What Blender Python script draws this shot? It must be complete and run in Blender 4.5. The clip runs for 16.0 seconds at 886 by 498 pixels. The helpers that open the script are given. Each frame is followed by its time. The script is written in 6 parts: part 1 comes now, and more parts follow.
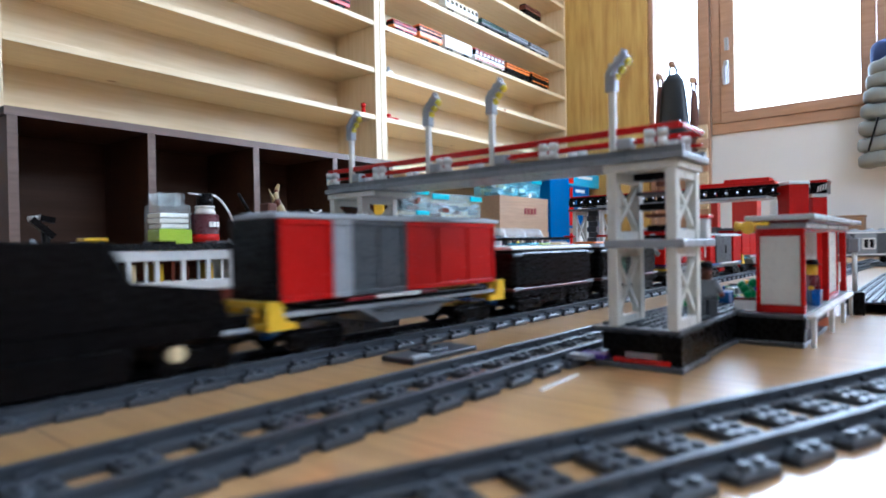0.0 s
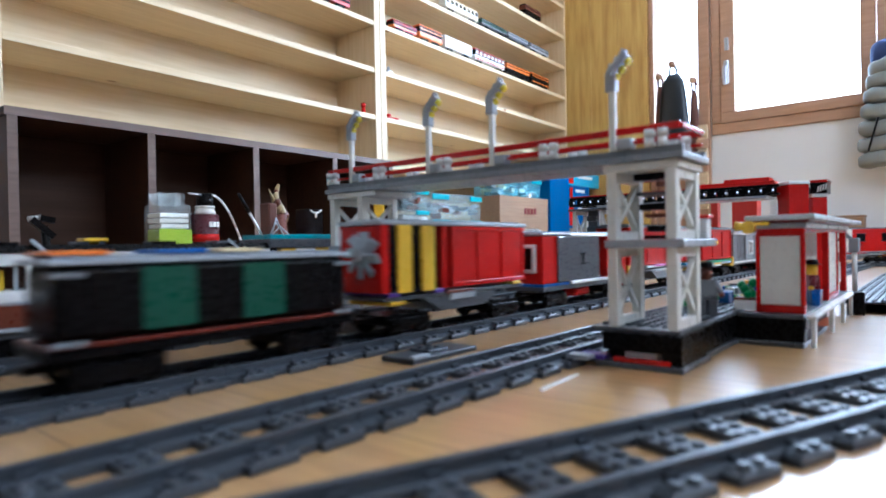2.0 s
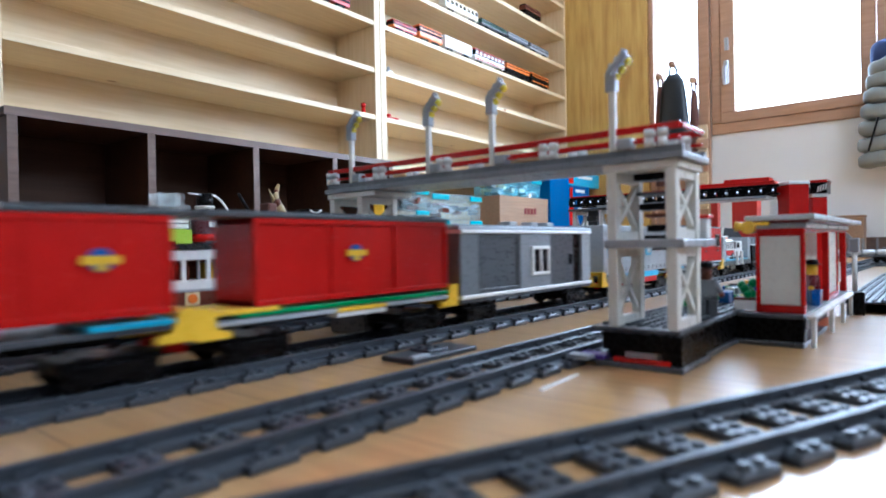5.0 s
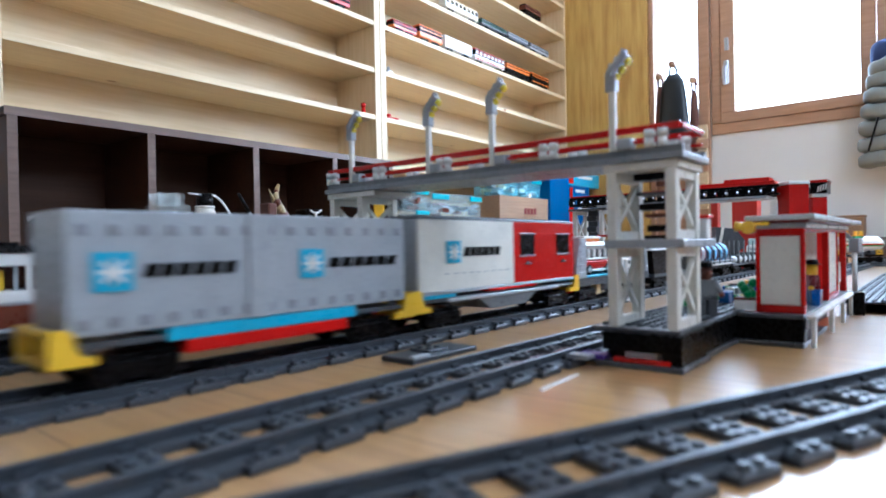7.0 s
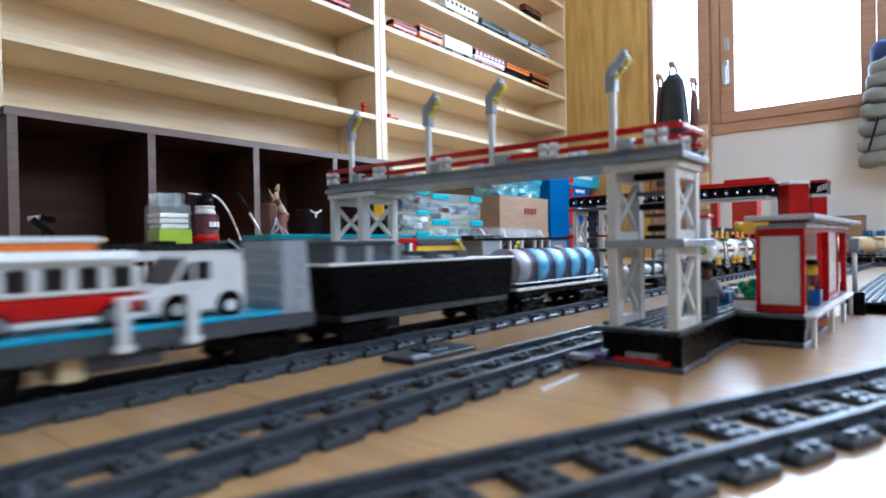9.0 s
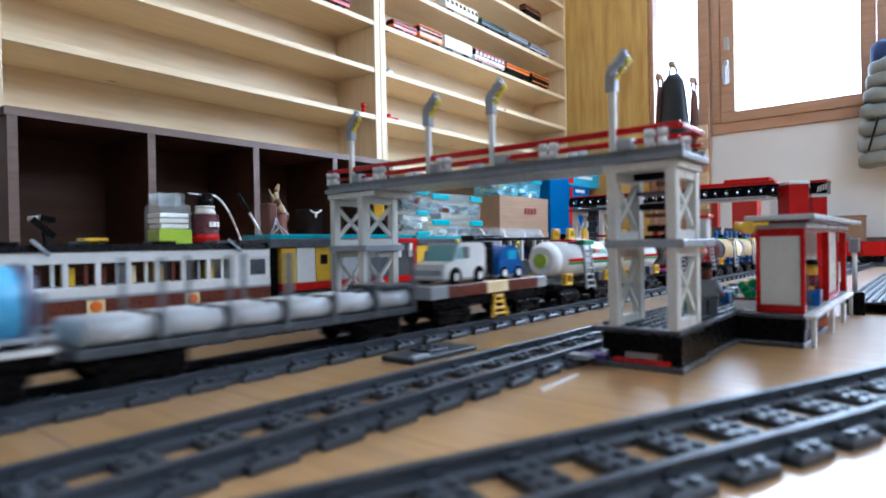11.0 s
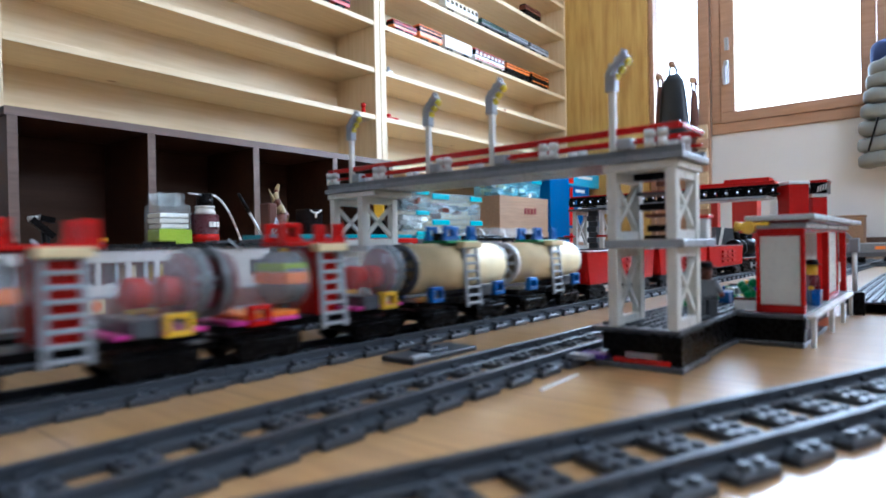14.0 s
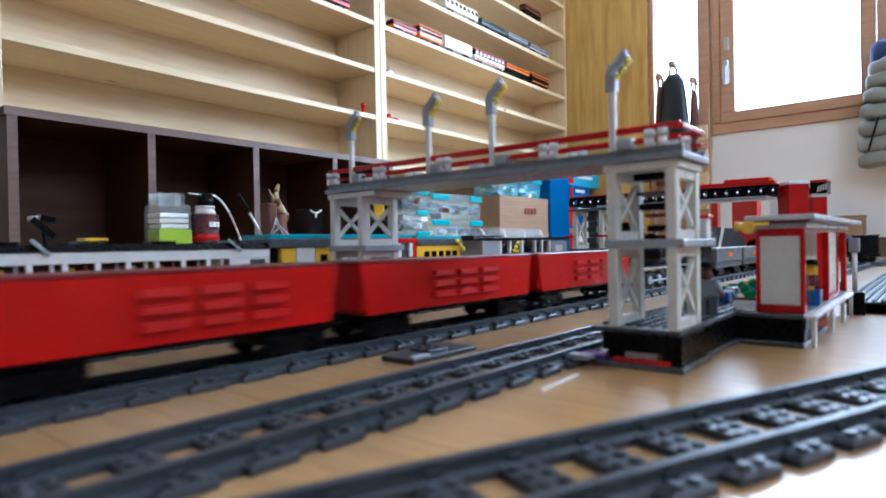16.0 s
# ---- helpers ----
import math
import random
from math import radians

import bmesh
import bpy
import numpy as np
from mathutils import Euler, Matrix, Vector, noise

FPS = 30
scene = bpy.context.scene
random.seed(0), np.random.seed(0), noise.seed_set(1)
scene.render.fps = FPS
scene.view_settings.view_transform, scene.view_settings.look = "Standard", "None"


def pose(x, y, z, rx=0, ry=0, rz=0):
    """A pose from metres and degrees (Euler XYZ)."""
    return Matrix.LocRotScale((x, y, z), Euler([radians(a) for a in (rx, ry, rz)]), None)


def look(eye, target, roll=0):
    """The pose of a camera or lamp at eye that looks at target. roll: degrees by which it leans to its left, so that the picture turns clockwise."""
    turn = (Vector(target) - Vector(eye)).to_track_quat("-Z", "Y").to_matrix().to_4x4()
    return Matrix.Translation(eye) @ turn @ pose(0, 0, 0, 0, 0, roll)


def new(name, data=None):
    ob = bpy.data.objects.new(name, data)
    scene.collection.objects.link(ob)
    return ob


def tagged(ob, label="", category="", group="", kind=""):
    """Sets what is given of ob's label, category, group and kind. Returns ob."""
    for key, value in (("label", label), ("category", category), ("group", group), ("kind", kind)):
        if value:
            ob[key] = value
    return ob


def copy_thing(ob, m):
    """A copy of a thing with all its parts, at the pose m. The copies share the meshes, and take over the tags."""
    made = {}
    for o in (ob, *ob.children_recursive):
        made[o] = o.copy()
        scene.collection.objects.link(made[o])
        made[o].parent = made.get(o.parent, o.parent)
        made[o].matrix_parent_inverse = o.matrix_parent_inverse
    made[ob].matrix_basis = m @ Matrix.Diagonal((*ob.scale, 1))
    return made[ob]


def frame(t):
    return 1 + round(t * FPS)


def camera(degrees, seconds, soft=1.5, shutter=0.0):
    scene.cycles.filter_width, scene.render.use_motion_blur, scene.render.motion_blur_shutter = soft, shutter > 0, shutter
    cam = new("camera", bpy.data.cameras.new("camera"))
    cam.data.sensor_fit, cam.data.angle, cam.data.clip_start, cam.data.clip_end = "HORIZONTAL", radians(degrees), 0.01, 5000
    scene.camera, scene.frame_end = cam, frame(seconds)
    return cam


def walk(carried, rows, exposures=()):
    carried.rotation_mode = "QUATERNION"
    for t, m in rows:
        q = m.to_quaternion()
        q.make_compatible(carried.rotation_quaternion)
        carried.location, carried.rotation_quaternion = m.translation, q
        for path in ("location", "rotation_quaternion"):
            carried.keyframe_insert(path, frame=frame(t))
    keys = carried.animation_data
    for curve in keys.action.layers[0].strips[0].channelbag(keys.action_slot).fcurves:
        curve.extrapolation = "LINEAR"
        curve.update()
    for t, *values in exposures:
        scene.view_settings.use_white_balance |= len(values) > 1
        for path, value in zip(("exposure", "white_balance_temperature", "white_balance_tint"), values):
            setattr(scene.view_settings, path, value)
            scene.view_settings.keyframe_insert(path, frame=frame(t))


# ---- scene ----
# The clip: one low, still camera inside an oval of toy train track on a wooden floor.
cam = camera(72.7, 16.0, soft=1.7, shutter=0.7)
EYE_Z = 0.0835
YAW, PITCH, ROLL = 39.68, -0.382, -1.087
AIM = (math.cos(radians(YAW)) * math.cos(radians(PITCH)), math.sin(radians(YAW)) * math.cos(radians(PITCH)), EYE_Z + math.sin(radians(PITCH)))
CAM_POSE = look((0, 0, EYE_Z), AIM, ROLL)
walk(cam, [(0.0, CAM_POSE), (16.0, CAM_POSE)], exposures=[(0.0, 0.33, 4950, 10), (6.5, 0.33, 4950, 10), (9.0, 0.24, 4950, 10), (12.0, 0.18, 4950, 10), (16.0, 0.18, 4950, 10)])
cam.data.dof.use_dof = True
cam.data.dof.focus_distance = 1.2
cam.data.dof.aperture_fstop = 7.5

# ---- world and large lights ----
world = bpy.data.worlds.new("sky")
scene.world = world
world.use_nodes = True
wn = world.node_tree.nodes
sky = wn.new("ShaderNodeTexSky")
sky.sky_type = "NISHITA"
sky.sun_disc = False
sky.sun_elevation, sky.sun_rotation = radians(42), radians(150)
world.node_tree.links.new(sky.outputs[0], wn["Background"].inputs[0])
wn["Background"].inputs[1].default_value = 0.12


def area(name, m, sx, sy, power, colour):
    d = bpy.data.lights.new(name, "AREA")
    d.shape, d.size, d.size_y, d.energy, d.color = "RECTANGLE", sx, sy, power, colour
    o = new(name, d)
    o.matrix_world = m
    return o


WALL_X, WALL_Y, BACK_X, BACK_Y, CEIL = 3.1, 1.87, -2.1, -1.7, 2.35
area("window_light", look((WALL_X - 0.02, 0.0, 1.3), (0, 0.05, 0.75)), 1.45, 1.15, 61, (0.86, 0.95, 1.0))
area("glass_door_light", look((WALL_X - 0.02, 1.03, 1.27), (0, 1.03, 1.0)), 0.22, 1.6, 4.5, (0.92, 0.96, 1.0))
# fill lamp in an unseen side opening, added to light the near faces
area("side_fill_light", look((1.2, BACK_Y + 0.03, 1.72), (1.2, 1.0, 0.8)), 1.0, 0.7, 11.6, (1.0, 0.95, 0.85))

# ---- materials ----
MATS = {}


def nodes_of(name):
    m = bpy.data.materials.new(name)
    m.use_nodes = True
    nt = m.node_tree
    return m, nt, nt.nodes["Principled BSDF"]


def lk(nt, a, b):
    nt.links.new(a, b)


def noise_tex(nt, scale, detail=4.0, stretch=None, obj=True):
    tc = nt.nodes.new("ShaderNodeTexCoord")
    src = tc.outputs["Object"]
    if stretch:
        mp = nt.nodes.new("ShaderNodeMapping")
        mp.inputs["Scale"].default_value = stretch
        lk(nt, src, mp.inputs[0])
        src = mp.outputs[0]
    n = nt.nodes.new("ShaderNodeTexNoise")
    n.inputs["Scale"].default_value, n.inputs["Detail"].default_value = scale, detail
    lk(nt, src, n.inputs["Vector"])
    return n


def ramp(nt, fac, stops):
    r = nt.nodes.new("ShaderNodeValToRGB")
    while len(r.color_ramp.elements) < len(stops):
        r.color_ramp.elements.new(0.5)
    for e, (p, c) in zip(r.color_ramp.elements, stops):
        e.position, e.color = p, (*c, 1)
    lk(nt, fac, r.inputs[0])
    return r


def bump(nt, bs, height, strength, dist):
    b = nt.nodes.new("ShaderNodeBump")
    b.inputs["Strength"].default_value, b.inputs["Distance"].default_value = strength, dist
    lk(nt, height, b.inputs["Height"])
    lk(nt, b.outputs[0], bs.inputs["Normal"])


def plastic(name, c, rough=0.26, spec=0.45):
    """Moulded toy-brick plastic: glossy, with faint moulding waves, dust and scuffs."""
    if name in MATS:
        return MATS[name]
    m, nt, bs = nodes_of(name)
    n = noise_tex(nt, 55.0, 5.0)
    r = ramp(nt, n.outputs["Fac"], [(0.3, tuple(v * 0.9 for v in c)), (0.62, c), (0.8, tuple(v * 0.96 + 0.004 for v in c))])
    lk(nt, r.outputs[0], bs.inputs["Base Color"])
    n2 = noise_tex(nt, 320.0, 3.0)
    mr = nt.nodes.new("ShaderNodeMapRange")
    mr.inputs["To Min"].default_value, mr.inputs["To Max"].default_value = rough - 0.07, rough + 0.14
    lk(nt, n2.outputs["Fac"], mr.inputs["Value"])
    lk(nt, mr.outputs[0], bs.inputs["Roughness"])
    bs.inputs["Specular IOR Level"].default_value = spec
    n3 = noise_tex(nt, 120.0, 2.0)
    bump(nt, bs, n3.outputs["Fac"], 0.008, 0.0004)
    MATS[name] = m
    return m


def clear(name, c, rough=0.08):
    if name in MATS:
        return MATS[name]
    m, nt, bs = nodes_of(name)
    bs.inputs["Base Color"].default_value = (*c, 1)
    bs.inputs["Transmission Weight"].default_value = 0.92
    bs.inputs["IOR"].default_value = 1.12
    n = noise_tex(nt, 90.0, 3.0)
    mr = nt.nodes.new("ShaderNodeMapRange")
    mr.inputs["To Min"].default_value, mr.inputs["To Max"].default_value = rough, rough + 0.15
    lk(nt, n.outputs["Fac"], mr.inputs["Value"])
    lk(nt, mr.outputs[0], bs.inputs["Roughness"])
    MATS[name] = m
    return m


def wood(name, dark, mid, light, along=(1.0, 14.0, 14.0), rough=0.5, scale=6.0, knots=False):
    """Sawn wood, grain along the axis with the small stretch."""
    m, nt, bs = nodes_of(name)
    n = noise_tex(nt, scale, 6.0, along)
    r = ramp(nt, n.outputs["Fac"], [(0.3, dark), (0.5, mid), (0.72, light)])
    big = noise_tex(nt, 1.7, 2.0)
    mx = nt.nodes.new("ShaderNodeMix")
    mx.data_type, mx.blend_type = "RGBA", "MULTIPLY"
    mx.inputs["Factor"].default_value = 0.45
    rb = ramp(nt, big.outputs["Fac"], [(0.3, (0.72, 0.7, 0.66)), (0.7, (1.0, 1.0, 1.0))])
    lk(nt, r.outputs[0], mx.inputs["A"])
    lk(nt, rb.outputs[0], mx.inputs["B"])
    out = mx.outputs["Result"]
    if knots:
        vo = nt.nodes.new("ShaderNodeTexVoronoi")
        vo.inputs["Scale"].default_value = 4.2
        tc = nt.nodes.new("ShaderNodeTexCoord")
        mp = nt.nodes.new("ShaderNodeMapping")
        mp.inputs["Scale"].default_value = (0.8, 1.5, 1.5)
        lk(nt, tc.outputs["Object"], mp.inputs[0])
        lk(nt, mp.outputs[0], vo.inputs["Vector"])
        rk = ramp(nt, vo.outputs["Distance"], [(0.0, (1, 1, 1)), (0.03, (1, 1, 1)), (0.055, (0, 0, 0))])
        mk = nt.nodes.new("ShaderNodeMix")
        mk.data_type = "RGBA"
        lk(nt, rk.outputs[0], mk.inputs["Factor"])
        lk(nt, out, mk.inputs["A"])
        mk.inputs["B"].default_value = (0.3, 0.15, 0.06, 1)
        out = mk.outputs["Result"]
    lk(nt, out, bs.inputs["Base Color"])
    mr = nt.nodes.new("ShaderNodeMapRange")
    mr.inputs["To Min"].default_value, mr.inputs["To Max"].default_value = rough - 0.08, rough + 0.1
    lk(nt, n.outputs["Fac"], mr.inputs["Value"])
    lk(nt, mr.outputs[0], bs.inputs["Roughness"])
    bump(nt, bs, n.outputs["Fac"], 0.15, 0.001)
    return m


def floor_material():
    """Laminate boards: long grain, staggered boards with hairline joints, glossy lacquer."""
    m, nt, bs = nodes_of("laminate_floor")
    tc = nt.nodes.new("ShaderNodeTexCoord")
    mp = nt.nodes.new("ShaderNodeMapping")
    mp.inputs["Rotation"].default_value = (0, 0, radians(90))
    lk(nt, tc.outputs["Object"], mp.inputs[0])
    br = nt.nodes.new("ShaderNodeTexBrick")
    br.inputs["Scale"].default_value = 1.0
    br.inputs["Brick Width"].default_value, br.inputs["Row Height"].default_value = 0.9, 0.095
    br.inputs["Mortar Size"].default_value = 0.0008
    br.inputs["Color1"].default_value = (0.57, 0.330, 0.125, 1)
    br.inputs["Color2"].default_value = (0.54, 0.310, 0.115, 1)
    br.inputs["Mortar"].default_value = (0.30, 0.16, 0.065, 1)
    lk(nt, mp.outputs[0], br.inputs["Vector"])
    n = noise_tex(nt, 9.0, 6.0, (14.0, 1.0, 1.0))
    r = ramp(nt, n.outputs["Fac"], [(0.3, (0.74, 0.7, 0.66)), (0.6, (1, 1, 1)), (0.8, (1.12, 1.1, 1.05))])
    mx = nt.nodes.new("ShaderNodeMix")
    mx.data_type, mx.blend_type = "RGBA", "MULTIPLY"
    mx.inputs["Factor"].default_value = 0.7
    lk(nt, br.outputs["Color"], mx.inputs["A"])
    lk(nt, r.outputs[0], mx.inputs["B"])
    lk(nt, mx.outputs["Result"], bs.inputs["Base Color"])
    n2 = noise_tex(nt, 26.0, 4.0)
    mr = nt.nodes.new("ShaderNodeMapRange")
    mr.inputs["To Min"].default_value, mr.inputs["To Max"].default_value = 0.26, 0.38
    bs.inputs["Coat Weight"].default_value, bs.inputs["Coat Roughness"].default_value = 1.0, 0.16
    bs.inputs["Coat IOR"].default_value = 1.65
    lk(nt, n2.outputs["Fac"], mr.inputs["Value"])
    lk(nt, mr.outputs[0], bs.inputs["Roughness"])
    bump(nt, bs, n.outputs["Fac"], 0.05, 0.0005)
    return m


def plaster(name, c, rough=0.85):
    m, nt, bs = nodes_of(name)
    n = noise_tex(nt, 3.0, 5.0)
    r = ramp(nt, n.outputs["Fac"], [(0.3, tuple(v * 0.93 for v in c)), (0.7, c)])
    lk(nt, r.outputs[0], bs.inputs["Base Color"])
    bs.inputs["Roughness"].default_value = rough
    n2 = noise_tex(nt, 160.0, 4.0)
    bump(nt, bs, n2.outputs["Fac"], 0.25, 0.002)
    return m


def glow(name, c, s):
    m, nt, bs = nodes_of(name)
    bs.inputs["Base Color"].default_value = (*c, 1)
    bs.inputs["Emission Color"].default_value = (*c, 1)
    bs.inputs["Emission Strength"].default_value = s
    return m


PINE = wood("pine_board", (0.68, 0.505, 0.285), (0.74, 0.570, 0.340), (0.79, 0.625, 0.385), knots=True, scale=5.0)
PINE_V = wood("pine_post", (0.68, 0.505, 0.285), (0.74, 0.570, 0.340), (0.79, 0.625, 0.385), along=(14.0, 14.0, 1.0), scale=5.0)
OCHRE = wood("ochre_panel_wood", (0.46, 0.26, 0.055), (0.58, 0.36, 0.085), (0.66, 0.43, 0.12), along=(9.0, 9.0, 1.0), scale=4.0)
DARKWOOD = wood("dark_walnut_board", (0.046, 0.019, 0.0085), (0.057, 0.0245, 0.0115), (0.068, 0.031, 0.0145), scale=5.0, rough=0.5)
DARKWOOD.node_tree.nodes["Principled BSDF"].inputs["Specular IOR Level"].default_value = 0.2
DARKEDGE = wood("dark_walnut_edge", (0.105, 0.062, 0.043), (0.13, 0.08, 0.056), (0.155, 0.096, 0.07), scale=8.0, rough=0.45)
FRAMEWOOD = wood("window_frame_wood", (0.40, 0.225, 0.125), (0.45, 0.260, 0.148), (0.49, 0.290, 0.170), along=(9.0, 1.0, 9.0), scale=9.0, rough=0.4)
LAMINATE = floor_material()
WALLPAPER = plaster("white_wallpaper", (0.74, 0.73, 0.7))
# for the unseen walls: darkened so that less light bounces onto floor and train
BOUNCE_CUT_GREY = plaster("bounce_cutting_grey", (0.30, 0.29, 0.28))
CEILING = plaster("ceiling_paint", (0.8, 0.79, 0.76))
CARD = wood("brown_cardboard", (0.27, 0.165, 0.095), (0.31, 0.195, 0.115), (0.35, 0.225, 0.135), rough=0.8, scale=9.0)
FABRIC = plaster("grey_quilted_cloth", (0.22, 0.228, 0.212), 0.9)
NAVY = plaster("navy_cloth", (0.03, 0.05, 0.14), 0.9)
BLACKCLOTH = plaster("black_cloth", (0.012, 0.015, 0.018), 0.35)
BROWNCLOTH = plaster("brown_cloth", (0.12, 0.05, 0.035), 0.9)
METAL, _nt, _b = nodes_of("brushed_metal")
_b.inputs["Metallic"].default_value, _b.inputs["Base Color"].default_value = 1.0, (0.55, 0.55, 0.56, 1)
_n = noise_tex(_nt, 200.0, 3.0, (1, 20, 1))
_r = ramp(_nt, _n.outputs["Fac"], [(0.2, (0.25, 0.25, 0.25)), (0.8, (0.45, 0.45, 0.45))])
lk(_nt, _r.outputs[0], _b.inputs["Roughness"])

WHITE = plastic("white_plastic", (0.80, 0.79, 0.75))
CREAM = plastic("aged_white_plastic", (0.76, 0.74, 0.66))
RED = plastic("red_plastic", (0.49, 0.006, 0.003), 0.2, 0.3)
ORANGE_RED = plastic("orange_red_plastic", (0.50, 0.026, 0.012), 0.3)
BLACK = plastic("black_plastic", (0.004, 0.0034, 0.0034), 0.24, 0.10)
LGREY = plastic("light_grey_plastic", (0.36, 0.38, 0.40))
DGREY = plastic("dark_grey_plastic", (0.075, 0.08, 0.087))
MATTGREY = plastic("worn_grey_plastic", (0.03, 0.032, 0.037), 0.45, 0.25)
TRACKGREY = plastic("track_grey_plastic", (0.050, 0.056, 0.066), 0.34, 0.34)
YELLOW = plastic("yellow_plastic", (0.82, 0.50, 0.02))
BLUE = plastic("blue_plastic", (0.008, 0.095, 0.36))
AZURE = plastic("azure_plastic", (0.05, 0.40, 0.60))
DRUMBLUE = plastic("steel_blue_plastic", (0.13, 0.43, 0.68))
GREEN = plastic("green_plastic", (0.012, 0.26, 0.07))
DKGREEN = plastic("dark_green_plastic", (0.005, 0.060, 0.034))
RUST = plastic("rust_red_plastic", (0.11, 0.016, 0.008))
MAROON = plastic("maroon_paint", (0.07, 0.006, 0.012))
PGREY = plastic("pale_grey_plastic", (0.52, 0.53, 0.53))
STONEGREY = plastic("stone_grey_plastic", (0.25, 0.265, 0.28))
MGREY = plastic("mid_grey_plastic", (0.17, 0.18, 0.19))
LIME = plastic("lime_plastic", (0.33, 0.46, 0.03))
TAN = plastic("tan_plastic", (0.80, 0.64, 0.36), 0.5, 0.2)
OLDGOLD = plastic("dull_gold_plastic", (0.42, 0.31, 0.15), 0.45)
RBROWN = plastic("reddish_brown_plastic", (0.135, 0.035, 0.018))
DKRED = plastic("dark_red_plastic", (0.15, 0.008, 0.012))
ORANGE = plastic("orange_plastic", (0.82, 0.20, 0.02))
PINK = plastic("magenta_plastic", (0.60, 0.04, 0.30))
PURPLE = plastic("purple_plastic", (0.09, 0.03, 0.26))
TEAL = plastic("teal_plastic", (0.012, 0.34, 0.40))
GLASSY = clear("clear_plastic", (0.9, 0.95, 0.96))
CLEAR_TANK = clear("smoky_clear_plastic", (0.90, 0.86, 0.84), 0.02)
THINCLEAR = clear("thin_clear_drum", (0.72, 0.70, 0.70), 0.02)
THINCLEAR.node_tree.nodes["Principled BSDF"].inputs["Alpha"].default_value = 0.17
THINCLEAR.node_tree.nodes["Principled BSDF"].inputs["Transmission Weight"].default_value = 0.2
CLEAR_PINK = clear("clear_magenta_plastic", (0.92, 0.42, 0.5), 0.02)
SMOKE = clear("smoked_glass", (0.12, 0.1, 0.1))
BLUE_GLASS = clear("light_blue_glass", (0.45, 0.85, 0.9))
LIGHT_LED = glow("white_led", (0.8, 0.85, 1.0), 3.0)
YELLOW_LED = plastic("yellow_lamp_lens", (0.85, 0.72, 0.05), 0.2)
CASEBLUE = plastic("deep_blue_case", (0.001, 0.085, 0.26), 0.5, 0.15)
FROST = clear("frosted_clear_plastic", (0.72, 0.76, 0.78), 0.1)
FROST.node_tree.nodes["Principled BSDF"].inputs["Alpha"].default_value = 0.36
FROST.node_tree.nodes["Principled BSDF"].inputs["Transmission Weight"].default_value = 0.2
TUB = clear("cloudy_tub_plastic", (0.62, 0.78, 0.82), 0.1)
TUB.node_tree.nodes["Principled BSDF"].inputs["Alpha"].default_value = 0.25
TUB.node_tree.nodes["Principled BSDF"].inputs["Transmission Weight"].default_value = 0.2
FILM = clear("thin_clear_film", (0.86, 0.93, 0.94), 0.06)
FILM.node_tree.nodes["Principled BSDF"].inputs["Alpha"].default_value = 0.16
FILM.node_tree.nodes["Principled BSDF"].inputs["Transmission Weight"].default_value = 0.2
BLUE_FILM = clear("thin_blue_film", (0.25, 0.68, 0.82), 0.06)
BLUE_FILM.node_tree.nodes["Principled BSDF"].inputs["Alpha"].default_value = 0.35
BLUE_FILM.node_tree.nodes["Principled BSDF"].inputs["Transmission Weight"].default_value = 0.2
SKYGLOW = glow("bright_sky_backdrop", (0.95, 0.98, 1.0), 4.0)


# ---- mesh helpers ----
def box(bm, x0, x1, y0, y1, z0, z1, bev=0.0, m=None):
    vs = bmesh.ops.create_cube(bm, size=1.0, matrix=Matrix.Translation(((x0 + x1) / 2, (y0 + y1) / 2, (z0 + z1) / 2)) @ Matrix.Diagonal((abs(x1 - x0), abs(y1 - y0), abs(z1 - z0), 1)))["verts"]
    if bev:
        es = list({e for v in vs for e in v.link_edges})
        r = bmesh.ops.bevel(bm, geom=es, offset=bev, segments=1, affect="EDGES", profile=0.5, clamp_overlap=True)
        vs = list({v for v in r["verts"]} | {v for v in vs if v.is_valid})
    if m is not None:
        bmesh.ops.transform(bm, matrix=m, verts=vs)
    return vs


def cyl(bm, p0, p1, r0, r1=None, n=14, cap=True):
    p0, p1 = Vector(p0), Vector(p1)
    d = p1 - p0
    q = d.to_track_quat("Z", "Y").to_matrix().to_4x4()
    g = bmesh.ops.create_cone(bm, cap_ends=cap, cap_tris=False, segments=n, radius1=r0, radius2=r0 if r1 is None else r1, depth=d.length, matrix=Matrix.Translation((p0 + p1) / 2) @ q)
    fs = {f for v in g["verts"] for f in v.link_faces}
    for f in fs:
        if len(f.verts) == 4:
            f.smooth = True
    return g["verts"]


def ball(bm, c, r, sx=1, sy=1, sz=1, u=12, v=8):
    g = bmesh.ops.create_uvsphere(bm, u_segments=u, v_segments=v, radius=r, matrix=Matrix.Translation(c) @ Matrix.Diagonal((sx, sy, sz, 1)))
    for f in {f for w in g["verts"] for f in w.link_faces}:
        f.smooth = True
    return g["verts"]


def prism(bm, pts, y0, y1):
    """A closed outline in x and z, drawn out from y0 to y1."""
    a = [bm.verts.new((x, y0, z)) for x, z in pts]
    b = [bm.verts.new((x, y1, z)) for x, z in pts]
    bm.faces.new(a)
    bm.faces.new(b[::-1])
    for i in range(len(pts)):
        j = (i + 1) % len(pts)
        bm.faces.new((a[j], a[i], b[i], b[j]))
    bmesh.ops.recalc_face_normals(bm, faces=bm.faces[:])


def bar(bm, p0, p1, w, d):
    """A square rod between two points."""
    p0, p1 = Vector(p0), Vector(p1)
    q = (p1 - p0).to_track_quat("Z", "Y").to_matrix().to_4x4()
    bmesh.ops.create_cube(bm, size=1.0, matrix=Matrix.Translation((p0 + p1) / 2) @ q @ Matrix.Diagonal((w, d, (p1 - p0).length, 1)))


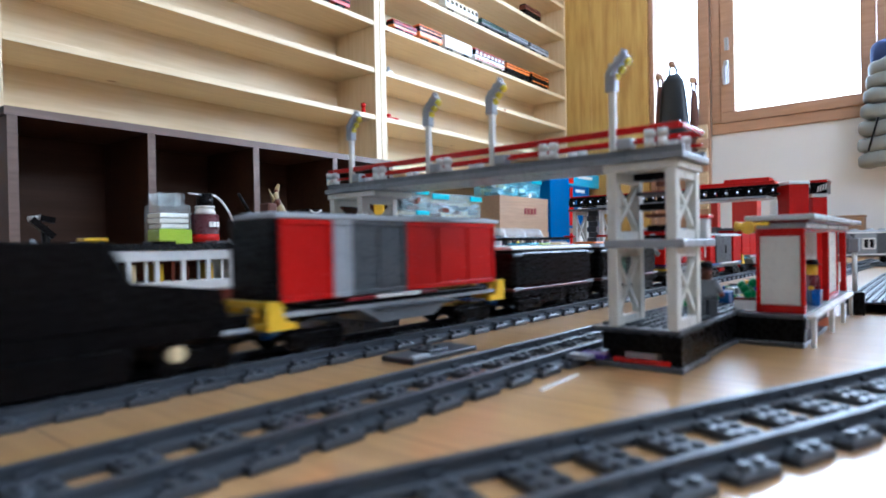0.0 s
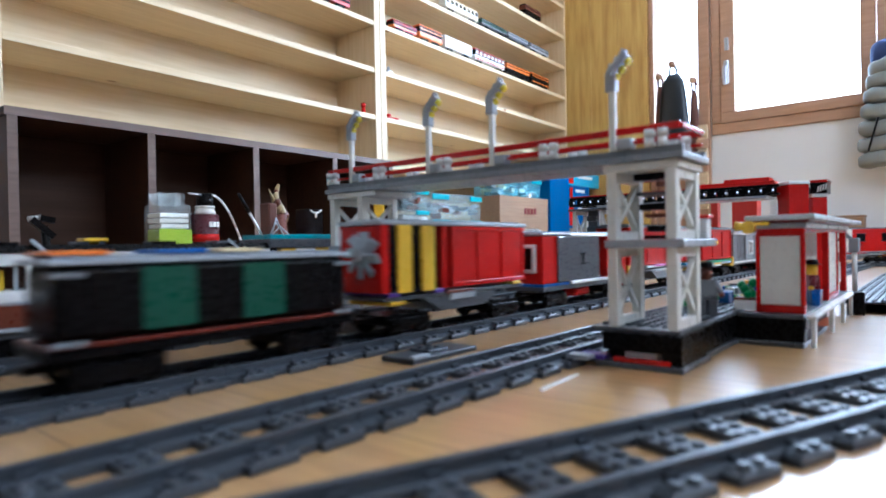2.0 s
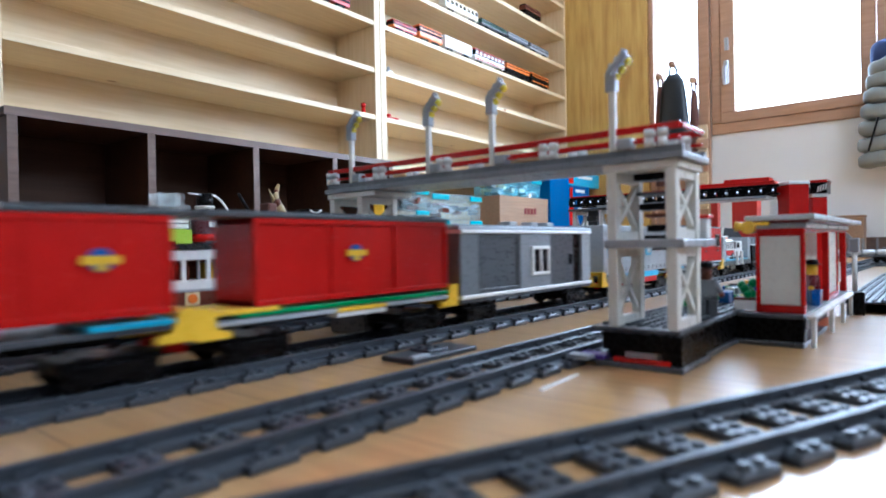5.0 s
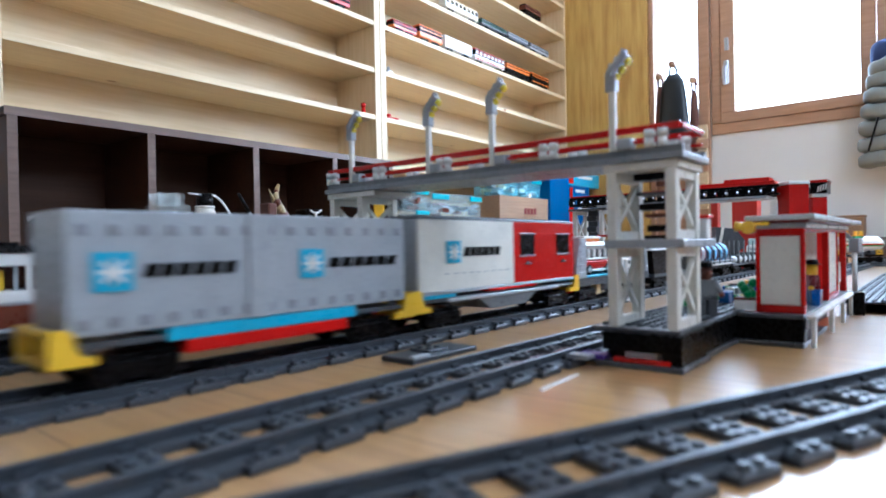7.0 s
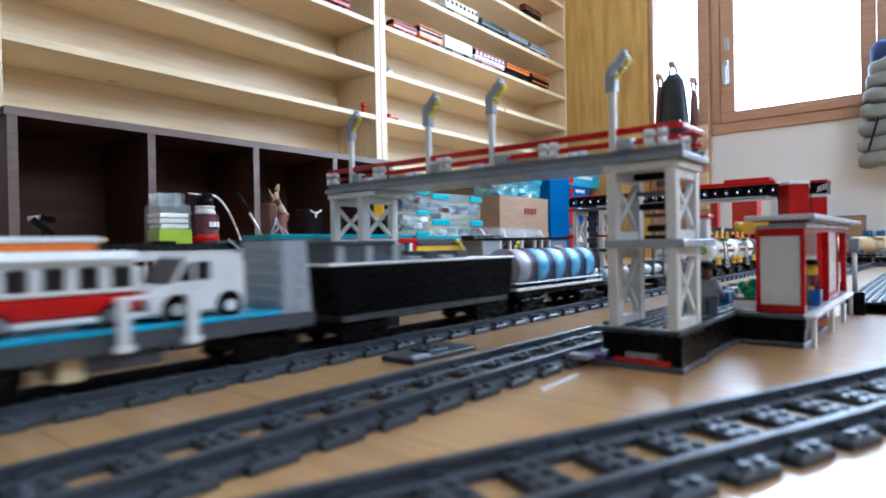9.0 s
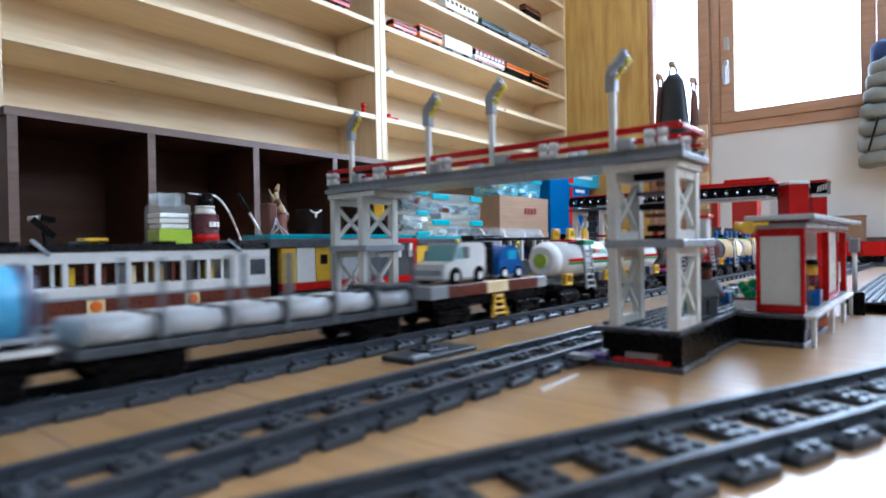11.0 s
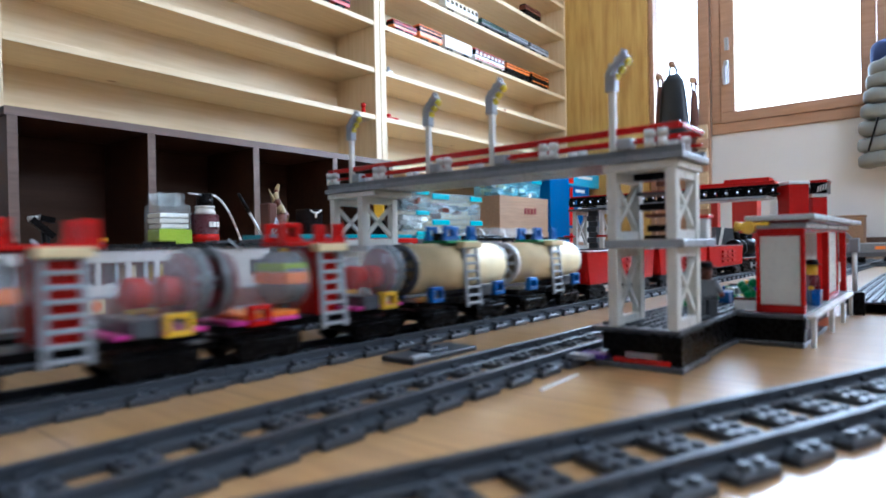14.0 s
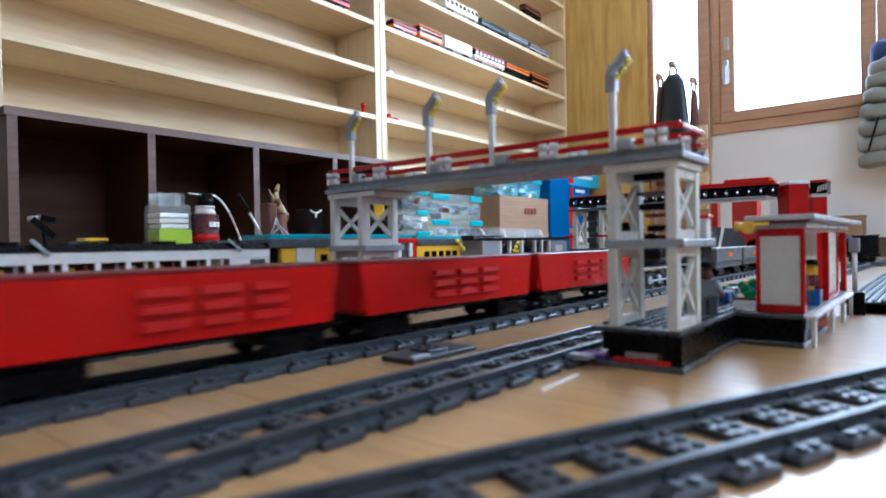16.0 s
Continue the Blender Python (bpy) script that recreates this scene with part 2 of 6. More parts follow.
def pipe(bm, pts, r, n=8):
    for a, b in zip(pts[:-1], pts[1:]):
        cyl(bm, a, b, r, n=n)
        ball(bm, b, r, u=n, v=4)


S = 0.00835  # one stud
PL = 0.00334  # one plate


def studs(bm, x0, x1, y0, y1, z, r=0.0025, h=0.0018, n=8):
    """Rows of brick studs over a rectangle."""
    nx, ny = max(1, round((x1 - x0) / S)), max(1, round((y1 - y0) / S))
    for i in range(nx):
        for j in range(ny):
            cx, cy = x0 + (i + 0.5) * (x1 - x0) / nx, y0 + (j + 0.5) * (y1 - y0) / ny
            ring = [(cx + r * math.cos(k * math.tau / n), cy + r * math.sin(k * math.tau / n)) for k in range(n)]
            lo = [bm.verts.new((a, b, z)) for a, b in ring]
            hi = [bm.verts.new((a, b, z + h)) for a, b in ring]
            bm.faces.new(hi)
            for k in range(n):
                bm.faces.new((lo[k], lo[(k + 1) % n], hi[(k + 1) % n], hi[k]))


def part(name, bm, mat, parent=None, label=""):
    me = bpy.data.meshes.new(name)
    bm.to_mesh(me)
    bm.free()
    me.materials.append(mat)
    o = new(name, me)
    if parent is not None:
        o.parent = parent
    return tagged(o, label)


def boxes(name, mat, parent, *dims, bev=0.0005, label=""):
    """One part out of a few plain boxes."""
    bm = bmesh.new()
    for d in dims:
        box(bm, *d, bev=bev)
    return part(name, bm, mat, parent, label)


def thing(name, label, category, m=None, group="", kind=""):
    o = new(name)
    o.empty_display_size = 0.02
    if m is not None:
        o.matrix_basis = m
    return tagged(o, label, category, group, kind)


def solid(name, bm, mat, label, category, group="", kind=""):
    return tagged(part(name, bm, mat), label, category, group, kind)


# ---- room ----
def structure(name, mat, label, *dims):
    bm = bmesh.new()
    for d in dims:
        box(bm, *d)
    return solid(name, bm, mat, label, "building part", kind="structure")


structure("floor", LAMINATE, "glossy honey-brown laminate floor with window glare", (BACK_X, WALL_X, BACK_Y, WALL_Y, -0.03, 0))
structure("ceiling", CEILING, "plain white ceiling", (BACK_X, WALL_X, BACK_Y, WALL_Y, CEIL, CEIL + 0.05))
structure("wall_north", WALLPAPER, "unseen wall coloured dark grey to cut bounced light behind the shelves", (BACK_X - 0.1, WALL_X + 0.12, WALL_Y, WALL_Y + 0.1, -0.03, CEIL))
# unseen wall behind the camera, dark grey to hold down bounced light
structure("wall_west", BOUNCE_CUT_GREY, "unseen wall coloured dark grey to cut bounced light", (BACK_X - 0.1, BACK_X, BACK_Y, WALL_Y, -0.03, CEIL))
# unseen side wall; its wide opening is added to let in frontal light
structure("wall_south", BOUNCE_CUT_GREY, "unseen dark grey side wall with an opening added for side light", (BACK_X - 0.1, -0.7, BACK_Y - 0.12, BACK_Y, -0.03, CEIL), (1.7, WALL_X + 0.12, BACK_Y - 0.12, BACK_Y, -0.03, CEIL), (-0.7, 1.7, BACK_Y - 0.12, BACK_Y, -0.03, 1.35), (-0.7, 1.7, BACK_Y - 0.12, BACK_Y, 2.1, CEIL))
# end wall with the window and the glass door
WY0, WY1, WZ0, WZ1 = -0.85, 0.855, 0.59, 2.0
DY0, DY1, DZ1 = 0.915, 1.15, 2.15
structure("wall_east", WALLPAPER, "off-white papered wall under a wooden window", (WALL_X, WALL_X + 0.12, BACK_Y, WY0, -0.03, CEIL), (WALL_X, WALL_X + 0.12, WY0, WY1, -0.03, WZ0), (WALL_X, WALL_X + 0.12, WY0, WY1, WZ1, CEIL), (WALL_X, WALL_X + 0.12, WY1, DY0, -0.03, CEIL), (WALL_X, WALL_X + 0.12, DY0, DY1, DZ1, CEIL), (WALL_X, WALL_X + 0.12, DY1, WALL_Y, -0.03, CEIL))
structure("baseboard", DARKEDGE, "dark brown skirting board along the window wall", (WALL_X - 0.014, WALL_X - 0.001, BACK_Y + 0.001, 0.858, 0.0, 0.082))
bm = bmesh.new()
box(bm, WALL_X + 0.6, WALL_X + 0.62, -3.2, 3.0, -1.0, 4.0)
# glowing sheet behind the added side opening
box(bm, -3.0, 4.0, BACK_Y - 0.8, BACK_Y - 0.78, -1.0, 4.0)
solid("backdrop", bm, SKYGLOW, "overexposed white daylight outside the windows", "sky", kind="structure")


def window():
    w = thing("window_1", "wooden framed window with bright panes and a handle", "window", pose(WALL_X, 0, 0), kind="structure")
    a, b = -0.012, 0.06
    bm = bmesh.new()
    box(bm, a, b, WY0, WY1, WZ0, WZ0 + 0.05, 0.004)
    box(bm, a, b, WY0, WY1, WZ1 - 0.05, WZ1, 0.004)
    box(bm, a, b, WY1 - 0.045, WY1, WZ0 + 0.05, WZ1 - 0.05, 0.004)
    box(bm, a, b, WY0, WY0 + 0.045, WZ0 + 0.05, WZ1 - 0.05, 0.004)
    part("window_frame", bm, FRAMEWOOD, w)
    for y0, y1 in ((0.2025, 0.8095), (-0.403, 0.1995)):
        s = boxes("sash", FRAMEWOOD, w, (-0.018, 0.03, y0, y1, WZ0 + 0.0505, WZ0 + 0.100), (-0.018, 0.03, y0, y1, WZ1 - 0.11, WZ1 - 0.0505), (-0.018, 0.03, y1 - 0.062, y1, WZ0 + 0.100, WZ1 - 0.11), (-0.018, 0.03, y0, y0 + 0.055, WZ0 + 0.100, WZ1 - 0.11), bev=0.002)
        p = boxes("pane", GLASSY, s, (-0.003, 0.003, y0 + 0.05, y1 - 0.06, WZ0 + 0.1, WZ1 - 0.105), bev=0)
        p.visible_shadow = False
    h = boxes("window_handle", METAL, w, (-0.046, -0.03, 0.768, 0.788, 0.82, 0.93), label="brushed metal turn handle", bev=0.003)
    boxes("lever", METAL, h, (-0.075, -0.046, 0.772, 0.784, 0.88, 0.892), (-0.075, -0.062, 0.77, 0.786, 0.81, 0.9), bev=0.003)
    boxes("hinge_plate", METAL, w, (-0.036, -0.03, 0.768, 0.788, 0.98, 1.04), bev=0.002)


window()


def glass_door():
    d = thing("door_1", "bright glazed door with wooden trim beside hanging bags", "door", pose(WALL_X, 0, 0), kind="structure")
    boxes("door_frame", FRAMEWOOD, d, (-0.02, 0.05, DY0 - 0.055, DY0 - 0.001, 0.0, DZ1), (-0.02, 0.05, DY1 - 0.02, DY1 + 0.004, 0.0, DZ1), (-0.02, 0.05, DY0, DY1 - 0.02, DZ1 - 0.05, DZ1), bev=0.003)
    boxes("bottom_rail", FRAMEWOOD, d, (0.0, 0.045, DY0, DY1 - 0.0205, 0.0, 0.40), bev=0.003)
    p = boxes("pane", GLASSY, d, (0.02, 0.026, DY0, DY1 - 0.02, 0.4005, DZ1 - 0.05), bev=0)
    p.visible_shadow = False


glass_door()
# tall ochre panel that closes the end of the shelving
panel = thing("wood_panel", "tall ochre stained pine panel at the wall", "wall panel", kind="structure")
for i in range(3):
    boxes("board", OCHRE, panel, (WALL_X - 0.03, WALL_X - 0.002, 1.158 + i * 0.157, 1.158 + (i + 1) * 0.157 - 0.0015, 0, CEIL), bev=0.0015)

# ---- shelving, set a little askew to the tracks ----
SHELF_M = pose(0.3756, 1.54, 0, 0, 0, 1.75)
SHELF_Z = (0.389, 0.5604, 0.7314, 0.9024, 1.0734, 1.2444, 1.4154, 1.5864, 1.7574)
DEPTH, POST_A, POST_B, SHELF_L = 0.205, 1.158, 1.216, 2.70


def shelving():
    s = thing("wall_shelving", "pale knotty pine wall shelving, mostly empty", "shelving", SHELF_M)
    boxes("back_panel", PINE, s, (0, SHELF_L, DEPTH, DEPTH + 0.012, 0.0, 2.0))
    for x0, x1 in ((0.002, 0.020), (POST_A, POST_A + 0.028), (POST_A + 0.030, POST_B), (SHELF_L - 0.018, SHELF_L)):
        boxes("upright", PINE_V, s, (x0, x1, 0.0, DEPTH - 0.0005, 0.0, 2.0), bev=0.001)
    for z in SHELF_Z:
        for x0, x1 in ((0.020, POST_A), (POST_B, SHELF_L - 0.018)):
            boxes("shelf_board", PINE, s, (x0 + 0.0005, x1 - 0.0005, 0.002, DEPTH - 0.001, z - 0.018, z), bev=0.001)


shelving()


def cabinet():
    c = thing("cube_cabinet", "low dark walnut cabinet with open square compartments", "cabinet", pose(0.334, 1.30, 0, 0, 0, 1.75))
    y0, y1, top = 0.0, 0.215, 0.351
    x0, x1 = 0.0, 1.030
    boxes("top_board", DARKWOOD, c, (x0, x1, y0 + 0.001, y1, top - 0.016, top), bev=0.001)
    boxes("base_board", DARKWOOD, c, (x0, x1, y0 + 0.001, y1, 0.03, 0.046), bev=0.001)
    boxes("plinth", DARKWOOD, c, (x0 + 0.01, x1 - 0.01, y0 + 0.03, y1, 0.0, 0.03))
    boxes("back_panel", DARKWOOD, c, (x0, x1, y1 - 0.006, y1, 0.046, top - 0.016))
    for d in (0.004, 0.2585, 0.5205, 0.781, 1.013):
        boxes("divider", DARKWOOD, c, (d, d + 0.0165, y0 + 0.002, y1 - 0.006, 0.0465, top - 0.0165), bev=0.0008)
        boxes("edge_strip", DARKEDGE, c, (d, d + 0.0165, y0 - 0.0012, y0 + 0.001, 0.0465, top - 0.0165), bev=0)
    boxes("edge_strip", DARKEDGE, c, (x0, x1, y0 - 0.0012, y0, top - 0.016, top), bev=0)


cabinet()

# ---- tracks ----
SEG = 4 * 0.0334
RAIL_Z = 0.0100


def track_piece(bend=0.0, seg=SEG, flange=0.0046):
    """One track section from x = 0 to seg, bent to its right by bend degrees; flange is the rail foot's outer reach."""
    t = thing("track_section", "dark grey plastic toy train track on the floor", "train track", group="toy train track")
    n = 6 if bend else 1
    rad = seg / radians(bend) if bend else 0

    def at(x, y):
        if not bend:
            return x, y, 0.0
        a = x / rad
        return (rad + y) * math.sin(a), (rad + y) * math.cos(a) - rad, -a

    for side in (1, -1):
        bm = bmesh.new()
        # moulded foot, narrow web and rounded head
        prof = [(-0.0046, 0.0002), (flange, 0.0002), (flange, 0.0034), (0.0040, 0.0042), (0.0015, 0.0048), (0.0015, 0.0080), (0.0021, 0.0084), (0.0021, 0.0096), (0.0014, RAIL_Z), (-0.0014, RAIL_Z), (-0.0021, 0.0096), (-0.0021, 0.0084), (-0.0015, 0.0080), (-0.0015, 0.0048), (-0.0040, 0.0042), (-0.0046, 0.0036)]
        rings = []
        for i in range(n + 1):
            x = 0.0003 + (seg - 0.0006) * i / n
            ring = []
            for py, pz in prof:
                ax, ay, _ = at(x, side * (0.0209 + py))
                ring.append(bm.verts.new((ax, ay, pz)))
            rings.append(ring)
        k = len(prof)
        for ra, rb in zip(rings[:-1], rings[1:]):
            for i in range(k):
                bm.faces.new((ra[i], ra[(i + 1) % k], rb[(i + 1) % k], rb[i]))
        bm.faces.new(rings[0][::-1])
        bm.faces.new(rings[-1])
        bmesh.ops.recalc_face_normals(bm, faces=bm.faces[:])
        part("rail", bm, TRACKGREY, t)
    for i in range(4):
        x = (i + 0.5) * seg / 4
        ax, ay, a = at(x, 0)
        bm = bmesh.new()
        box(bm, -0.0083, 0.0083, -0.0240, 0.0240, 0.0, 0.0037, 0.0004)
        for sy in (-1, 1):
            box(bm, -0.0112, 0.0112, sy * 0.0241, sy * 0.0334, 0.0, 0.0037, 0.0005)
            box(bm, -0.0090, 0.0090, sy * 0.0250, sy * 0.0326, 0.0034, 0.0046, 0.0004)
            for sx in (-1, 1):
                cyl(bm, (sx * 0.0042, sy * 0.0292, 0.0046), (sx * 0.0042, sy * 0.0292, 0.0064), 0.0025, n=8)
                cyl(bm, (sx * 0.0042, sy * 0.0042, 0.0034), (sx * 0.0042, sy * 0.0042, 0.0050), 0.0025, n=8)
                cyl(bm, (sx * 0.0042, sy * 0.0125, 0.0034), (sx * 0.0042, sy * 0.0125, 0.0050), 0.0025, n=8)
            box(bm, -0.003, 0.003, sy * 0.0245, sy * 0.0175, 0.0034, 0.0068)
        s = part("sleeper", bm, TRACKGREY, t)
        s.matrix_basis = pose(ax, ay, 0, 0, 0, math.degrees(a))
    return t


# the oval on which the long train runs
TRK_Y, S0, XL, RAD = 0.3655, 1.70, -1.30, 0.5
STRAIGHT = S0 - XL
LOOP = 2 * STRAIGHT + math.tau * RAD


def on_loop(s):
    """The place and heading on the oval, s metres along it from x = 0 away from the camera's left."""
    s = (s - XL) % LOOP
    if s < STRAIGHT:
        return XL + s, TRK_Y, 0.0
    s -= STRAIGHT
    if s < math.pi * RAD:
        a = s / RAD
        return S0 + RAD * math.sin(a), TRK_Y - RAD + RAD * math.cos(a), -a
    s -= math.pi * RAD
    if s < STRAIGHT:
        return S0 - s, TRK_Y - 2 * RAD, -math.pi
    a = (s - STRAIGHT) / RAD
    return XL - RAD * math.sin(a), TRK_Y - RAD - RAD * math.cos(a), -math.pi - a


nseg = round(STRAIGHT / SEG)
first = track_piece(0.0, STRAIGHT / nseg, 0.0090)
first.matrix_basis = pose(XL, TRK_Y, 0)
for i in range(1, nseg):
    copy_thing(first, pose(XL + i * STRAIGHT / nseg, TRK_Y, 0))
for i in range(nseg):
    copy_thing(first, pose(XL + i * STRAIGHT / nseg, TRK_Y - 2 * RAD, 0))
ncurve = 12
curve = track_piece(180 / ncurve, math.pi * RAD / ncurve, 0.0090)
for j, base in enumerate((XL + STRAIGHT, XL + 2 * STRAIGHT + math.pi * RAD)):
    for i in range(ncurve):
        x, y, a = on_loop(base + (i + 0.0001) * math.pi * RAD / ncurve)
        m = pose(x, y, 0, 0, 0, math.degrees(a))
        if i == 0 and j == 0:
            curve.matrix_basis = m
        else:
            copy_thing(curve, m)
# second main track, laid a little askew; the near siding; the track of the parked coaches
plain = track_piece(0.0, SEG, 0.0082)
D2 = Vector((math.cos(radians(-1.4)), math.sin(radians(-1.4)), 0))
plain.matrix_basis = pose(-0.35, 0.2395, 0, 0, 0, -1.4)
for i in range(1, 22):
    p = Vector((-0.35, 0.2395, 0)) + D2 * (SEG * i)
    copy_thing(plain, pose(p.x, p.y, 0, 0, 0, -1.4))
DF = Vector((math.cos(radians(-22)), math.sin(radians(-22)), 0))
NF = Vector((math.sin(radians(22)), math.cos(radians(22)), 0))
siding = track_piece()
for i in range(-3, 5):
    p = NF * 0.1632 + DF * (SEG * i + 0.009)
    if i == -3:
        siding.matrix_basis = pose(p.x, p.y, 0, 0, 0, -22)
    else:
        copy_thing(siding, pose(p.x, p.y, 0, 0, 0, -22))
COACH_Y = 0.525
for i in range(16):
    copy_thing(plain, pose(-0.5 + SEG * i, COACH_Y, 0))

# ---- footbridge over the tracks ----
def lattice(bm, a, b, z0, z1, c=0.008, d=0.0068, cross=0.0033):
    """A braced frame of two posts from a to b (x, y)."""
    (xa, ya), (xb, yb) = a, b
    for x, y in (a, b):
        box(bm, x - c / 2, x + c / 2, y - d / 2, y + d / 2, z0, z1, 0.0006)
    bar(bm, (xa, ya, z0 + 0.006), (xb, yb, z1 - 0.006), cross, cross)
    bar(bm, (xa, ya, z1 - 0.006), (xb, yb, z0 + 0.006), cross, cross)
    bar(bm, (xa, ya, z1 - 0.003), (xb, yb, z1 - 0.003), 0.005, 0.006)
    bar(bm, (xa, ya, z0 + 0.003), (xb, yb, z0 + 0.003), 0.005, 0.006)


def tower(par, x0, x1, y0, y1, zs):
    for z0, z1 in zs:
        for y in (y0 + 0.0042, y1 - 0.0042):
            bm = bmesh.new()
            lattice(bm, (x0 + 0.004, y), (x1 - 0.004, y), z0, z1)
            part("lattice_pillar", bm, CREAM, par, "aged white braced pillar")


def lamp_head(par, x, y, z, tilt=1):
    boxes("lamp_pole", CREAM, par, (x - 0.0022, x + 0.0022, y - 0.0022, y + 0.0022, z, z + 0.043))
    bm = bmesh.new()
    box(bm, x - 0.0036, x + 0.0036, y - 0.0032, y + 0.0040, z + 0.040, z + 0.053, 0.0006)
    box(bm, -0.0038, 0.0038, -0.0085, 0.0085, -0.0025, 0.0025, 0.0006, pose(x - 0.001, y - 0.0045, z + 0.0575, -45))
    for k in range(3):
        cyl(bm, (x, y + 0.001 - k * 0.0042, z + 0.0560 + k * 0.0042), (x, y - 0.0005 - k * 0.0042, z + 0.0585 + k * 0.0042), 0.0026, n=8)
    part("lamp_head", bm, LGREY, par, "light grey clip lamp head")
    bm = bmesh.new()
    for k in range(3):
        c = Vector((x, y - 0.0020 - k * 0.0042, z + 0.0505 + k * 0.0044))
        cyl(bm, c, c + Vector((0, -0.0020, -0.0022)), 0.0026, n=10)
    part("lens", bm, YELLOW_LED, par, "yellow round lenses")


def footbridge():
    f = thing("footbridge", "white lattice toy footbridge with grey deck, red rails and lamps", "toy bridge")
    x0, x1, y0, y1 = 0.386, 0.434, 0.127, 0.466
    boxes("base_beam", BLACK, f, (x0 - 0.002, x1 + 0.001, y0 - 0.001, y0 + 0.012, 0.0035, 0.0225), (x0 - 0.002, x0 + 0.008, y0 + 0.012, y0 + 0.052, 0.0105, 0.0225), (x0 + 0.008, x1, y0 + 0.04, y0 + 0.052, 0.0035, 0.0225))
    boxes("foot_plate", DGREY, f, (x0 - 0.005, x1 + 0.004, y0 - 0.003, y0 + 0.056, 0.0, 0.0033))
    boxes("white_brick", WHITE, f, (x0 + 0.002, x0 + 0.012, y0 + 0.016, y0 + 0.038, 0.0034, 0.0104))
    boxes("red_plate", RED, f, (x0 - 0.004, x0 + 0.001, y0 + 0.006, y0 + 0.044, 0.0034, 0.0066))
    boxes("purple_plate", PURPLE, f, (x0 - 0.004, x0 + 0.01, y0 + 0.05, y0 + 0.07, 0.0034, 0.0066))
    tower(f, x0, x1, y0 + 0.001, y0 + 0.049, ((0.0262, 0.0790), (0.0846, 0.1302)))
    for k in (0, 1, 3, 4, 6, 8):
        zc = 0.0850 + k * 0.0050
        boxes("stair_step", (BLACK, BLACK, DGREY, RBROWN)[k % 4], f, (0.423 - 0.0022 * k, 0.437 - 0.0020 * k - 0.004 * (k % 2), 0.139 + 0.002 * (k % 3), 0.164 - 0.003 * (k % 2), zc, zc + (0.0048 if k % 3 else 0.0026)))
    boxes("foot_beam", DGREY, f, (x0, x1, 0.418, y1, 0.0, 0.0245))
    tower(f, x0, x1, 0.417, y1 - 0.001, ((0.0262, 0.0790), (0.0846, 0.1302)))
    for a, b in ((y0, y0 + 0.05), (0.416, y1)):
        boxes("middle_plate", LGREY, f, (x0 - 0.001, x1 + (0.020 if a < 0.2 else 0.004), a - 0.003, b, 0.0791, 0.0845))
    lp = boxes("landing_post", WHITE, f, (x1 + 0.006, x1 + 0.016, y0 - 0.001, y0 + 0.009, 0.0846, 0.0985))
    boxes("post_cap", RED, lp, (x1 + 0.0045, x1 + 0.0175, y0 - 0.0025, y0 + 0.0105, 0.0986, 0.1012))
    for a, b in ((y0, y0 + 0.05), (0.40, y1)):
        boxes("head_plate", CREAM, f, (x0 - 0.001, x1 + 0.002, a, b, 0.1303, 0.1352))
    boxes("deck", STONEGREY, f, (x0 - 0.003, x1 + 0.004, y0 - 0.004, y1 + 0.002, 0.1354, 0.1398))
    boxes("edge_beam", MGREY, f, (x0 - 0.0005, x0 + 0.0045, y0 - 0.003, y1, 0.1399, 0.1442))
    boxes("edge_beam", MGREY, f, (x1 - 0.003, x1 + 0.002, y0 - 0.003, y1, 0.1399, 0.1442))
    bm = bmesh.new()
    studs(bm, x0 + 0.006, x1 - 0.004, y0, y1, 0.1398)
    part("deck_studs", bm, LGREY, f)
    for x in (x0 + 0.002, x1 - 0.001):
        for z, half in ((0.1488, 0.0011), (0.1568, 0.0022)):
            bm = bmesh.new()
            box(bm, x - 0.0018, x + 0.0018, y0 - 0.001, y1, z - half, z + half, 0.0004)
            part("handrail", bm, RED, f, "thin red handrail")
        for y in (0.141, 0.2195, 0.318, 0.3945, 0.4595):
            for dy in (-0.0042, 0.0042):
                bm = bmesh.new()
                cyl(bm, (x - 0.001, y + dy, 0.1442), (x - 0.001, y + dy, 0.1496), 0.0036, n=12)
                cyl(bm, (x - 0.001, y + dy, 0.1496), (x - 0.001, y + dy, 0.1504), 0.0030, n=12)
                cyl(bm, (x - 0.001, y + dy, 0.1504), (x - 0.001, y + dy, 0.1556), 0.0036, n=12)
                part("rail_post", bm, WHITE, f)
    for x in (x1 - 0.001,):
        boxes("end_rail", RED, f, (x0 + 0.002, x1, y0 - 0.0025, y0 + 0.0005, 0.1555, 0.1582))
    for y in (0.4315, 0.3345, 0.269, 0.170):
        lamp_head(f, x0 + 0.001, y, 0.1442)
        boxes("lamp_foot", LGREY, f, (x0 - 0.0035, x0 + 0.005, y - 0.014, y - 0.004, 0.1443, 0.1515))


footbridge()


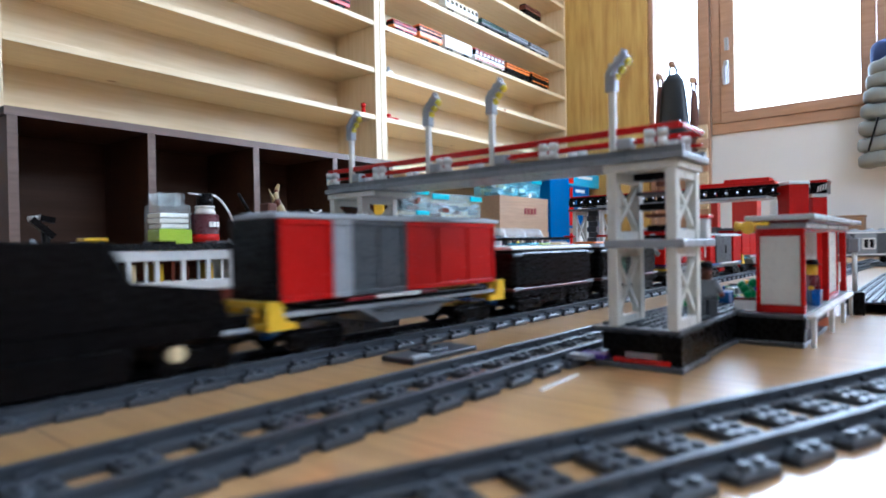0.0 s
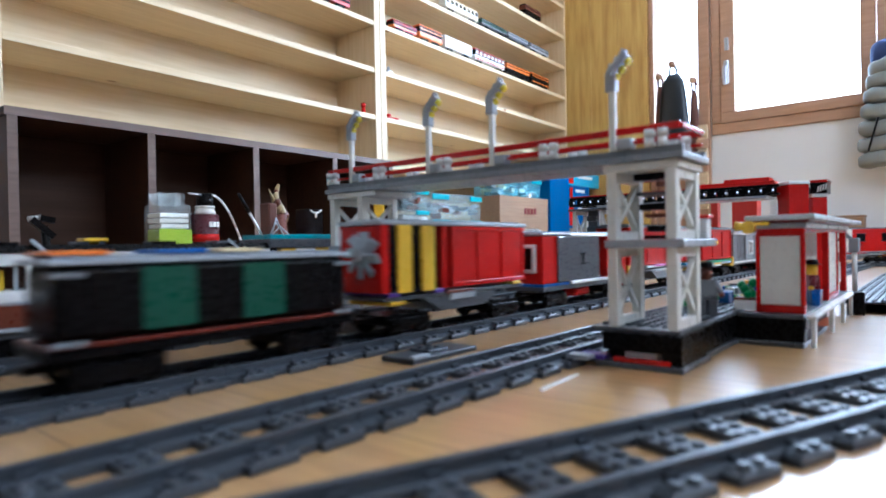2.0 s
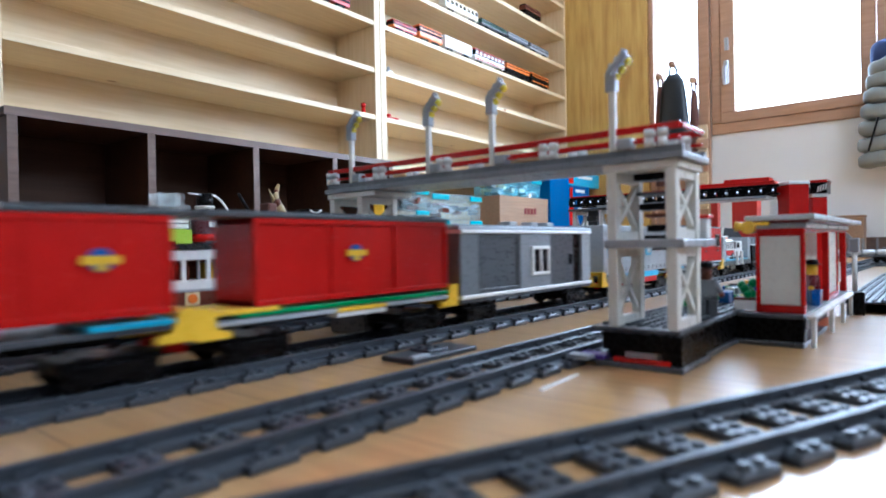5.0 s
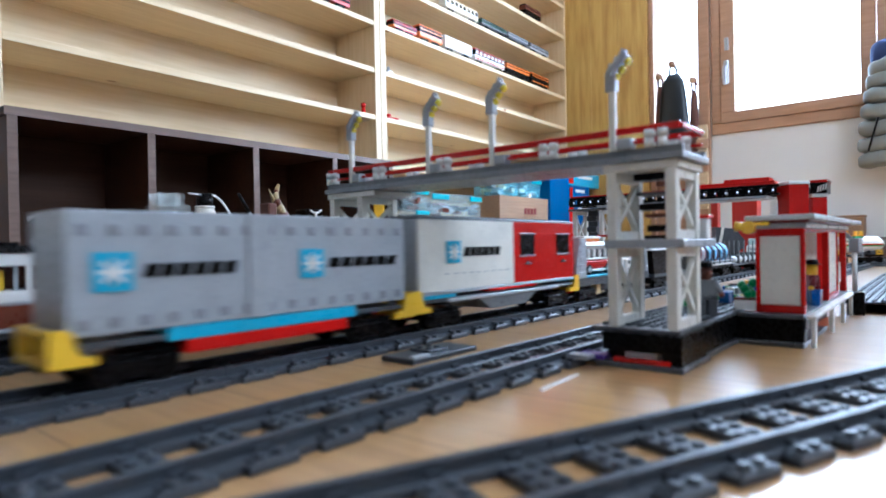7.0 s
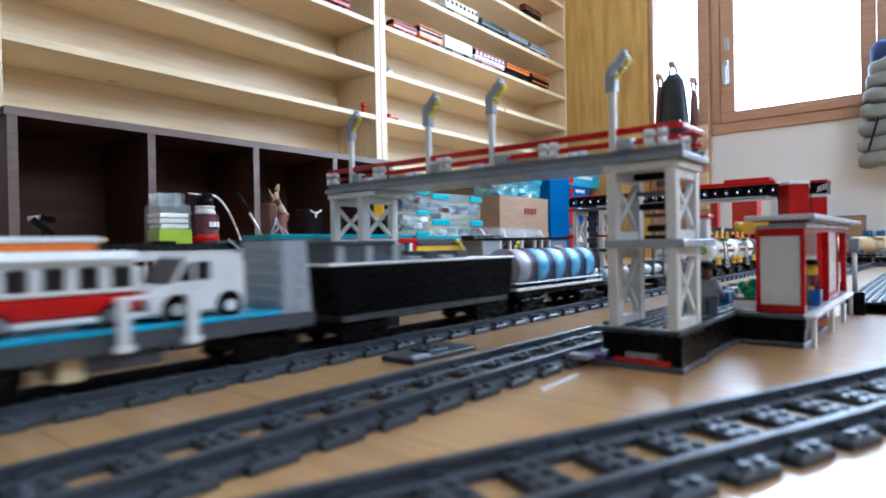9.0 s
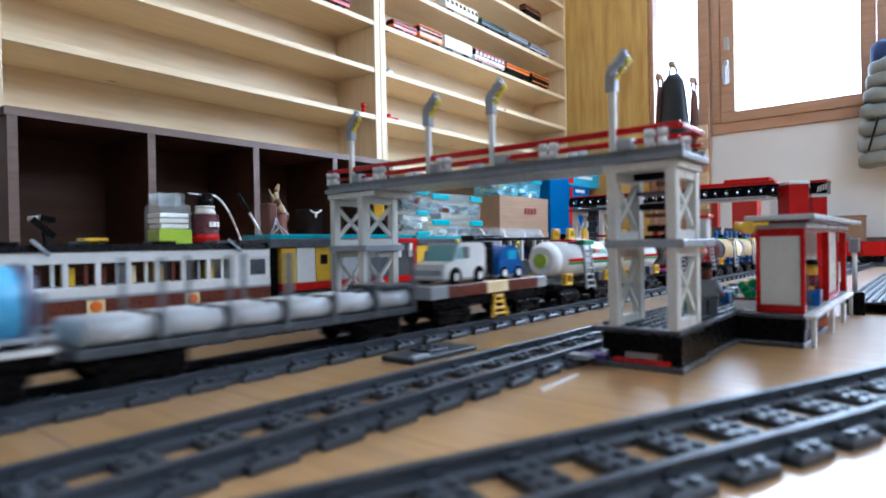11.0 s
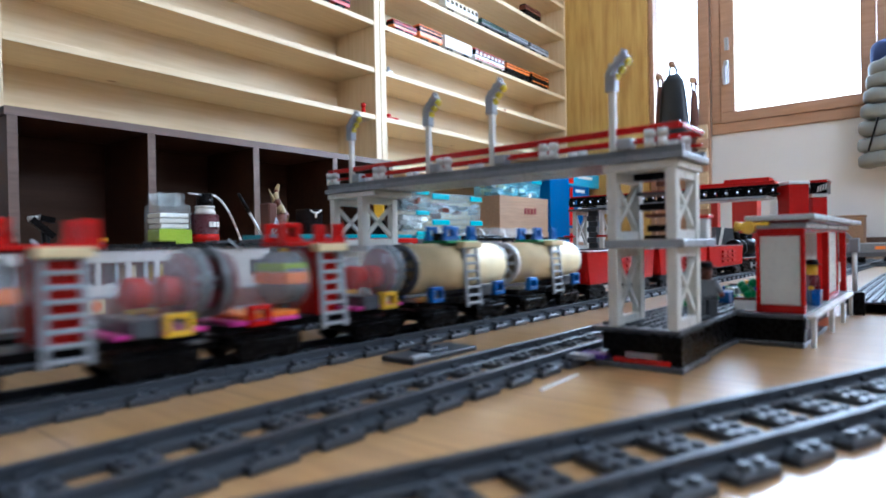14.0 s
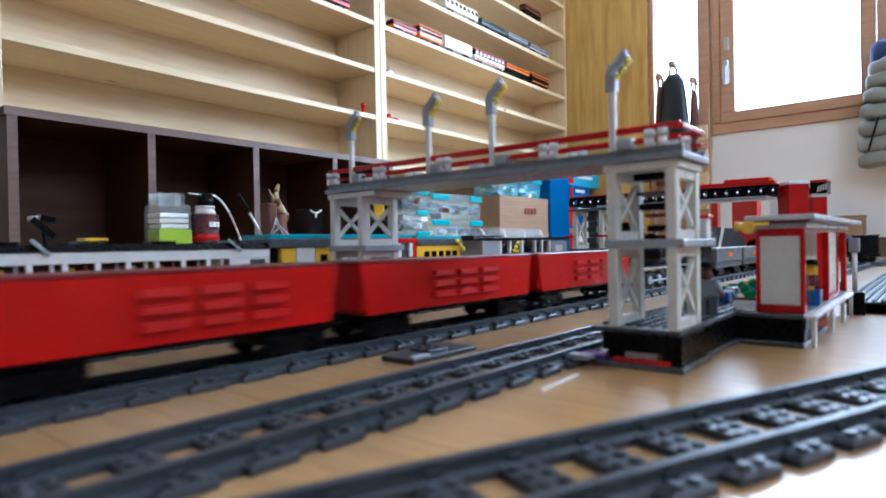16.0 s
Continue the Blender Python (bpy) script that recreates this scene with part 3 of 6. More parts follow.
def platform():
    p = thing("station_platform", "black toy station platform with studded dark grey top", "toy platform")
    boxes("side", BLACK, p, (0.437, 0.80, 0.129, 0.137, 0.004, 0.0225), (0.437, 0.80, 0.178, 0.186, 0.004, 0.0225), (0.524, 0.532, 0.081, 0.129, 0.004, 0.0215), (0.524, 0.64, 0.081, 0.088, 0.012, 0.0215))
    boxes("sole", DGREY, p, (0.437, 0.80, 0.127, 0.186, 0.0, 0.0035), (0.522, 0.64, 0.081, 0.1265, 0.0, 0.0035))
    boxes("deck", DGREY, p, (0.386, 0.80, 0.128, 0.188, 0.0226, 0.0258), (0.524, 0.80, 0.081, 0.1278, 0.0216, 0.0248))
    bm = bmesh.new()
    studs(bm, 0.395, 0.80, 0.129, 0.187, 0.0258)
    part("deck_studs", bm, DGREY, p)


platform()


def station():
    s = thing("station_house", "red and white toy station kiosk with grey roof", "toy building")
    x0, x1, y0, y1, z0 = 0.533, 0.795, 0.0815, 0.1255, 0.0250
    zt = 0.0885
    boxes("end_wall", CREAM, s, (x0, x0 + 0.006, y0 + 0.003, 0.1125, z0 + 0.0062, zt - 0.003))
    boxes("sill_brick", RED, s, (x0 - 0.001, x0 + 0.008, y0, 0.1155, z0, z0 + 0.006))
    boxes("sill_brick", RED, s, (x0 + 0.1315, x0 + 0.1855, y0, y0 + 0.0055, z0, z0 + 0.006))
    for d in ((x0 - 0.0006, x0 + 0.0065, y0, y0 + 0.003, z0 + 0.006, zt), (x0 - 0.0006, x0 + 0.0065, 0.1126, 0.1155, z0 + 0.006, zt), (x0 + 0.124, x0 + 0.131, y0, y0 + 0.005, z0, zt), (x0 + 0.186, x0 + 0.193, y0, y0 + 0.005, z0, zt), (x1 - 0.008, x1, y0, y0 + 0.006, z0, zt)):
        boxes("post", RED, s, d)
    boxes("lintel", RED, s, (x0 - 0.0006, x1, y0, 0.1155, zt, zt + 0.003), (x0 - 0.0006, x0 + 0.006, y0 + 0.003, 0.1126, zt - 0.003, zt))
    boxes("back_wall", CREAM, s, (x0 + 0.006, x1, 0.1095, 0.1155, z0, zt))
    boxes("inner_wall", CREAM, s, (x0 + 0.1315, x0 + 0.1855, y0 + 0.001, y0 + 0.0045, z0 + 0.006, zt))
    boxes("cornice", LGREY, s, (x0 - 0.002, x1 + 0.002, y0 - 0.002, 0.1165, zt + 0.003, zt + 0.0072))
    boxes("eave", DKRED, s, (x0 - 0.004, x1 + 0.01, y0 - 0.004, 0.1175, zt + 0.0072, zt + 0.0092))
    boxes("roof", PGREY, s, (x0 - 0.006, x1 + 0.070, y0 - 0.008, 0.1225, zt + 0.0093, zt + 0.0135))
    bm = bmesh.new()
    cyl(bm, (x0 - 0.003, 0.1300, zt + 0.0055), (x0 - 0.003, 0.1210, zt + 0.0055), 0.0040, 0.0030, n=12)
    cyl(bm, (x0 - 0.009, 0.1195, zt + 0.0045), (x0 + 0.002, 0.1195, zt + 0.0045), 0.0052, n=14)
    box(bm, x0 - 0.007, x0 + 0.001, 0.1045, 0.1195, zt + 0.0055, zt + 0.0085, 0.0005)
    part("loudspeaker", bm, YELLOW, s, "yellow tap-shaped loudspeaker")
    boxes("planter", WHITE, s, (x0, x0 + 0.012, 0.1160, 0.1325, 0.0259, 0.0338))
    boxes("planter_soil", RBROWN, s, (x0, x0 + 0.012, 0.1160, 0.1325, 0.0338, 0.0362))
    bm = bmesh.new()
    for k in range(7):
        ball(bm, (x0 + 0.004 + 0.003 * math.sin(k * 2.1), 0.1195 + 0.0025 * (k % 4), 0.039 + 0.0022 * (k % 5)), 0.0038, u=7, v=5)
    part("planter_leaves", bm, GREEN, s)


station()

# ---- the long train: each wagon is a thing, x from its front, floor at z = 0 ----
SPEED = 0.3135
WAGONS = []  # (thing, station of its middle at 0 s, distance between its bogies)
G = "wagons of the long toy train"


def bogie(par, x, col=BLACK):
    b = boxes("bogie", col, par, (x - 0.026, x + 0.026, -0.019, 0.019, 0.0190, 0.0265), (x - 0.024, x + 0.024, -0.0225, -0.0185, 0.0135, 0.0235), (x - 0.024, x + 0.024, 0.0185, 0.0225, 0.0135, 0.0235))
    for dx in (-0.0155, 0.0155):
        bm = bmesh.new()
        for sy in (-1, 1):
            cyl(bm, (x + dx, sy * 0.0182, 0.0186), (x + dx, sy * 0.0215, 0.0186), 0.0085, n=16)
            cyl(bm, (x + dx, sy * 0.0160, 0.0186), (x + dx, sy * 0.0182, 0.0186), 0.0096, n=16)
            cyl(bm, (x + dx, sy * 0.0215, 0.0186), (x + dx, sy * 0.0238, 0.0186), 0.0032, n=8)
        cyl(bm, (x + dx, -0.017, 0.0186), (x + dx, 0.017, 0.0186), 0.0022, n=8)
        part("wheelset", bm, BLACK, b)


def wagon(name, label, s0, s1, category="toy wagon", buffers=None, bog=0.036, group=G):
    """An empty wagon from s0 to s1 along the train; returns it and its length."""
    L = s1 - s0
    w = thing(name, label, category, group=group)
    for x in (bog, L - bog):
        bogie(w, x)
    for a in (-0.006, L - 0.02):
        boxes("coupling", BLACK, w, (a, a + 0.026, -0.006, 0.006, 0.0205, 0.0245))
    if buffers:
        for x, d in ((0.0, -1), (L, 1)):
            for sy in (-1, 1):
                bm = bmesh.new()
                cyl(bm, (x - d * 0.006, sy * 0.0165, 0.0265), (x + d * 0.002, sy * 0.0165, 0.0265), 0.0028, n=10)
                cyl(bm, (x + d * 0.002, sy * 0.0165, 0.0265), (x + d * 0.004, sy * 0.0165, 0.0265), 0.0045, n=12)
                part("buffer", bm, buffers, w)
    WAGONS.append((w, (s0 + s1) / 2, L - 2 * bog, L))
    return w, L


def slab(name, mat, par, x0, x1, z0, z1, w=0.05, bev=0.0005, label=""):
    return boxes(name, mat, par, (x0, x1, -w / 2, w / 2, z0, z1), bev=bev, label=label)


def underframe(w, L, z=0.030, main=DGREY, strips=(), guard=None, belly=None):
    """Layered plates over the bogies, coloured strips on the near side, corner guards and a belly box."""
    slab("underframe", main, w, 0.004, L - 0.004, z, z + 0.0034, 0.048)
    slab("chassis", BLACK, w, 0.03, L - 0.03, z - 0.0036, z - 0.0001, 0.030)
    for k, (x0, x1, dz, mat, *high) in enumerate(strips):
        slab("side_strip", mat, w, x0, x1, z + dz, z + dz + (high[0] if high else 0.0032), 0.0508 + 0.0006 * (k % 3))
    if guard:
        for xe, d in ((-0.0085, 1), (L + 0.0085, -1)):
            for sy in (-1, 1):
                bm = bmesh.new()
                prism(bm, [(xe + d * u, z + v) for u, v in ((0.0, -0.0075), (0.0230, -0.0075), (0.0225, -0.0035), (0.0150, -0.0020), (0.0125, 0.0030), (0.0115, 0.0095), (0.0085, 0.0120), (0.0, 0.0120))], sy * 0.0264, sy * 0.0205)
                part("corner_guard", bm, guard, w, "solid moulded corner bracket")
    if guard:
        for xe in (-0.0085, L + 0.0035):
            bm = bmesh.new()
            for y0, y1, z0, z1 in ((-0.0262, 0.0262, 0.0075, 0.0118), (-0.0262, 0.0262, -0.0075, -0.0030), (-0.0262, -0.0225, -0.0030, 0.0075), (-0.0125, -0.0090, -0.0030, 0.0075), (0.0090, 0.0125, -0.0030, 0.0075), (0.0225, 0.0262, -0.0030, 0.0075)):
                box(bm, xe, xe + 0.005, y0, y1, z + z0, z + z1, 0.0004)
            part("end_railing", bm, guard, w, "open plastic end railing")
    if belly:
        bm = bmesh.new()
        m = L / 2
        prism(bm, [(m - 0.055, z - 0.0002), (m + 0.055, z - 0.0002), (m + 0.032, z - 0.0125), (m - 0.032, z - 0.0125)], -0.0235, 0.0235)
        part("belly_truss", bm, belly, w)


def ribbed(name, mat, par, x0, x1, z0, z1, w=0.05, ribs=6, depth=0.0012, label=""):
    """A container wall block with raised vertical ribs on both sides."""
    bm = bmesh.new()
    box(bm, x0, x1, -w / 2 + depth, w / 2 - depth, z0, z1, 0.0006)
    core = part(name, bm, mat, par, label)
    step = (x1 - x0) / ribs
    for i in range(ribs + 1):
        c = min(max(x0 + i * step, x0 + 0.002), x1 - 0.002)
        boxes("rib", mat, core, (c - 0.0019, c + 0.0019, -w / 2, w / 2, z0 + 0.0043, z1 - 0.0043), bev=0.0004)
    for a in (z0, z1 - 0.0042):
        boxes("edge_rail", mat, core, (x0, x1, -w / 2, w / 2, a, a + 0.0042))
    return core


def roof_plate(par, L, z, mat, w=0.051, over=0.002, edge=None):
    slab("roof", mat, par, -over, L + over, z, z + 0.0034, w)
    bm = bmesh.new()
    studs(bm, 0.0, L, -0.0209, 0.0209, z + 0.0034, n=6)
    part("roof_studs", bm, mat, par)


def emblem(par, x, z, r, back, front):
    """A round two-coloured badge on the near side."""
    bm = bmesh.new()
    cyl(bm, (x, -0.0250, z), (x, -0.0258, z), r, n=16)
    part("badge", bm, back, par)
    boxes("badge_bar", front, par, (x - r * 1.5, x + r * 1.5, -0.0264, -0.0259, z - r * 0.35, z + r * 0.35), (x - r * 0.4, x + r * 0.4, -0.0264, -0.0259, z + 0.1 * r - r, z + r * 0.2), bev=0)


def star_sign(par, x, z, r, bars=0.05, bar_h=0.006):
    """A light blue square with a white star, and the grey bars of a word."""
    boxes("blue_square", AZURE, par, (x - r, x + r, -0.0263, -0.0252, z - r, z + r), bev=0)
    bm = bmesh.new()
    for k in range(4):
        a = k * math.pi / 4
        d = Vector((math.cos(a), 0, math.sin(a))) * r * 0.75
        c = Vector((x, -0.0266, z))
        bar(bm, c - d, c + d, 0.0006, r * 0.22)
    part("star", bm, WHITE, par)
    n = 6
    bm = bmesh.new()
    for k in range(n):
        a = x + r * 1.6 + k * bars / n
        b = a + bars / n * 0.80
        prism(bm, [(a - 0.0012, z - bar_h / 2), (b - 0.0012, z - bar_h / 2), (b + 0.0012, z + bar_h / 2), (a + 0.0012, z + bar_h / 2)], -0.0260, -0.0252)
    part("word_bars", bm, BLACK, par)


# steam tender in black
w, L = wagon("tender", "black toy steam locomotive tender with coal box", -0.06, 0.218)
slab("frame", BLACK, w, 0.0, L, 0.030, 0.0415, 0.048)
slab("coal_box", BLACK, w, 0.0, L - 0.085, 0.0415, 0.0885, 0.05)
slab("wheel_skirt", BLACK, w, 0.0, L - 0.075, 0.0125, 0.0299, 0.0490)
bm = bmesh.new()
prism(bm, [(0.1932, 0.0415), (0.262, 0.0415), (0.258, 0.0585), (0.205, 0.0655), (0.1932, 0.0885)], -0.0245, 0.0245)
part("sloping_end", bm, BLACK, w)
for x in (L - 0.05,):
    bm = bmesh.new()
    cyl(bm, (x, -0.0235, 0.0235), (x, -0.0265, 0.0235), 0.005, n=10)
    part("axle_cap", bm, TAN, w)
slab("walkway", LGREY, w, L - 0.02, L, 0.0300, 0.0330, 0.049)

# container wagon, red and dark grey
w, L = wagon("container_wagon", "red and dark grey container wagon with yellow corner brackets", 0.237, 0.495, buffers=BLUE)
underframe(w, L, 0.036, LGREY, ((0.03, L - 0.02, 0.0036, BLACK), (0.09, 0.19, -0.0036, DGREY), (0.092, 0.142, 0.0066, WHITE), (0.062, 0.090, 0.0066, DKRED), (0.144, 0.164, 0.0066, DKRED)), YELLOW, MGREY)
ribbed("container", BLACK, w, 0.0, 0.0030, 0.0464, 0.1035, ribs=1)
ribbed("container", RED, w, 0.0032, 0.049, 0.0464, 0.1035, ribs=1, label="glossy red container")
ribbed("container", LGREY, w, 0.0492, 0.0678, 0.0464, 0.1035, ribs=1)
ribbed("container", DGREY, w, 0.068, 0.1268, 0.0464, 0.1035, ribs=2, label="dark grey container")
ribbed("container", RED, w, 0.127, L - 0.004, 0.0464, 0.1035, ribs=3, label="glossy red container")
slab("front_gate", BLACK, w, -0.004, -0.0002, 0.0464, 0.1035)
roof_plate(w, L, 0.1036, LGREY)

# black coaches
for s0, s1, stripe, lite in ((0.523, 0.708, None, WHITE), (0.730, 0.931, DKGREEN, LGREY)):
    w, L = wagon("black_coach", "black rounded toy coach with thin red line" + (" and green windows" if stripe else " and pale roof tiles"), s0, s1)
    slab("frame", BLACK, w, 0.0, L, 0.0275, 0.0330, 0.048)
    bm = bmesh.new()
    for x0, x1, ww in ((0.004, L - 0.004, 0.048), (0.016, L - 0.016, 0.050)):
        box(bm, x0, x1, -ww / 2, ww / 2, 0.0365, 0.0765, 0.004)
    part("body", bm, BLACK, w, "glossy black coach side")
    slab("red_line", RUST, w, 0.0, L, 0.0336, 0.0360, 0.0494)
    slab("roof", lite, w, 0.001, L - 0.001, 0.0766, 0.0797, 0.047)
    bm = bmesh.new()
    studs(bm, 0.004, L - 0.004, -0.0209, 0.0209, 0.0797, n=6)
    part("roof_studs", bm, lite, w)
    for x0, x1 in ((0.001, 0.018), (L - 0.018, L - 0.001)):
        for za, zb in ((0.0345, 0.0378), (0.0700, 0.0730)):
            boxes("step_plate", MGREY, w, (x0, x1, -0.0257, -0.0250, za, zb))
    if stripe:
        for x in (0.047, 0.109):
            boxes("green_window", stripe, w, (x, x + 0.031, -0.0257, -0.0251, 0.0400, 0.0745), bev=0)
        for x, x2, mt in ((0.004, 0.034, ORANGE), (0.060, 0.092, BLUE), (0.100, 0.130, TAN)):
            slab("roof_tile", mt, w, x, x2, 0.0816, 0.0842, 0.03)
    else:
        for x, mt in ((0.05, AZURE), (0.075, LIME), (0.12, TAN)):
            slab("roof_tile", mt, w, x, x + 0.02, 0.0816, 0.0838, 0.03)
        slab("belly_box", BLACK, w, L / 2 - 0.03, L / 2 + 0.03, 0.0175, 0.0274, 0.040)

# red wagon with yellow stripes and a grey fan on its end
w, L = wagon("striped_wagon", "red container wagon with yellow and black stripes and grey fan", 0.962, 1.174)
underframe(w, L, 0.0385, DGREY, ((0.008, 0.026, -0.0036, YELLOW), (0.006, 0.020, 0.0036, PURPLE), (0.062, 0.076, 0.0036, PURPLE), (0.085, 0.122, -0.0045, LGREY, 0.0058), (L - 0.026, L - 0.012, 0.0036, YELLOW), (0.08, 0.118, 0.0014, RBROWN)), None, DGREY)
ribbed("container", RED, w, 0.0, 0.008, 0.0452, 0.1005, ribs=1)
ribbed("container", BLACK, w, 0.008, 0.068, 0.0452, 0.1005, 0.0485, ribs=4)
for x in (0.018, 0.047):
    for y in (-0.0257, 0.0230):
        boxes("yellow_stripe", YELLOW, w, (x, x + 0.017, y, y + 0.0027, 0.0445, 0.1005))
ribbed("container", RED, w, 0.074, 0.082, 0.0452, 0.1005, ribs=1)
ribbed("container", RED, w, 0.088, L - 0.002, 0.0452, 0.1005, ribs=3, label="glossy red container")
roof_plate(w, L, 0.1006, LGREY)
bm = bmesh.new()
cyl(bm, (-0.0012, -0.006, 0.076), (-0.008, -0.006, 0.076), 0.005, n=12)
fan = part("fan", bm, LGREY, w, "eight-bladed light grey fan")
for k in range(8):
    a = k * math.tau / 8
    bm = bmesh.new()
    box(bm, -0.006, -0.0035, 0.004, 0.019, -0.0042, 0.0042, 0.0005, Matrix.Translation((0, -0.006, 0.076)) @ Matrix.Rotation(a, 4, "X") @ Matrix.Rotation(0.5, 4, "Y"))
    part("fan_blade", bm, LGREY, fan)

# boxcar with sliding door
w, L = wagon("boxcar", "red toy boxcar with grey sliding door, white window, blue sill", 1.210, 1.439)
slab("frame", DGREY, w, 0.0, L, 0.0290, 0.0342, 0.050)
slab("sill", BLUE, w, 0.0, L, 0.0342, 0.0374, 0.0508)
slab("body", RED, w, 0.0, 0.034, 0.0375, 0.0915, 0.049, label="red boxcar end")
slab("rear_body", RED, w, 0.166, L, 0.0375, 0.0915, 0.049)
slab("far_wall", DKRED, w, 0.0345, 0.1655, 0.0375, 0.0915, 0.004).matrix_basis = pose(0, 0.021, 0)
boxes("sliding_door", DGREY, w, (0.032, 0.138, -0.0275, -0.0248, 0.0385, 0.0905), label="dark grey sliding door")
boxes("door_handle", BLACK, w, (0.087, 0.095, -0.0300, -0.0276, 0.0570, 0.0590), (0.087, 0.095, -0.0300, -0.0276, 0.0690, 0.0710), (0.090, 0.092, -0.0300, -0.0285, 0.0590, 0.0690))
boxes("door_rail", WHITE, w, (0.060, 0.192, -0.0282, -0.0256, 0.0345, 0.0380), (0.060, 0.192, -0.0282, -0.0256, 0.0908, 0.0935))
boxes("inner_shelf", WHITE, w, (0.139, 0.1655, -0.015, 0.015, 0.060, 0.063), (0.139, 0.1655, -0.015, 0.015, 0.0375, 0.041))
bm = bmesh.new()
for d in ((-0.0165, 0.0165, 0.0500, 0.0540), (-0.0165, 0.0165, 0.0780, 0.0820), (-0.0165, -0.0125, 0.0540, 0.0780), (0.0125, 0.0165, 0.0540, 0.0780)):
    box(bm, -0.004, 0.0005, *d, 0.0004)
part("end_window", bm, WHITE, w, "white window frame")
slab("window_glass", SMOKE, w, -0.0015, -0.0003, 0.0540, 0.0780, 0.025)
bm = bmesh.new()
for d in ((-0.0165, 0.0165, 0.0500, 0.0540), (-0.0165, 0.0165, 0.0780, 0.0820), (-0.0165, -0.0125, 0.0540, 0.0780), (0.0125, 0.0165, 0.0540, 0.0780), (-0.0015, 0.0015, 0.0540, 0.0780)):
    box(bm, L - 0.0005, L + 0.006, *d, 0.0004)
part("rear_window", bm, WHITE, w, "white window frame")
roof_plate(w, L, 0.0917, LGREY)
boxes("tank", RED, w, (0.094, 0.133, -0.016, 0.016, 0.0170, 0.0285), bev=0.003)

# two long red container wagons with a yellow and blue badge
w, L = wagon("container_wagon", "long red container wagon with yellow and blue badge", 1.449, 1.739, buffers=RED)
underframe(w, L, 0.0375, DGREY, ((0.0, 0.036, 0.0034, AZURE), (0.065, 0.133, 0.0055, WHITE), (0.0965, 0.201, 0.0068, PINK), (0.10, 0.20, -0.0010, LGREY), (L - 0.05, L, 0.0034, AZURE)), YELLOW, MGREY)
ribbed("container", RED, w, 0.0, L - 0.004, 0.0475, 0.1035, ribs=4, depth=0.0010, label="glossy red container")
emblem(w, 0.247, 0.0790, 0.0065, BLUE, YELLOW)
roof_plate(w, L, 0.1036, DGREY)
slab("roof_tile", WHITE, w, 0.0965, 0.2014, 0.1037, 0.1078, 0.0535)
w, L = wagon("container_wagon", "short red container wagon with badge and green sill", 1.756, 1.988)
underframe(w, L, 0.0360, DGREY, ((0.02, L, 0.0038, GREEN), (0.0, 0.05, 0.0062, YELLOW), (0.10, 0.15, -0.0005, YELLOW), (0.10, 0.15, -0.0042, WHITE), (0.0, L, -0.0006, LGREY)), YELLOW)
ribbed("container", RED, w, 0.032, L - 0.004, 0.0455, 0.1035, ribs=3, depth=0.0016, label="glossy red container")
emblem(w, 0.119, 0.0790, 0.0065, BLUE, YELLOW)
roof_plate(w, L - 0.004, 0.1036, DGREY)

# grey boxcar with a white window
w, L = wagon("boxcar", "dark and light grey toy boxcar with white double window", 2.003, 2.268)
slab("frame", DGREY, w, 0.0, L, 0.0290, 0.0325, 0.050)
slab("sill", WHITE, w, 0.0, L, 0.0325, 0.0360, 0.0525)
slab("body", MGREY, w, 0.0, 0.03, 0.0362, 0.0940, 0.049)
ribbed("dark_panel", DGREY, w, 0.03, 0.101, 0.0362, 0.0940, 0.049, ribs=1)
slab("window_bay", STONEGREY, w, 0.1013, 0.164, 0.0362, 0.0940, 0.051)
slab("sliding_door", DGREY, w, 0.1643, 0.2206, 0.0362, 0.0940, 0.049)
slab("dark_gap", BLACK, w, 0.2206, 0.243, 0.0362, 0.0940, 0.042)
slab("rear_body", LGREY, w, 0.243, L, 0.0362, 0.0940, 0.049)
bm = bmesh.new()
for d in ((0.122, 0.159, 0.0490, 0.0525), (0.122, 0.159, 0.0770, 0.0805), (0.122, 0.1255, 0.0525, 0.0770), (0.1555, 0.159, 0.0525, 0.0770), (0.1390, 0.1420, 0.0525, 0.0770)):
    box(bm, d[0], d[1], -0.0280, -0.0254, d[2], d[3], 0.0004)
part("window_frame", bm, WHITE, w, "white double window frame")
boxes("window_glass", SMOKE, w, (0.1255, 0.1555, -0.0262, -0.0256, 0.0525, 0.0770), bev=0)
boxes("door_handle", BLACK, w, (0.209, 0.213, -0.0272, -0.0246, 0.058, 0.070))
roof_plate(w, L, 0.0976, LGREY)
slab("eave", WHITE, w, 0.0, L, 0.0941, 0.0975, 0.0535)
for x in (0.11, 0.155, 0.19):
    slab("roof_vent", LGREY, w, x, x + 0.014, 0.1010, 0.1075, 0.014)

# grey double container with two star signs
w, L = wagon("container_wagon", "light grey double container wagon with blue star signs", 2.306, 2.557, buffers=RED)
underframe(w, L, 0.0320, DGREY, ((0.052, 0.195, -0.0008, AZURE, 0.0078), (0.062, 0.186, -0.0090, RED, 0.0080)), YELLOW)
for x0, x1 in ((0.0, 0.1115), (0.112, L - 0.002)):
    bm = bmesh.new()
    box(bm, x0, x1, -0.0252, 0.0252, 0.0395, 0.1055, 0.0006)
    core = part("container", bm, LGREY, w, "light grey container with small ribs")
    n = round((x1 - x0) / 0.0165)
    for i in range(n):
        c = x0 + (i + 0.5) * (x1 - x0) / n
        for z in (0.0455, 0.0950):
            boxes("rib", STONEGREY, core, (c - 0.0028, c + 0.0028, -0.0260, 0.0260, z - 0.003, z + 0.003), bev=0.0004)
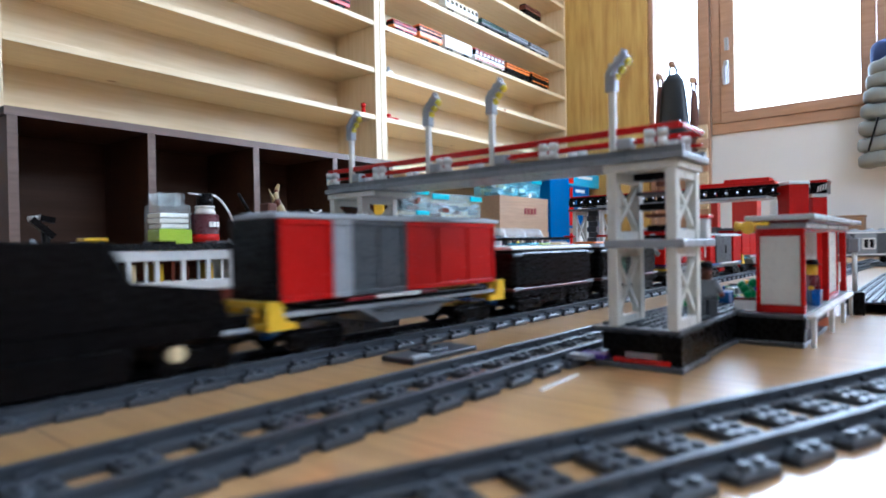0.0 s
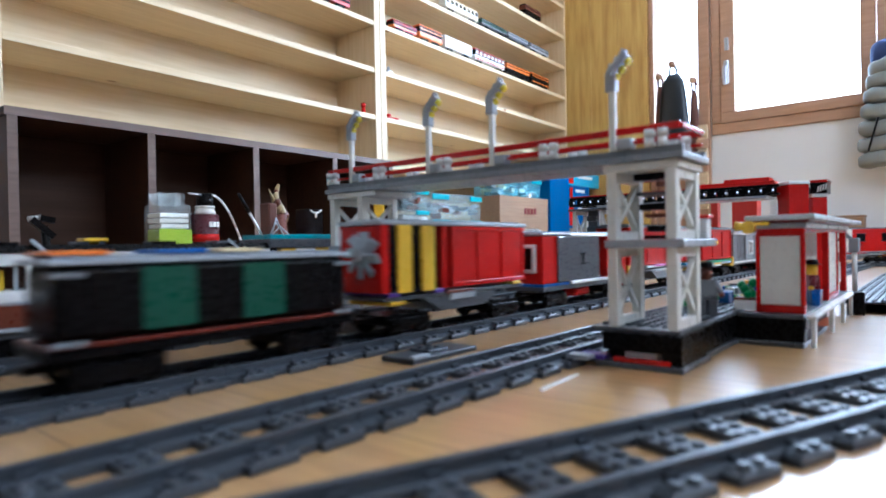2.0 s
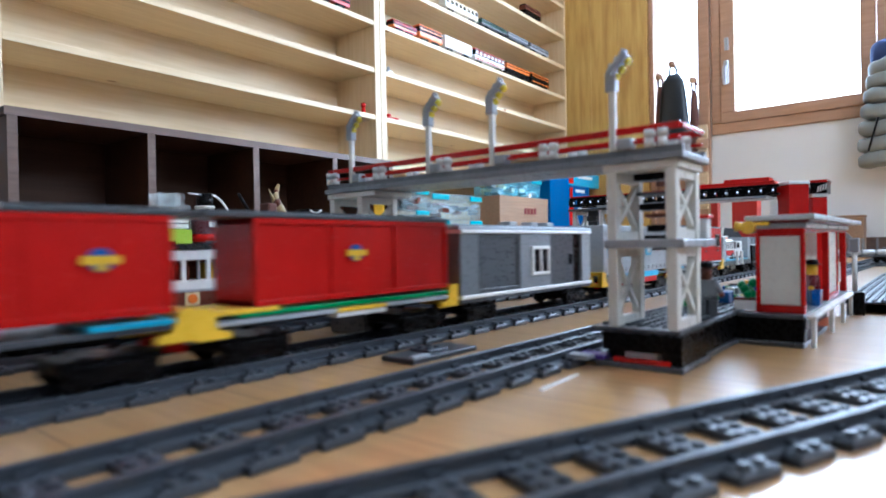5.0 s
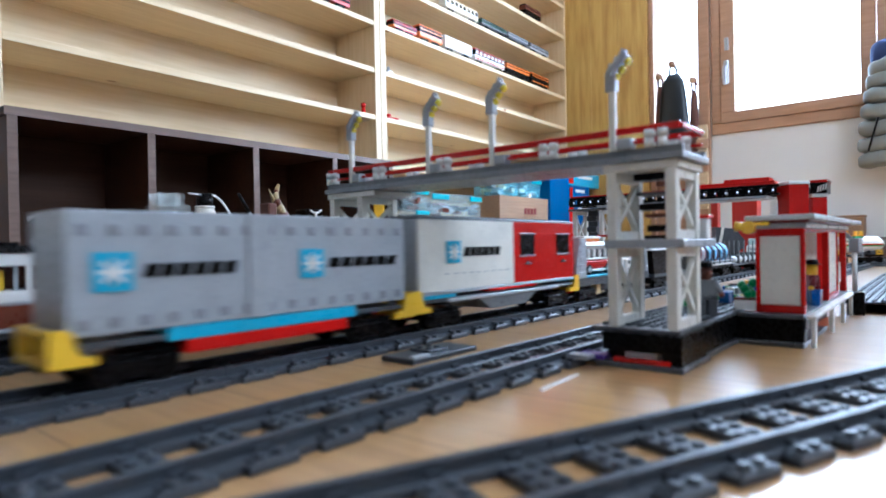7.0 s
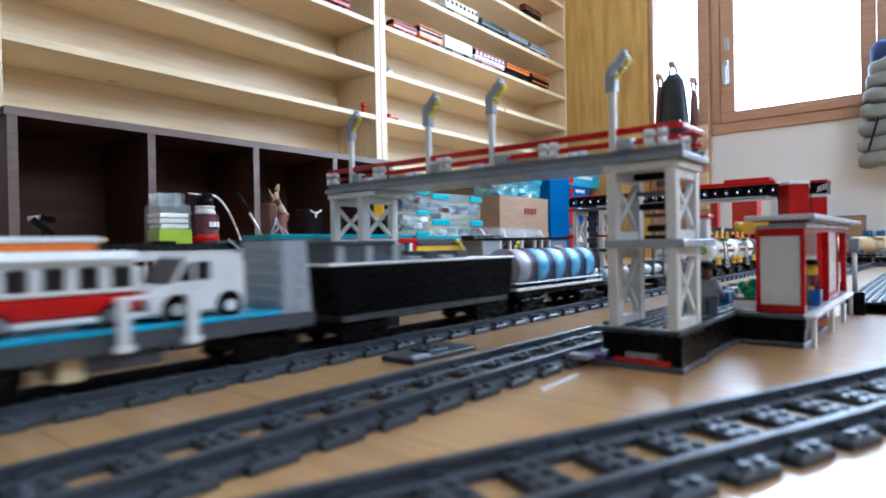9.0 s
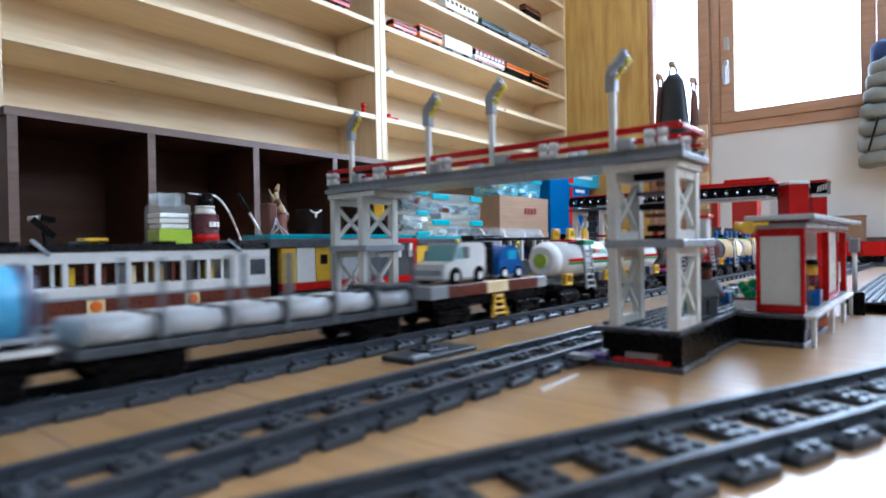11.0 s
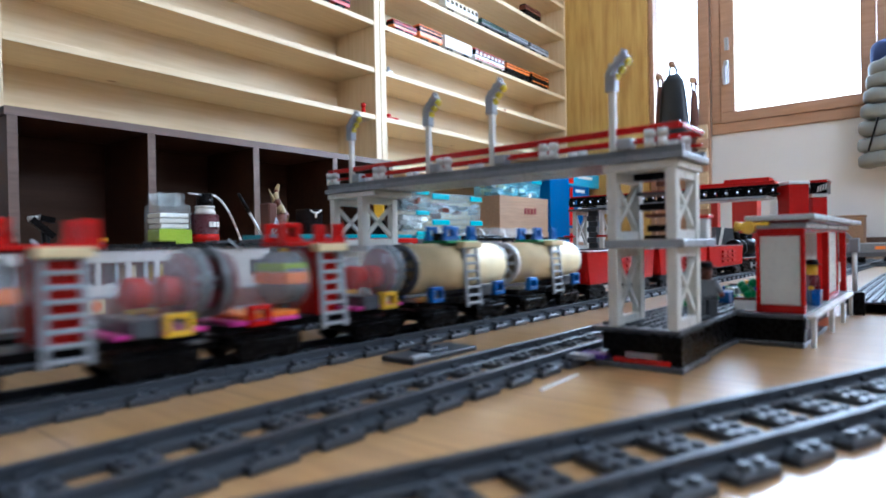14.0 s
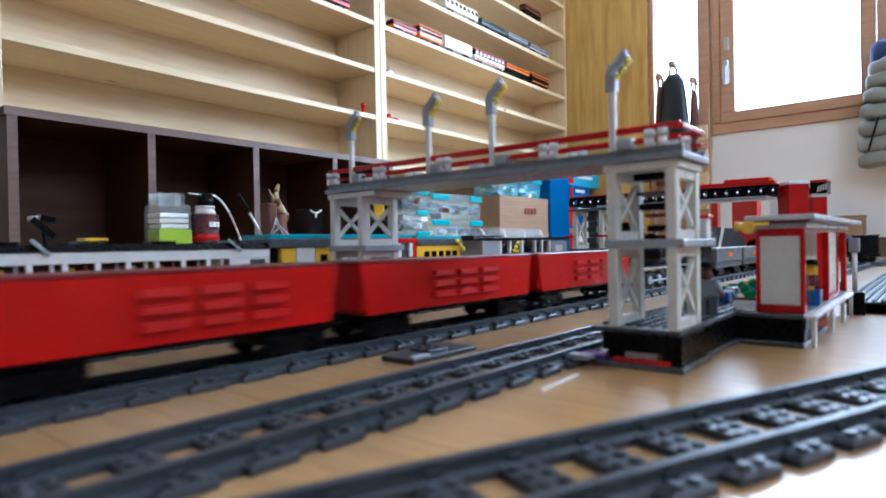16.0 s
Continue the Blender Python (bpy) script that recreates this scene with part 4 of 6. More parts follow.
boxes("corner_post", LGREY, w, (0.104, 0.120, -0.0268, -0.0253, 0.0395, 0.1055), bev=0.0004)
star_sign(w, 0.0225, 0.0725, 0.0105, 0.058, 0.0075)
star_sign(w, 0.154, 0.0725, 0.0100, 0.070, 0.0072)

# white and red containers
w, L = wagon("container_wagon", "white and red container wagon with blue star sign", 2.572, 2.852, buffers=RED)
underframe(w, L, 0.0330, DGREY, ((0.0, 0.05, 0.0034, AZURE), (0.10, 0.19, 0.0045, RED), (0.04, 0.24, -0.0010, LGREY), (L - 0.05, L, 0.0062, AZURE)), YELLOW, MGREY)
slab("container", CREAM, w, 0.0, 0.147, 0.0430, 0.1060, 0.0504, label="cream white container")
star_sign(w, 0.047, 0.0770, 0.0100, 0.060, 0.0085)
bm = bmesh.new()
for k in range(9):
    x = 0.035 + k * 0.0120
    box(bm, x, x + 0.005, -0.0257, -0.0253, 0.0570, 0.0580)
part("rivet_row", bm, LGREY, w)
slab("container", RED, w, 0.1473, L - 0.002, 0.0430, 0.1060, 0.0504, label="red container with dark hatches")
for x in (0.159, 0.236):
    boxes("hatch", BLACK, w, (x, x + 0.028, -0.0262, -0.0253, 0.0715, 0.0925), label="dark hatch with louvres")
    for z in (0.0926, 0.0694):
        boxes("hatch_rim", DKRED, w, (x - 0.002, x + 0.030, -0.0268, -0.0253, z, z + 0.002))
    boxes("latch", BLACK, w, (x + 0.008, x + 0.020, -0.0266, -0.0253, 0.0610, 0.0630), (x + 0.012, x + 0.016, -0.0266, -0.0253, 0.0630, 0.0650))
slab("front_plate", LGREY, w, -0.0012, -0.0001, 0.0430, 0.1060, 0.0480)
slab("roof", DGREY, w, 0.0, L - 0.002, 0.1061, 0.1082, 0.050)
bm = bmesh.new()
studs(bm, 0.0, L - 0.002, -0.0209, 0.0209, 0.1082, n=6)
part("roof_studs", bm, DGREY, w)
slab("frame_band", LGREY, w, 0.0, L - 0.004, 0.0398, 0.0429, 0.0512)

# car transporter with two toy vehicles
w, L = wagon("car_transporter", "grey bulkhead flat wagon with light blue edge", 2.855, 3.090)
TRANSPORTER = w
slab("deck", DGREY, w, 0.0, L, 0.0290, 0.0390, 0.049)
slab("blue_edge", AZURE, w, 0.030, L - 0.027, 0.0391, 0.0418, 0.0505)
for x0, x1, top in ((0.0, 0.030, 0.0885), (L - 0.026, L - 0.003, 0.0885)):
    bm = bmesh.new()
    a = 0.012 if x0 < 0.1 else 0.0
    b = 0.0 if x0 < 0.1 else 0.010
    prism(bm, [(x0, 0.0391), (x1, 0.0391), (x1 - b * 0.4, top), (x0 + a, top)], -0.0245, 0.0245)
    wall = part("bulkhead", bm, LGREY, w, "stepped grey bulkhead")
    for k in range(5):
        z = 0.045 + k * 0.009
        bm = bmesh.new()
        box(bm, x0 - 0.001 + a * (z - 0.039) / 0.05, x0 + 0.004 + a * (z - 0.039) / 0.05, -0.020, 0.020, z, z + 0.004, 0.0004)
        part("end_rib", bm, LGREY, wall)
    for k in range(5):
        bm = bmesh.new()
        box(bm, x0 + 0.009 + 0.0012 * k, x1 - 0.004, -0.0254, -0.0244, 0.0405 + k * 0.0095, 0.0470 + k * 0.0095, 0.0004)
        part("side_rib", bm, LGREY, wall)
for x in (0.1045, 0.1430):
    boxes("stanchion", WHITE, w, (x - 0.0030, x + 0.0030, -0.0300, -0.0255, 0.0330, 0.0590), (x - 0.0048, x + 0.0048, -0.0308, -0.0255, 0.0290, 0.0330))
slab("stanchion_bar", WHITE, w, 0.1045, 0.126, 0.0565, 0.0590, 0.003).matrix_basis = pose(0, -0.0275, 0)
slab("belly_box", DGREY, w, 0.090, 0.130, 0.0190, 0.0289, 0.036)
slab("tan_box", TAN, w, 0.077, 0.0895, 0.0150, 0.0289, 0.03)


def toy_wheel(par, x, y, z, r, hub=LGREY):
    bm = bmesh.new()
    cyl(bm, (x, y - 0.0028, z), (x, y + 0.0028, z), r, n=16)
    t = part("tyre", bm, BLACK, par)
    bm = bmesh.new()
    cyl(bm, (x, y - 0.0032, z), (x, y + 0.0032, z), r * 0.58, n=12)
    part("rim", bm, hub, t)


def camper(s_mid):
    """Red and white camper van with a row of windows and a roof rack."""
    c = thing("camper_van", "red and white toy camper van with orange roof box", "toy vehicle", group="vehicles on the wagons")
    l, hw = 0.088, 0.0185
    slab("lower_body", RED, c, -l / 2, l / 2, 0.0070, 0.0190, 2 * hw, 0.0025)
    slab("bumper", WHITE, c, -l / 2 - 0.002, l / 2 + 0.002, 0.0040, 0.0069, 2 * hw)
    slab("waist", CREAM, c, -l / 2 + 0.001, l / 2 - 0.001, 0.0191, 0.0215, 2 * hw)
    for k in range(6):
        x = -l / 2 + 0.003 + k * 0.0164
        slab("window_post", WHITE, c, x - 0.0022, x + 0.0032, 0.0216, 0.0330, 2 * hw - 0.001)
    slab("glazing", SMOKE, c, -l / 2 + 0.004, l / 2 - 0.004, 0.0216, 0.0330, 2 * hw - 0.006)
    bm = bmesh.new()
    box(bm, -l / 2, l / 2, -hw, hw, 0.0331, 0.0420, 0.0040)
    part("roof", bm, WHITE, c)
    slab("roof_box", ORANGE, c, -0.022, 0.024, 0.0421, 0.0465, 0.020, label="orange roof tray")
    slab("roof_lid", WHITE, c, -0.024, 0.026, 0.0466, 0.0498, 0.022)
    for x in (-0.026, 0.028):
        for sy in (-1, 1):
            toy_wheel(c, x, sy * 0.0165, 0.0068, 0.0068)
    return c


def van(body, glass, dark_back, l, label):
    c = thing("toy_van", label, "toy vehicle", group="vehicles on the wagons")
    hw = 0.0185
    bm = bmesh.new()
    prism(bm, [(-l / 2, 0.0055), (l / 2, 0.0055), (l / 2, 0.0330), (l / 2 - 0.004, 0.0385), (-l / 2 + 0.024, 0.0385), (-l / 2 + 0.014, 0.0215), (-l / 2 + 0.001, 0.0185)], -hw, hw)
    part("body", bm, body, c)
    slab("sill", LGREY, c, -l / 2 - 0.001, l / 2 + 0.001, 0.0035, 0.0054, 2 * hw)
    bm = bmesh.new()
    prism(bm, [(-l / 2 + 0.0125, 0.0220), (-l / 2 + 0.0160, 0.0220), (-l / 2 + 0.0245, 0.0362), (-l / 2 + 0.0210, 0.0362)], -hw + 0.002, hw - 0.002)
    part("windscreen", bm, glass, c)
    for sy in (-1, 1):
        bm = bmesh.new()
        prism(bm, [(-l / 2 + 0.0178, 0.0232), (-l / 2 + 0.0265, 0.0232), (-l / 2 + 0.0265, 0.0345), (-l / 2 + 0.0240, 0.0345)], sy * (hw + 0.0001), sy * (hw + 0.0007))
        part("quarter_window", bm, glass, c)
        boxes("side_window", MGREY if glass is BLUE_GLASS else glass, c, (-l / 2 + 0.0292, -l / 2 + 0.0380, sy * (hw + 0.0001), sy * (hw + 0.0007), 0.0235, 0.0345), bev=0)
    if dark_back:
        slab("dark_back", BLACK, c, l / 2 + 0.0002, l / 2 + 0.0135, 0.0055, 0.0390, 2 * hw)
    slab("headlight_bar", LGREY, c, -l / 2 - 0.0014, -l / 2 + 0.002, 0.0085, 0.0135, 2 * hw - 0.006)
    for x in (-l / 2 + 0.017, l / 2 - 0.011):
        for sy in (-1, 1):
            bm = bmesh.new()
            cyl(bm, (x, sy * 0.0172, 0.0068), (x, sy * 0.0190, 0.0068), 0.0090, n=16)
            part("wheel_arch", bm, BLACK, c)
            toy_wheel(c, x, sy * 0.0172, 0.0066, 0.0066, WHITE)
    return c


RIDERS = []  # (thing, station, height)
RIDERS.append((camper(0), 2.9300, 0.0418, 0))
RIDERS.append((van(WHITE, SMOKE, False, 0.062, "small white toy car with dark windows"), 3.0075, 0.0418, 0))

# black barge-shaped wagon
w, L = wagon("barge_wagon", "black high-sided open wagon with white rim", 3.104, 3.345)
slab("frame", DGREY, w, 0.012, L - 0.010, 0.0270, 0.0325, 0.048)
bm = bmesh.new()
prism(bm, [(0.008, 0.0326), (L - 0.006, 0.0326), (L - 0.001, 0.0690), (0.0, 0.0690)], -0.0248, 0.0248)
part("hull", bm, BLACK, w)
slab("rim", WHITE, w, -0.002, L + 0.001, 0.0691, 0.0712, 0.0515)
slab("deckhouse", DGREY, w, 0.008, 0.085, 0.0713, 0.0850, 0.034)
for k in range(4):
    slab("deck_box", DGREY if k % 2 else LGREY, w, 0.095 + k * 0.022, 0.112 + k * 0.022, 0.0713, 0.0745 + 0.004 * (k % 2), 0.03)
for k in range(3):
    boxes("grey_pillar", LGREY, w, (0.012 + k * 0.030, 0.020 + k * 0.030, -0.0180, -0.0171, 0.0713, 0.0845))
slab("deckhouse_roof", DGREY, w, 0.006, 0.075, 0.0851, 0.0880, 0.038)

# flat wagon with light blue drums
w, L = wagon("drum_wagon", "flat wagon with steel blue drums between grey posts", 3.352, 3.556)
slab("deck", WHITE, w, 0.0, L, 0.0330, 0.0362, 0.049)
slab("frame", BLACK, w, 0.0, L, 0.0270, 0.0329, 0.046)
for k in range(5):
    x0 = 0.008 + k * 0.0385
    bm = bmesh.new()
    cyl(bm, (x0, 0, 0.0570), (x0 + 0.0345, 0, 0.0570), 0.0205, n=20)
    d = part("drum", bm, DRUMBLUE if k else LGREY, w, "light blue plastic drum" if k else "light grey drum")
    for e in (0.003, 0.0315):
        bm = bmesh.new()
        cyl(bm, (x0 + e - 0.0016, 0, 0.0570), (x0 + e + 0.0016, 0, 0.0570), 0.0212, n=20)
        part("band", bm, DKRED, d)
    boxes("post", DGREY, w, (x0 + 0.0350, x0 + 0.0375, -0.0240, -0.0215, 0.0363, 0.0640), (x0 + 0.0350, x0 + 0.0375, 0.0215, 0.0240, 0.0363, 0.0640))
slab("side_rail", LGREY, w, 0.0, L, 0.0400, 0.0418, 0.0512)

# low flat wagon with pale pipes
w, L = wagon("pipe_wagon", "low grey flat wagon with pale grey pipes and thin posts", 3.565, 3.818)
slab("deck", DGREY, w, 0.0, L, 0.0270, 0.0325, 0.049)
for k in range(6):
    x0 = 0.004 + k * 0.042
    for y in (-0.0165, 0.0, 0.0165):
        bm = bmesh.new()
        cyl(bm, (x0, y, 0.0400), (x0 + 0.0375, y, 0.0400), 0.0074, n=14)
        part("pipe_load", bm, PGREY, w)
    boxes("cross_bar", DGREY, w, (x0 + 0.0382, x0 + 0.0410, -0.0245, 0.0245, 0.0326, 0.0480))
    for y in (-0.0272, 0.0246):
        boxes("post", MGREY, w, (x0 + 0.0382, x0 + 0.0410, y, y + 0.0026, 0.0290, 0.0800))
slab("end_plate", DGREY, w, L - 0.03, L, 0.0488, 0.0520, 0.046)
slab("end_box", DGREY, w, L - 0.03, L - 0.0005, 0.0326, 0.0487, 0.010)

# brown flat wagon with a white truck and a blue car
w, L = wagon("flat_wagon", "reddish-brown flat wagon with yellow step", 3.842, 4.040)
slab("frame", BLACK, w, 0.004, L - 0.002, 0.0270, 0.0355, 0.047)
slab("front_deck", LGREY, w, 0.0, 0.024, 0.0356, 0.0470, 0.0495)
slab("deck", RBROWN, w, 0.0243, 0.0838, 0.0356, 0.0470, 0.0495)
slab("tan_deck", TAN, w, 0.084, 0.1214, 0.0356, 0.0470, 0.0495)
slab("deck", RBROWN, w, 0.1216, L - 0.020, 0.0356, 0.0470, 0.0495)
slab("rear_deck", LGREY, w, L - 0.0197, L, 0.0356, 0.0470, 0.0495)
bm = bmesh.new()
for sx in (-0.012, 0.012):
    bar(bm, (0.1005 + sx * 0.4, -0.0252, 0.0345), (0.1005 + sx, -0.0275, 0.0120), 0.003, 0.003)
for z in (0.0150, 0.0205, 0.0265, 0.0320):
    box(bm, 0.0938 - (0.0320 - z) * 0.28, 0.1072 + (0.0320 - z) * 0.28, -0.0285, -0.0235, z - 0.0011, z + 0.0011, 0.0004)
part("step_ladder", bm, YELLOW, w, "yellow step ladder")
RIDERS.append((van(WHITE, BLUE_GLASS, True, 0.065, "white toy truck with light blue windscreen"), 3.8995, 0.0470, 0))


def round_car():
    """A small domed car with one curved windscreen."""
    c = thing("toy_car", "small rounded blue toy car with light blue windscreen", "toy vehicle", group="vehicles on the wagons")
    hw = 0.0185
    back = [(0.022 * math.cos(a), 0.0145 + 0.0205 * math.sin(a)) for a in [math.pi * k / 14 for k in range(4, 15)]]
    bm = bmesh.new()
    prism(bm, [(-0.0225, 0.0050), (0.0225, 0.0050), (0.0235, 0.0130), (0.0190, 0.0165)] + back, -hw, hw)
    part("body", bm, BLUE, c)
    bm = bmesh.new()
    prism(bm, [(0.0195, 0.0170), (0.0150, 0.0305), (0.0110, 0.0340), (0.0080, 0.0348), (0.0125, 0.0245), (0.0150, 0.0170)], -hw - 0.0004, hw + 0.0004)
    part("windscreen", bm, BLUE_GLASS, c)
    for sy in (-1, 1):
        boxes("side_window", AZURE, c, (-0.006, 0.009, sy * (hw + 0.0001), sy * (hw + 0.0007), 0.0205, 0.0295), bev=0)
    slab("bumper", LGREY, c, -0.0235, 0.0245, 0.0035, 0.0049, 2 * hw)
    for x in (-0.013, 0.013):
        for sy in (-1, 1):
            toy_wheel(c, x, sy * 0.0172, 0.0066, 0.0066, WHITE)
    return c


RIDERS.append((round_car(), 3.977, 0.0470, 0))


def tank_wagon(s0, s1, tank, cap, kind, label, logo=1):
    """A tank on a short frame with a roof walk, ladder and square side boxes."""
    w, L = wagon("tank_wagon", label, s0, s1, bog=0.034)
    cz, r = 0.0625, 0.0225
    slab("frame", BLACK, w, 0.004, L - 0.004, 0.0290, 0.0345, 0.034)
    bm = bmesh.new()
    if kind in ("white", "tan"):
        e = 0.011 if kind == "white" else 0.001
        cyl(bm, (0.004 + e, 0, cz), (L - 0.004 - e, 0, cz), r, n=28)
        if kind == "white":
            cyl(bm, (0.004, 0, cz), (0.004 + e, 0, cz), r * 0.72, r, n=28)
            cyl(bm, (L - 0.004 - e, 0, cz), (L - 0.004, 0, cz), r, r * 0.72, n=28)
        part("tank", bm, tank, w)
    else:
        bm.free()
        for a, b in ((0.006, 0.068), (0.104, L - 0.006)):
            b2 = bmesh.new()
            cyl(b2, (a, 0, cz), (b, 0, cz), r, n=24)
            part("clear_tank", b2, THINCLEAR, w, "see-through tank drum")
        b2 = bmesh.new()
        cyl(b2, (0.050, 0, cz), (0.066, 0, cz), r * 0.82, n=18)
        core = part("inner_engine", b2, MGREY, w)
        slab("orange_band", ORANGE, core, 0.048, 0.068, cz - 0.004, cz + 0.004, r * 1.72)
        if cap is LIME:
            slab("lime_band", LIME, core, 0.048, 0.068, cz + 0.0042, cz + 0.0105, r * 1.5)
        slab("red_bulkhead", RED, w, L * 0.515 - 0.009, L * 0.515 + 0.009, 0.0346, cz + r - 0.001, 0.036)
        for a in (L - 0.044, L - 0.024):
            b2 = bmesh.new()
            cyl(b2, (a, 0, cz - 0.004), (a + 0.012, 0, cz - 0.004), r * 0.42, n=14)
            part("red_core", b2, RED, w)
        for a, b in ((0.006, 0.056), (0.110, L - 0.006)):
            slab("pink_sill", PINK, w, a, b, 0.0346, 0.0372, 0.046)
        if cap is LIME:
            slab("orange_sill", ORANGE, w, 0.014, 0.056, 0.0373, 0.0410, 0.044)
        for a in (0.0095, L - 0.0125):
            b2 = bmesh.new()
            cyl(b2, (a, 0, cz), (a + 0.003, 0, cz), r * 0.86, n=20)
            part("end_disc", b2, DKRED, w)
    for x, d in ((0.004, -1), (L - 0.004, 1)):
        b2 = bmesh.new()
        if kind == "white":
            cyl(b2, (x, 0, cz), (x + d * 0.0025, 0, cz), 0.0085, n=18)
            part("end_cap", b2, cap, w, "lime green round end cap")
        else:
            rim_mat = cap if kind == "tan" else MGREY
            for q in range(24):
                a0, a1 = q * math.tau / 24, (q + 1) * math.tau / 24
                ring = [(math.cos(t) * e, cz + math.sin(t) * e) for t, e in ((a0, r * 0.78), (a1, r * 0.78), (a1, r * 1.0), (a0, r * 1.0))]
                lo = [b2.verts.new((x - 0.002, *v)) for v in ring]
                hi = [b2.verts.new((x + 0.002, *v)) for v in ring]
                b2.faces.new(lo)
                b2.faces.new(hi[::-1])
                b2.faces.new((lo[2], lo[3], hi[3], hi[2]))
                b2.faces.new((lo[0], lo[1], hi[1], hi[0]))
            bmesh.ops.remove_doubles(b2, verts=b2.verts[:], dist=1e-6)
            wheel = part("end_wheel", b2, rim_mat, w, "spoked round tank end")
            b2 = bmesh.new()
            cyl(b2, (x, 0, cz), (x + d * 0.005, 0, cz), r * 0.34, n=14)
            part("hub", b2, LGREY, wheel)
            for q in range(8):
                t = q * math.tau / 8
                b2 = bmesh.new()
                bar(b2, (x, math.cos(t) * r * 0.3, cz + math.sin(t) * r * 0.3), (x, math.cos(t) * r * 0.82, cz + math.sin(t) * r * 0.82), 0.0034, 0.0034)
                part("spoke", b2, DKRED if kind == "clear" else rim_mat, wheel)
            if kind == "tan":
                b2 = bmesh.new()
                cyl(b2, (x - d * 0.004, 0, cz), (x - d * 0.001, 0, cz), r * 0.75, n=18)
                part("end_disc", b2, DGREY, wheel)
    walk_mat, bump_mat, box_mat = {"white": (RED, YELLOW, YELLOW), "tan": (GREEN, BLUE, BLUE), "clear": (RED, RED, RED)}[kind]
    z = cz + r
    lx = L * (0.515 if kind != "tan" else 0.54)
    boxes("ladder_head", {"white": GREEN, "tan": TAN, "clear": TAN}[kind], w, (lx - 0.013, lx + 0.014, -0.0255, -0.0152, z - 0.0045, z + 0.0012))
    slab("knob", BLACK, w, lx - 0.024, lx - 0.016, z + 0.0027, z + 0.0095, 0.008)
    slab("roof_walk", walk_mat, w, 0.052, lx + 0.022, z - 0.0005, z + 0.0026, 0.030, label="plate walkway on the tank")
    for x, hx in ((0.0595, 0.0085), (lx + 0.0165, 0.0062)):
        for sy in (-1, 1):
            b2 = bmesh.new()
            prism(b2, [(x - hx, z + 0.0027), (x + hx, z + 0.0027), (x + hx - 0.0005, z + 0.0063), (x - hx + 0.0005, z + 0.0063)], sy * 0.0125, sy * 0.0085)
            box(b2, x - hx + 0.0013, x + hx - 0.0013, sy * 0.0125, sy * 0.0085, z + 0.0129, z + 0.0162, 0.0004)
            for e in (-hx + 0.0033, hx - 0.0033):
                box(b2, x + e - 0.0019, x + e + 0.0019, sy * 0.0124, sy * 0.0086, z + 0.0060, z + 0.0133)
            part("walk_bracket", b2, bump_mat, w)
    for sx in (-0.0102, 0.0102):
        b2 = bmesh.new()
        bar(b2, (lx + sx, -0.0262, 0.0255), (lx + sx * 0.92, -0.0205, z + 0.001), 0.0028, 0.0026)
        part("ladder_rail", b2, LGREY, w, "light grey ladder")
    for k in range(8):
        f = (k + 0.4) / 8
        zr = 0.0255 + (z - 0.0255) * f
        boxes("ladder_rung", LGREY, w, (lx - 0.0098, lx + 0.0098, -0.0276 + 0.0057 * f, -0.0236 + 0.0057 * f, zr - 0.0010, zr + 0.0012), bev=0.0003)
    for x in (0.024, L - 0.024):
        for sy in (-1, 1):
            b2 = bmesh.new()
            for d in ((x - 0.0080, x + 0.0080, 0.0335, 0.0368), (x - 0.0080, x + 0.0080, 0.0440, 0.0470), (x - 0.0080, x - 0.0048, 0.0368, 0.0440), (x + 0.0048, x + 0.0080, 0.0368, 0.0440)):
                box(b2, d[0], d[1], sy * 0.0268, sy * 0.0205, d[2], d[3], 0.0004)
            part("side_box", b2, box_mat if not (kind == "clear" and x > 0.05) else YELLOW, w, "open square side bracket")
    slab("grey_box", DGREY, w, L - 0.050, L - 0.034, 0.0345, 0.0450, 0.049)
    if kind == "white":
        for a, b in ((0.030, lx - 0.012), (lx + 0.012, L - 0.012)):
            for side in (-1, 1):
                for nm, mt, ts in (("red_band", RED, (-0.10, 0.0, 0.07)), ("green_band", GREEN, (-0.26, -0.18, -0.10))):
                    b2 = bmesh.new()
                    rows = [[b2.verts.new((u, side * (r + 0.0004) * math.cos(t), cz + (r + 0.0004) * math.sin(t))) for u in (a, b)] for t in ts]
                    for p, q in zip(rows[:-1], rows[1:]):
                        b2.faces.new((p[0], p[1], q[1], q[0]))
                    part(nm, b2, mt, w)
        g0 = lx + 0.014 if logo > 0 else 0.034
        t0, t1 = 0.26, 0.58
        for k in range(5):
            a = g0 + 0.0125 + k * 0.0062
            b2 = bmesh.new()
            b2.faces.new([b2.verts.new((u, -(r + 0.0005) * math.cos(t), cz + (r + 0.0005) * math.sin(t))) for u, t in ((a, t0), (a + 0.0046, t0), (a + 0.0046, t1), (a, t1))])
            part("word_bar", b2, RED if k < 2 else GREEN, w)
        for k, mt in ((0, GREEN), (1, RED)):
            b2 = bmesh.new()
            ball(b2, (g0 + 0.0035 + k * 0.0042, -r * math.cos(0.42), cz + r * math.sin(0.42)), 0.0046, sy=0.25, u=12, v=6)
            part("badge", b2, mt, w)


tank_wagon(4.066, 4.222, WHITE, LIME, "white", "white toy tank wagon with red and green bands")
tank_wagon(4.226, 4.398, WHITE, LIME, "white", "white toy tank wagon with red and green bands", -1)
tank_wagon(4.414, 4.583, None, LGREY, "clear", "see-through toy tank wagon with magenta sill")
tank_wagon(4.589, 4.755, None, LIME, "clear", "see-through toy tank wagon with magenta sill")
tank_wagon(4.766, 4.909, TAN, DGREY, "tan", "tan toy tank wagon with grey wheel end and blue brackets")
